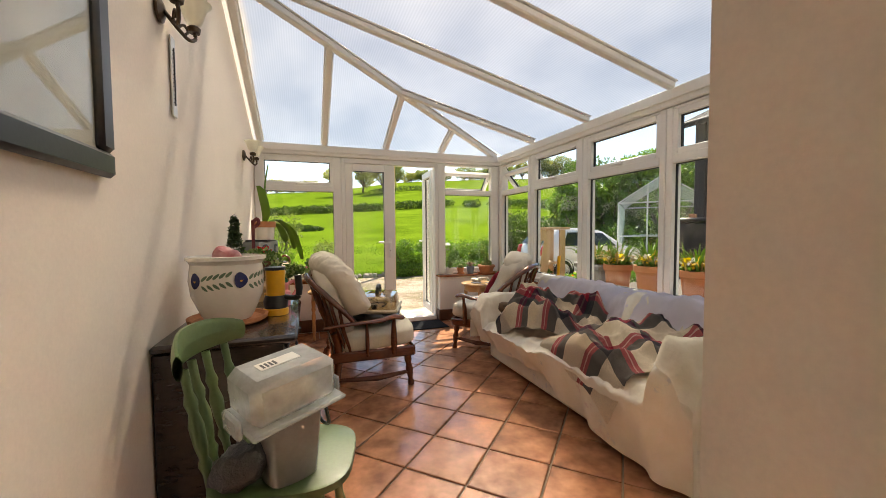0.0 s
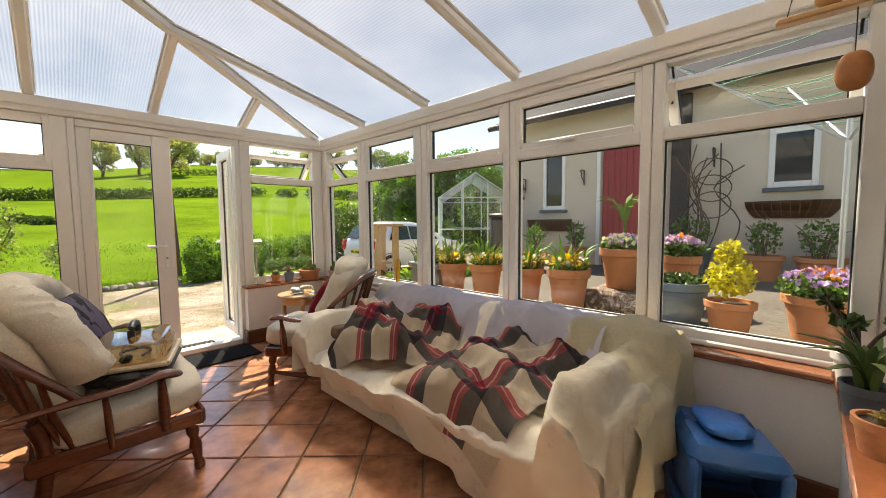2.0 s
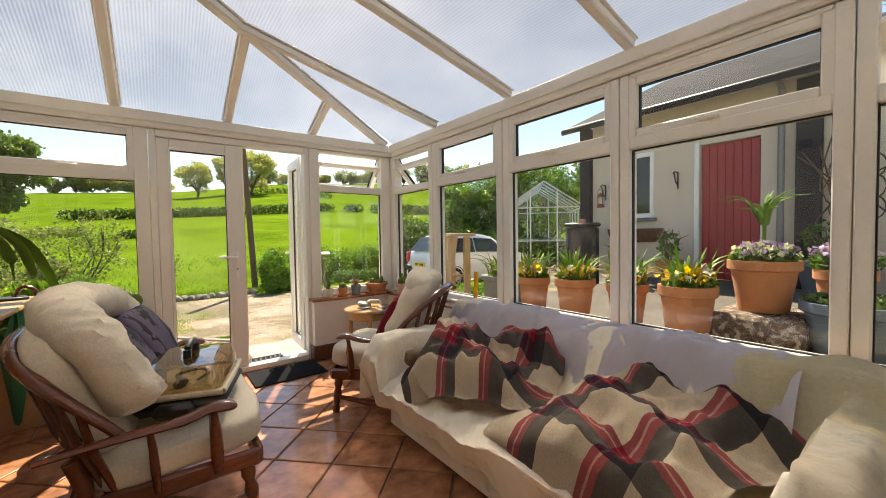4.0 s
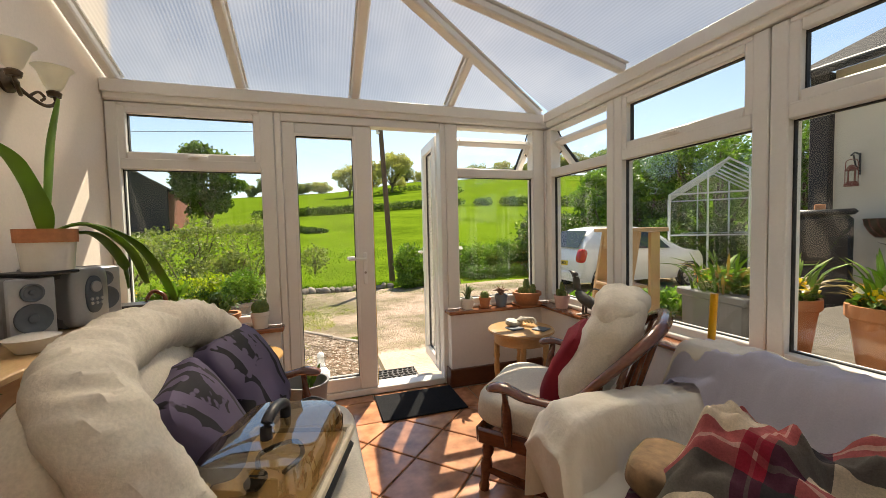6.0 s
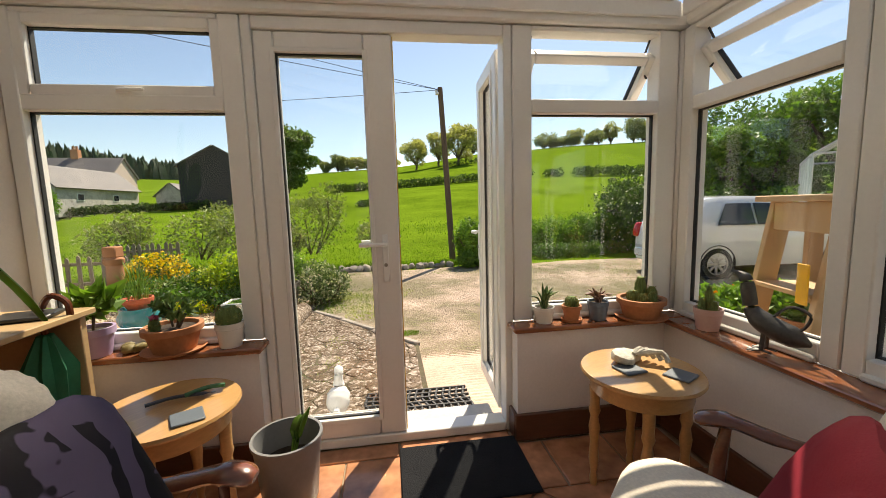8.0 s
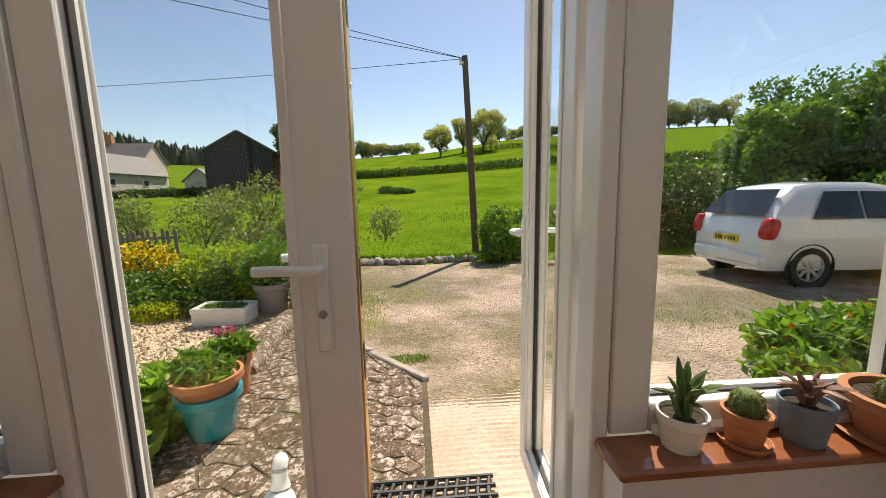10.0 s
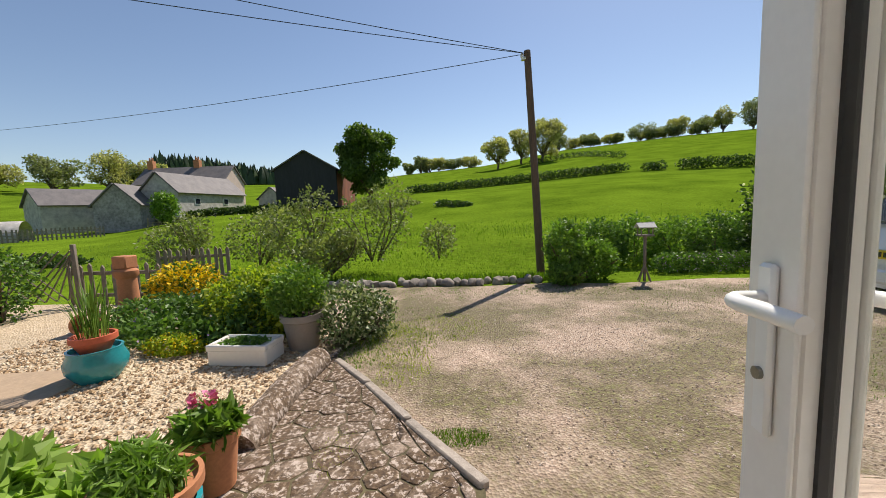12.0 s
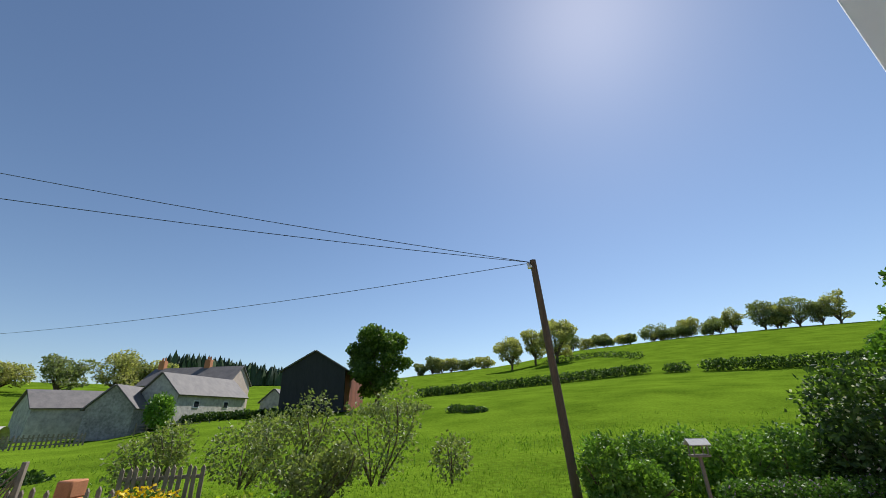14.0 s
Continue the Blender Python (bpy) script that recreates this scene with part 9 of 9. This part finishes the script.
def yard_pot(x, y, r, h, sd, label, kind, z=TZ, material=None):
    ob = pot("plant_pot", label, x, y, z, r, h, material or M_terra, group="pots in the yard")
    if kind == "bulbs":
        spikes("bulb_leaves", ob, 30, 0.34, L_bright, r * 0.8, h * 0.88, 0.012, 0.7, sd)
        spikes("dry_leaves", ob, 45, 0.24, L_dry, r * 0.8, h * 0.88, 0.010, 1.1, sd + 1)
        leaves("flowers", [(0, 0, h + 0.06, r, r, 0.06)], 70, 0.055, P_yellow, ob, seed=sd, long=1.0)
        leaves("white_flowers", [(0, 0, h + 0.08, r, r, 0.05)], 22, 0.05, P_white, ob, seed=sd + 7, long=1.0)
        leaves("foliage", [(0, 0, h + 0.02, r, r, 0.05)], 300, 0.03, L_mid, ob, seed=sd)
    elif kind == "pansy":
        leaves("foliage", [(0, 0, h + 0.06, r * 1.2, r * 1.2, 0.09)], 900, 0.03, L_mid, ob, seed=sd)
        leaves("flowers", [(0, 0, h + 0.12, r * 1.15, r * 1.15, 0.07)], 260, 0.04, P_violet, ob, seed=sd + 3, long=1.0)
        leaves("orange_flowers", [(0, 0, h + 0.14, r * 0.7, r * 0.7, 0.06)], 40, 0.045, P_orange, ob, seed=sd + 4, long=1.0)
    elif kind == "lily":
        spikes("stem_leaves", ob, 16, 0.3, L_bright, 0.02, h + 0.25, 0.016, 1.1, sd)
        bm = bmesh.new()
        tube(bm, [(0, 0, h * 0.88), (0.01, 0, h + 0.4)], 0.012, 6)
        part("stem", bm, L_bright, ob)
        leaves("flowers", [(0, 0, h + 0.06, r, r, 0.07)], 160, 0.04, P_white, ob, seed=sd, long=1.0)
        leaves("violet_flowers", [(0, 0, h + 0.08, r, r, 0.06)], 120, 0.035, P_violet, ob, seed=sd + 1, long=1.0)
        leaves("foliage", [(0, 0, h + 0.03, r, r, 0.06)], 400, 0.035, L_mid, ob, seed=sd + 2)
    elif kind == "low":
        leaves("foliage", [(0, 0, h + 0.01, r, r, 0.05)], 420, 0.03, L_jade, ob, seed=sd)
    elif kind == "lime":
        leaves("foliage", [(0, 0, h + 0.17, 0.15, 0.15, 0.15), (0.03, 0.02, h + 0.34, 0.09, 0.09, 0.1)], 800, 0.028, leaf_lime, ob, seed=sd)
    else:
        leaves("foliage", [(0, 0, h + 0.25, r * 0.9, r * 0.9, 0.25)], 300, 0.035, L_mid, ob, seed=sd)
        spikes("twigs", ob, 9, 0.55, M_bark, r * 0.3, h * 0.88, 0.008, 0.6, sd, 1.0)
    return ob


leaf_lime = leaf_mat("golden_lime_leaf", (0.42, 0.36, 0.03), (0.6, 0.5, 0.06), 0.4)
yard_pot(4.10, 3.60, 0.155, 0.36, 1, "terracotta pot of fading bulbs and yellow flowers in the yard", "bulbs")
yard_pot(4.12, 3.14, 0.17, 0.38, 2, "terracotta pot of fading bulbs and yellow flowers in the yard", "bulbs")
yard_pot(4.25, 2.72, 0.16, 0.36, 3, "terracotta pot of bulbs with yellow and white flowers in the yard", "bulbs")
yard_pot(4.14, 2.22, 0.18, 0.40, 4, "terracotta pot of tall bulb leaves in the yard", "bulbs")
yard_pot(4.52, 1.87, 0.20, 0.36, 5, "terracotta pot with a tall lily and white violas", "lily", 0.66)
bm = bmesh.new()
box(bm, (4.22, 1.6, TZ), (4.85, 2.12, 0.655), 0.03)
tagged(part("stone_block", bm, M_ramp), "pale stone block holding up a plant pot", "block")
yard_pot(4.42, 1.42, 0.23, 0.34, 6, "large blue-black glazed pot of low succulents", "low", TZ, M_bluepot)
yard_pot(4.25, 1.05, 0.15, 0.25, 7, "small terracotta pot with a golden bush", "lime")
yard_pot(4.50, 0.58, 0.20, 0.31, 8, "wide terracotta pot of violet and orange pansies", "pansy")
yard_pot(5.0, 1.52, 0.16, 0.4, 9, "terracotta pot with orange flowers behind the glazed pot", "pansy", TZ + 0.1)
for k, (x, y, r, h, mt_) in enumerate([(7.6, 1.95, 0.3, 0.42, M_slate), (7.6, 1.1, 0.22, 0.34, M_terra), (7.6, 0.55, 0.24, 0.34, M_terra), (7.5, 0.0, 0.22, 0.4, M_terra), (7.6, 3.75, 0.2, 0.35, M_terra), (6.6, 4.0, 0.2, 0.3, M_terra)]):
    yard_pot(x, y, r, h, 20 + k, "pot with a twiggy shrub against the outbuilding wall", "twig", TZ, mt_)
# climbing frame with bare stems
ob = thing("wall_climber", "bare twisting climber trained on the outbuilding wall", "climber", pose(7.88, 1.75, TZ + 0.3))
bm = bmesh.new()
rc = random.Random(5)
for k in range(9):
    y = rc.uniform(-0.28, 0.28)
    tube(bm, bent([(0, y, 0), (-0.04, y + rc.uniform(-0.15, 0.15), 0.5), (0.02, y + rc.uniform(-0.25, 0.25), 1.0), (0, y + rc.uniform(-0.3, 0.3), rc.uniform(1.2, 1.7))], 4), 0.010, 5)
for k in range(3):
    z = 0.75 + 0.25 * k
    tube(bm, [(0, 0.24 * math.cos(a), z + 0.2 * math.sin(a)) for a in np.linspace(0, 6.28, 20)], 0.009, 5)
part("stems", bm, M_bark, ob)
# trough on feet, bowl of succulents, wooden stand
ob = thing("planter", "long dark grey plastic trough of fading bulbs", "planter", pose(4.15, 4.02, TZ, 0, 0, 78))
bm = bmesh.new()
box(bm, (-0.30, -0.13, 0.0), (0.30, 0.13, 0.30), 0.03)
box(bm, (-0.32, -0.15, 0.27), (0.32, 0.15, 0.33), 0.012)
part("tub", bm, M_greyp, ob)
spikes("bulb_leaves", ob, 26, 0.36, L_bright, 0.22, 0.3, 0.013, 0.9, 31)
spikes("dry_leaves", ob, 26, 0.32, L_dry, 0.22, 0.3, 0.012, 1.2, 32)
leaves("flowers", [(0.1, 0, 0.42, 0.16, 0.12, 0.07)], 60, 0.05, P_orange, ob, seed=33, long=1.0)
leaves("foliage", [(0, 0, 0.4, 0.25, 0.15, 0.12)], 500, 0.03, L_bright, ob, seed=34)
ob = thing("plant_stand", "raw pine ladder stand holding plant pots outside the window", "stand", pose(3.86, 4.72, ground(3.8, 4.8) + 0.012, 0, 0, -104))
for x in (-0.21, 0.21):
    bm = bmesh.new()
    box(bm, (x - 0.02, -0.06, 0), (x + 0.02, 0.05, 1.40), 0.004, pose(0, -0.24, 0, -9.5, 0, 0))
    part("upright", bm, M_newwood, ob)
    bm = bmesh.new()
    box(bm, (x - 0.02, 0.12, 0), (x + 0.02, 0.20, 1.375), 0.004)
    part("back_leg", bm, M_newwood, ob)
bm = bmesh.new()
box(bm, (-0.27, -0.13, 1.378), (0.27, 0.25, 1.412), 0.005)
part("top", bm, M_newwood, ob, "pale pine top board")
bm = bmesh.new()
box(bm, (-0.19, -0.075, 1.22), (0.19, -0.05, 1.375), 0.004)
part("apron_board", bm, M_newwood, ob)
for z in (0.30, 0.60, 0.90):
    bm = bmesh.new()
    box(bm, (-0.188, -0.235 + 0.167 * (z - 0.3) - 0.02, z), (0.188, 0.12, z + 0.026), 0.004)
    part("shelf", bm, M_newwood, ob)
bm = bmesh.new()
box(bm, (0.16, -0.20, 0.88), (0.23, -0.19, 1.08), 0.004)
part("tag", bm, M_yellow, ob, "yellow plastic tag")
for z in (0.639, 0.339):
    yp = pot("plant_pot", "small terracotta bowl on the wooden stand", 3.87, 4.74, ground(3.8, 4.8) + z, 0.12, 0.12, M_terra)
    leaves("foliage", [(0, 0, 0.14, 0.1, 0.1, 0.05)], 150, 0.03, L_mid, yp, seed=40)
# strip of poppies and greenery by the path
bush("flower_bed", "lush green bed with orange poppies beside the path", "flowers", [(4.9 + 0.55 * k, 6.75 + 0.1 * math.sin(k), 0.0, 0.42, 0.4, 0.26) for k in range(6)] + [(4.35, 6.2, -0.03, 0.3, 0.4, 0.2)], 6500, 0.055, L_bright, 180, (90, 0.07, P_orange), False, 2.0)
# wheelie bin
ob = thing("wheelie_bin", "black wheeled dustbin with a brick on its lid", "bin", pose(7.3, 5.1, -0.2, 0, 0, 30))
bm = bmesh.new()
box(bm, (-0.26, -0.28, 0.06), (0.26, 0.28, 1.55), 0.05)
part("body", bm, M_black, ob)
bm = bmesh.new()
box(bm, (-0.29, -0.31, 1.55), (0.29, 0.31, 1.62), 0.03)
part("lid", bm, M_black, ob)
bm = bmesh.new()
box(bm, (-0.1, -0.05, 1.62), (0.1, 0.05, 1.69), 0.006)
part("brick", bm, M_terra, ob)


# greenhouse
def greenhouse(m, w, l, h, rise):
    ob = thing("greenhouse", "aluminium greenhouse with clear panes", "greenhouse", m)

    def bar(a, b, r=0.022):
        bm = bmesh.new()
        tube(bm, [a, b], r, 6)
        part("bar", bm, M_alu, ob)

    def glaze(pts):
        bm = bmesh.new()
        bm.faces.new([bm.verts.new(p) for p in pts])
        part("pane", bm, M_ghglass, ob, "", False)
    for yy in (0, l):
        bar((-w / 2, yy, 0), (-w / 2, yy, h))
        bar((w / 2, yy, 0), (w / 2, yy, h))
        bar((-w / 2, yy, h), (0, yy, h + rise))
        bar((w / 2, yy, h), (0, yy, h + rise))
        bar((-w / 2, yy, h), (w / 2, yy, h))
        bar((-w / 2, yy, h * 0.5), (w / 2, yy, h * 0.5))
        for x in (-w / 6, w / 6):
            bar((x, yy, 0), (x, yy, h + rise * 0.66))
        glaze([(-w / 2, yy, 0), (w / 2, yy, 0), (w / 2, yy, h), (0, yy, h + rise), (-w / 2, yy, h)])
    bar((0, 0, h + rise), (0, l, h + rise), 0.03)
    for s in (-1, 1):
        bar((s * w / 2, 0, h), (s * w / 2, l, h), 0.03)
        bar((s * w / 2, 0, 0.05), (s * w / 2, l, 0.05), 0.03)
        n = 5
        for k in range(1, n):
            bar((s * w / 2, l * k / n, 0), (s * w / 2, l * k / n, h))
            bar((s * w / 2, l * k / n, h), (0, l * k / n, h + rise))
        for k in range(n):
            glaze([(s * w / 2, l * k / n, h), (s * w / 2, l * (k + 1) / n, h), (0, l * (k + 1) / n, h + rise), (0, l * k / n, h + rise)])
            glaze([(s * w / 2, l * k / n, 0), (s * w / 2, l * (k + 1) / n, 0), (s * w / 2, l * (k + 1) / n, h), (s * w / 2, l * k / n, h)])


M_ghglass = glass_mat("greenhouse_glass", (0.85, 0.92, 0.93))
greenhouse(pose(10.6, 8.55, 0.0, 0, 0, -48), 2.4, 3.2, 2.05, 0.8)
# ---- floor tiles ----
def clip_poly(pts, lo, hi):
    for ax, lim, sg in ((0, lo[0], 1), (0, hi[0], -1), (1, lo[1], 1), (1, hi[1], -1)):
        out = []
        for i in range(len(pts)):
            a, b = pts[i], pts[(i + 1) % len(pts)]
            da, db = sg * (a[ax] - lim), sg * (b[ax] - lim)
            if da >= 0:
                out.append(a)
            if da * db < 0:
                t = da / (da - db)
                out.append((a[0] + (b[0] - a[0]) * t, a[1] + (b[1] - a[1]) * t))
        pts = out
        if len(pts) < 3:
            return []
    return pts


FLOOR = bpy.data.objects["floor"]
TILE_MESH = {}


def lay_tile(pts):
    """One tile with a rounded upper edge."""
    cx, cy = sum(p[0] for p in pts) / len(pts), sum(p[1] for p in pts) / len(pts)
    key = tuple((round(p[0] - cx, 3), round(p[1] - cy, 3)) for p in pts)
    if key not in TILE_MESH:
        bm = bmesh.new()
        n = len(pts)

        def ring_at(inset, z):
            vs = []
            for x, y in key:
                l = math.hypot(x, y) or 1
                vs.append(bm.verts.new((x - x / l * inset, y - y / l * inset, z)))
            return vs
        a, b, c = ring_at(0.0, -0.008), ring_at(0.001, -0.003), ring_at(0.008, 0.0)
        for p, q in ((a, b), (b, c)):
            for i in range(n):
                bm.faces.new((p[i], p[(i + 1) % n], q[(i + 1) % n], q[i]))
        bm.faces.new(c)
        bmesh.ops.recalc_face_normals(bm, faces=bm.faces[:])
        me = bpy.data.meshes.new("tile")
        bm.to_mesh(me)
        bm.free()
        me.materials.append(M_tile)
        TILE_MESH[key] = me
    o = new("tile", TILE_MESH[key])
    o.parent = FLOOR
    o.matrix_local = pose(cx, cy, 0.0005 * math.sin(cx * 40 + cy * 23))


PITCH, GAP, EDGE_Y = 0.336, 0.009, 4.50
h = PITCH / math.sqrt(2)
for i in range(-24, 25):
    for j in range(-24, 25):
        cx, cy = 1.778 + h * (i + j), 3.08 + h + h * (i - j)
        q = h - GAP / math.sqrt(2)
        poly = [(cx + q, cy), (cx, cy + q), (cx - q, cy), (cx, cy - q)]
        for lo, hi in (((X0 + 0.006, 0.42), (3.094, EDGE_Y)), ((X0 + 0.006, -1.2), (1.11, 0.414))):
            pts = clip_poly(poly, lo, hi)
            if len(pts) > 2:
                area = 0.5 * abs(sum(pts[k][0] * pts[(k + 1) % len(pts)][1] - pts[(k + 1) % len(pts)][0] * pts[k][1] for k in range(len(pts))))
                if area > 0.0006:
                    lay_tile(pts)
x = X0 + 0.01
while x < 3.05:
    x1 = min(x + PITCH - GAP, 3.09)
    lay_tile([(x, EDGE_Y + GAP), (x1, EDGE_Y + GAP), (x1, 4.832), (x, 4.832)])
    x += PITCH
x = 1.09
lay_tile([(1.095, 4.842), (1.66, 4.842), (1.66, 4.945), (1.095, 4.945)])
lay_tile([(1.67, 4.842), (2.26, 4.842), (2.26, 4.945), (1.67, 4.945)])

# ---- rotary clothes line in the yard ----
ob = thing("rotary_clothes_line", "rotary clothes line with green cords in the yard", "clothes line", pose(5.7, 0.45, 0.441))
bm = bmesh.new()
tube(bm, [(0, 0, 0), (0, 0, 2.0)], 0.022, 10)
part("mast", bm, M_alu, ob)
for k in range(4):
    a = k * math.pi / 2 + 0.35
    bm = bmesh.new()
    tube(bm, [(0, 0, 1.5), (1.35 * math.cos(a), 1.35 * math.sin(a), 2.35)], 0.013, 6)
    part("arm", bm, M_alu, ob)
M_cord = mat("green_plastic_cord", (0.02, 0.22, 0.12), 0.5)
for r in (0.35, 0.55, 0.75, 0.95, 1.15, 1.33):
    bm = bmesh.new()
    c = [Vector((r * math.cos(k * math.pi / 2 + 0.35), r * math.sin(k * math.pi / 2 + 0.35), 1.5 + 0.63 * r)) for k in range(4)]
    for p, q in zip(c, c[1:] + c[:1]):
        tube(bm, [p, (p + q) / 2 - Vector((0, 0, 0.03)), q], 0.004, 4)
    part("cord", bm, M_cord, ob)
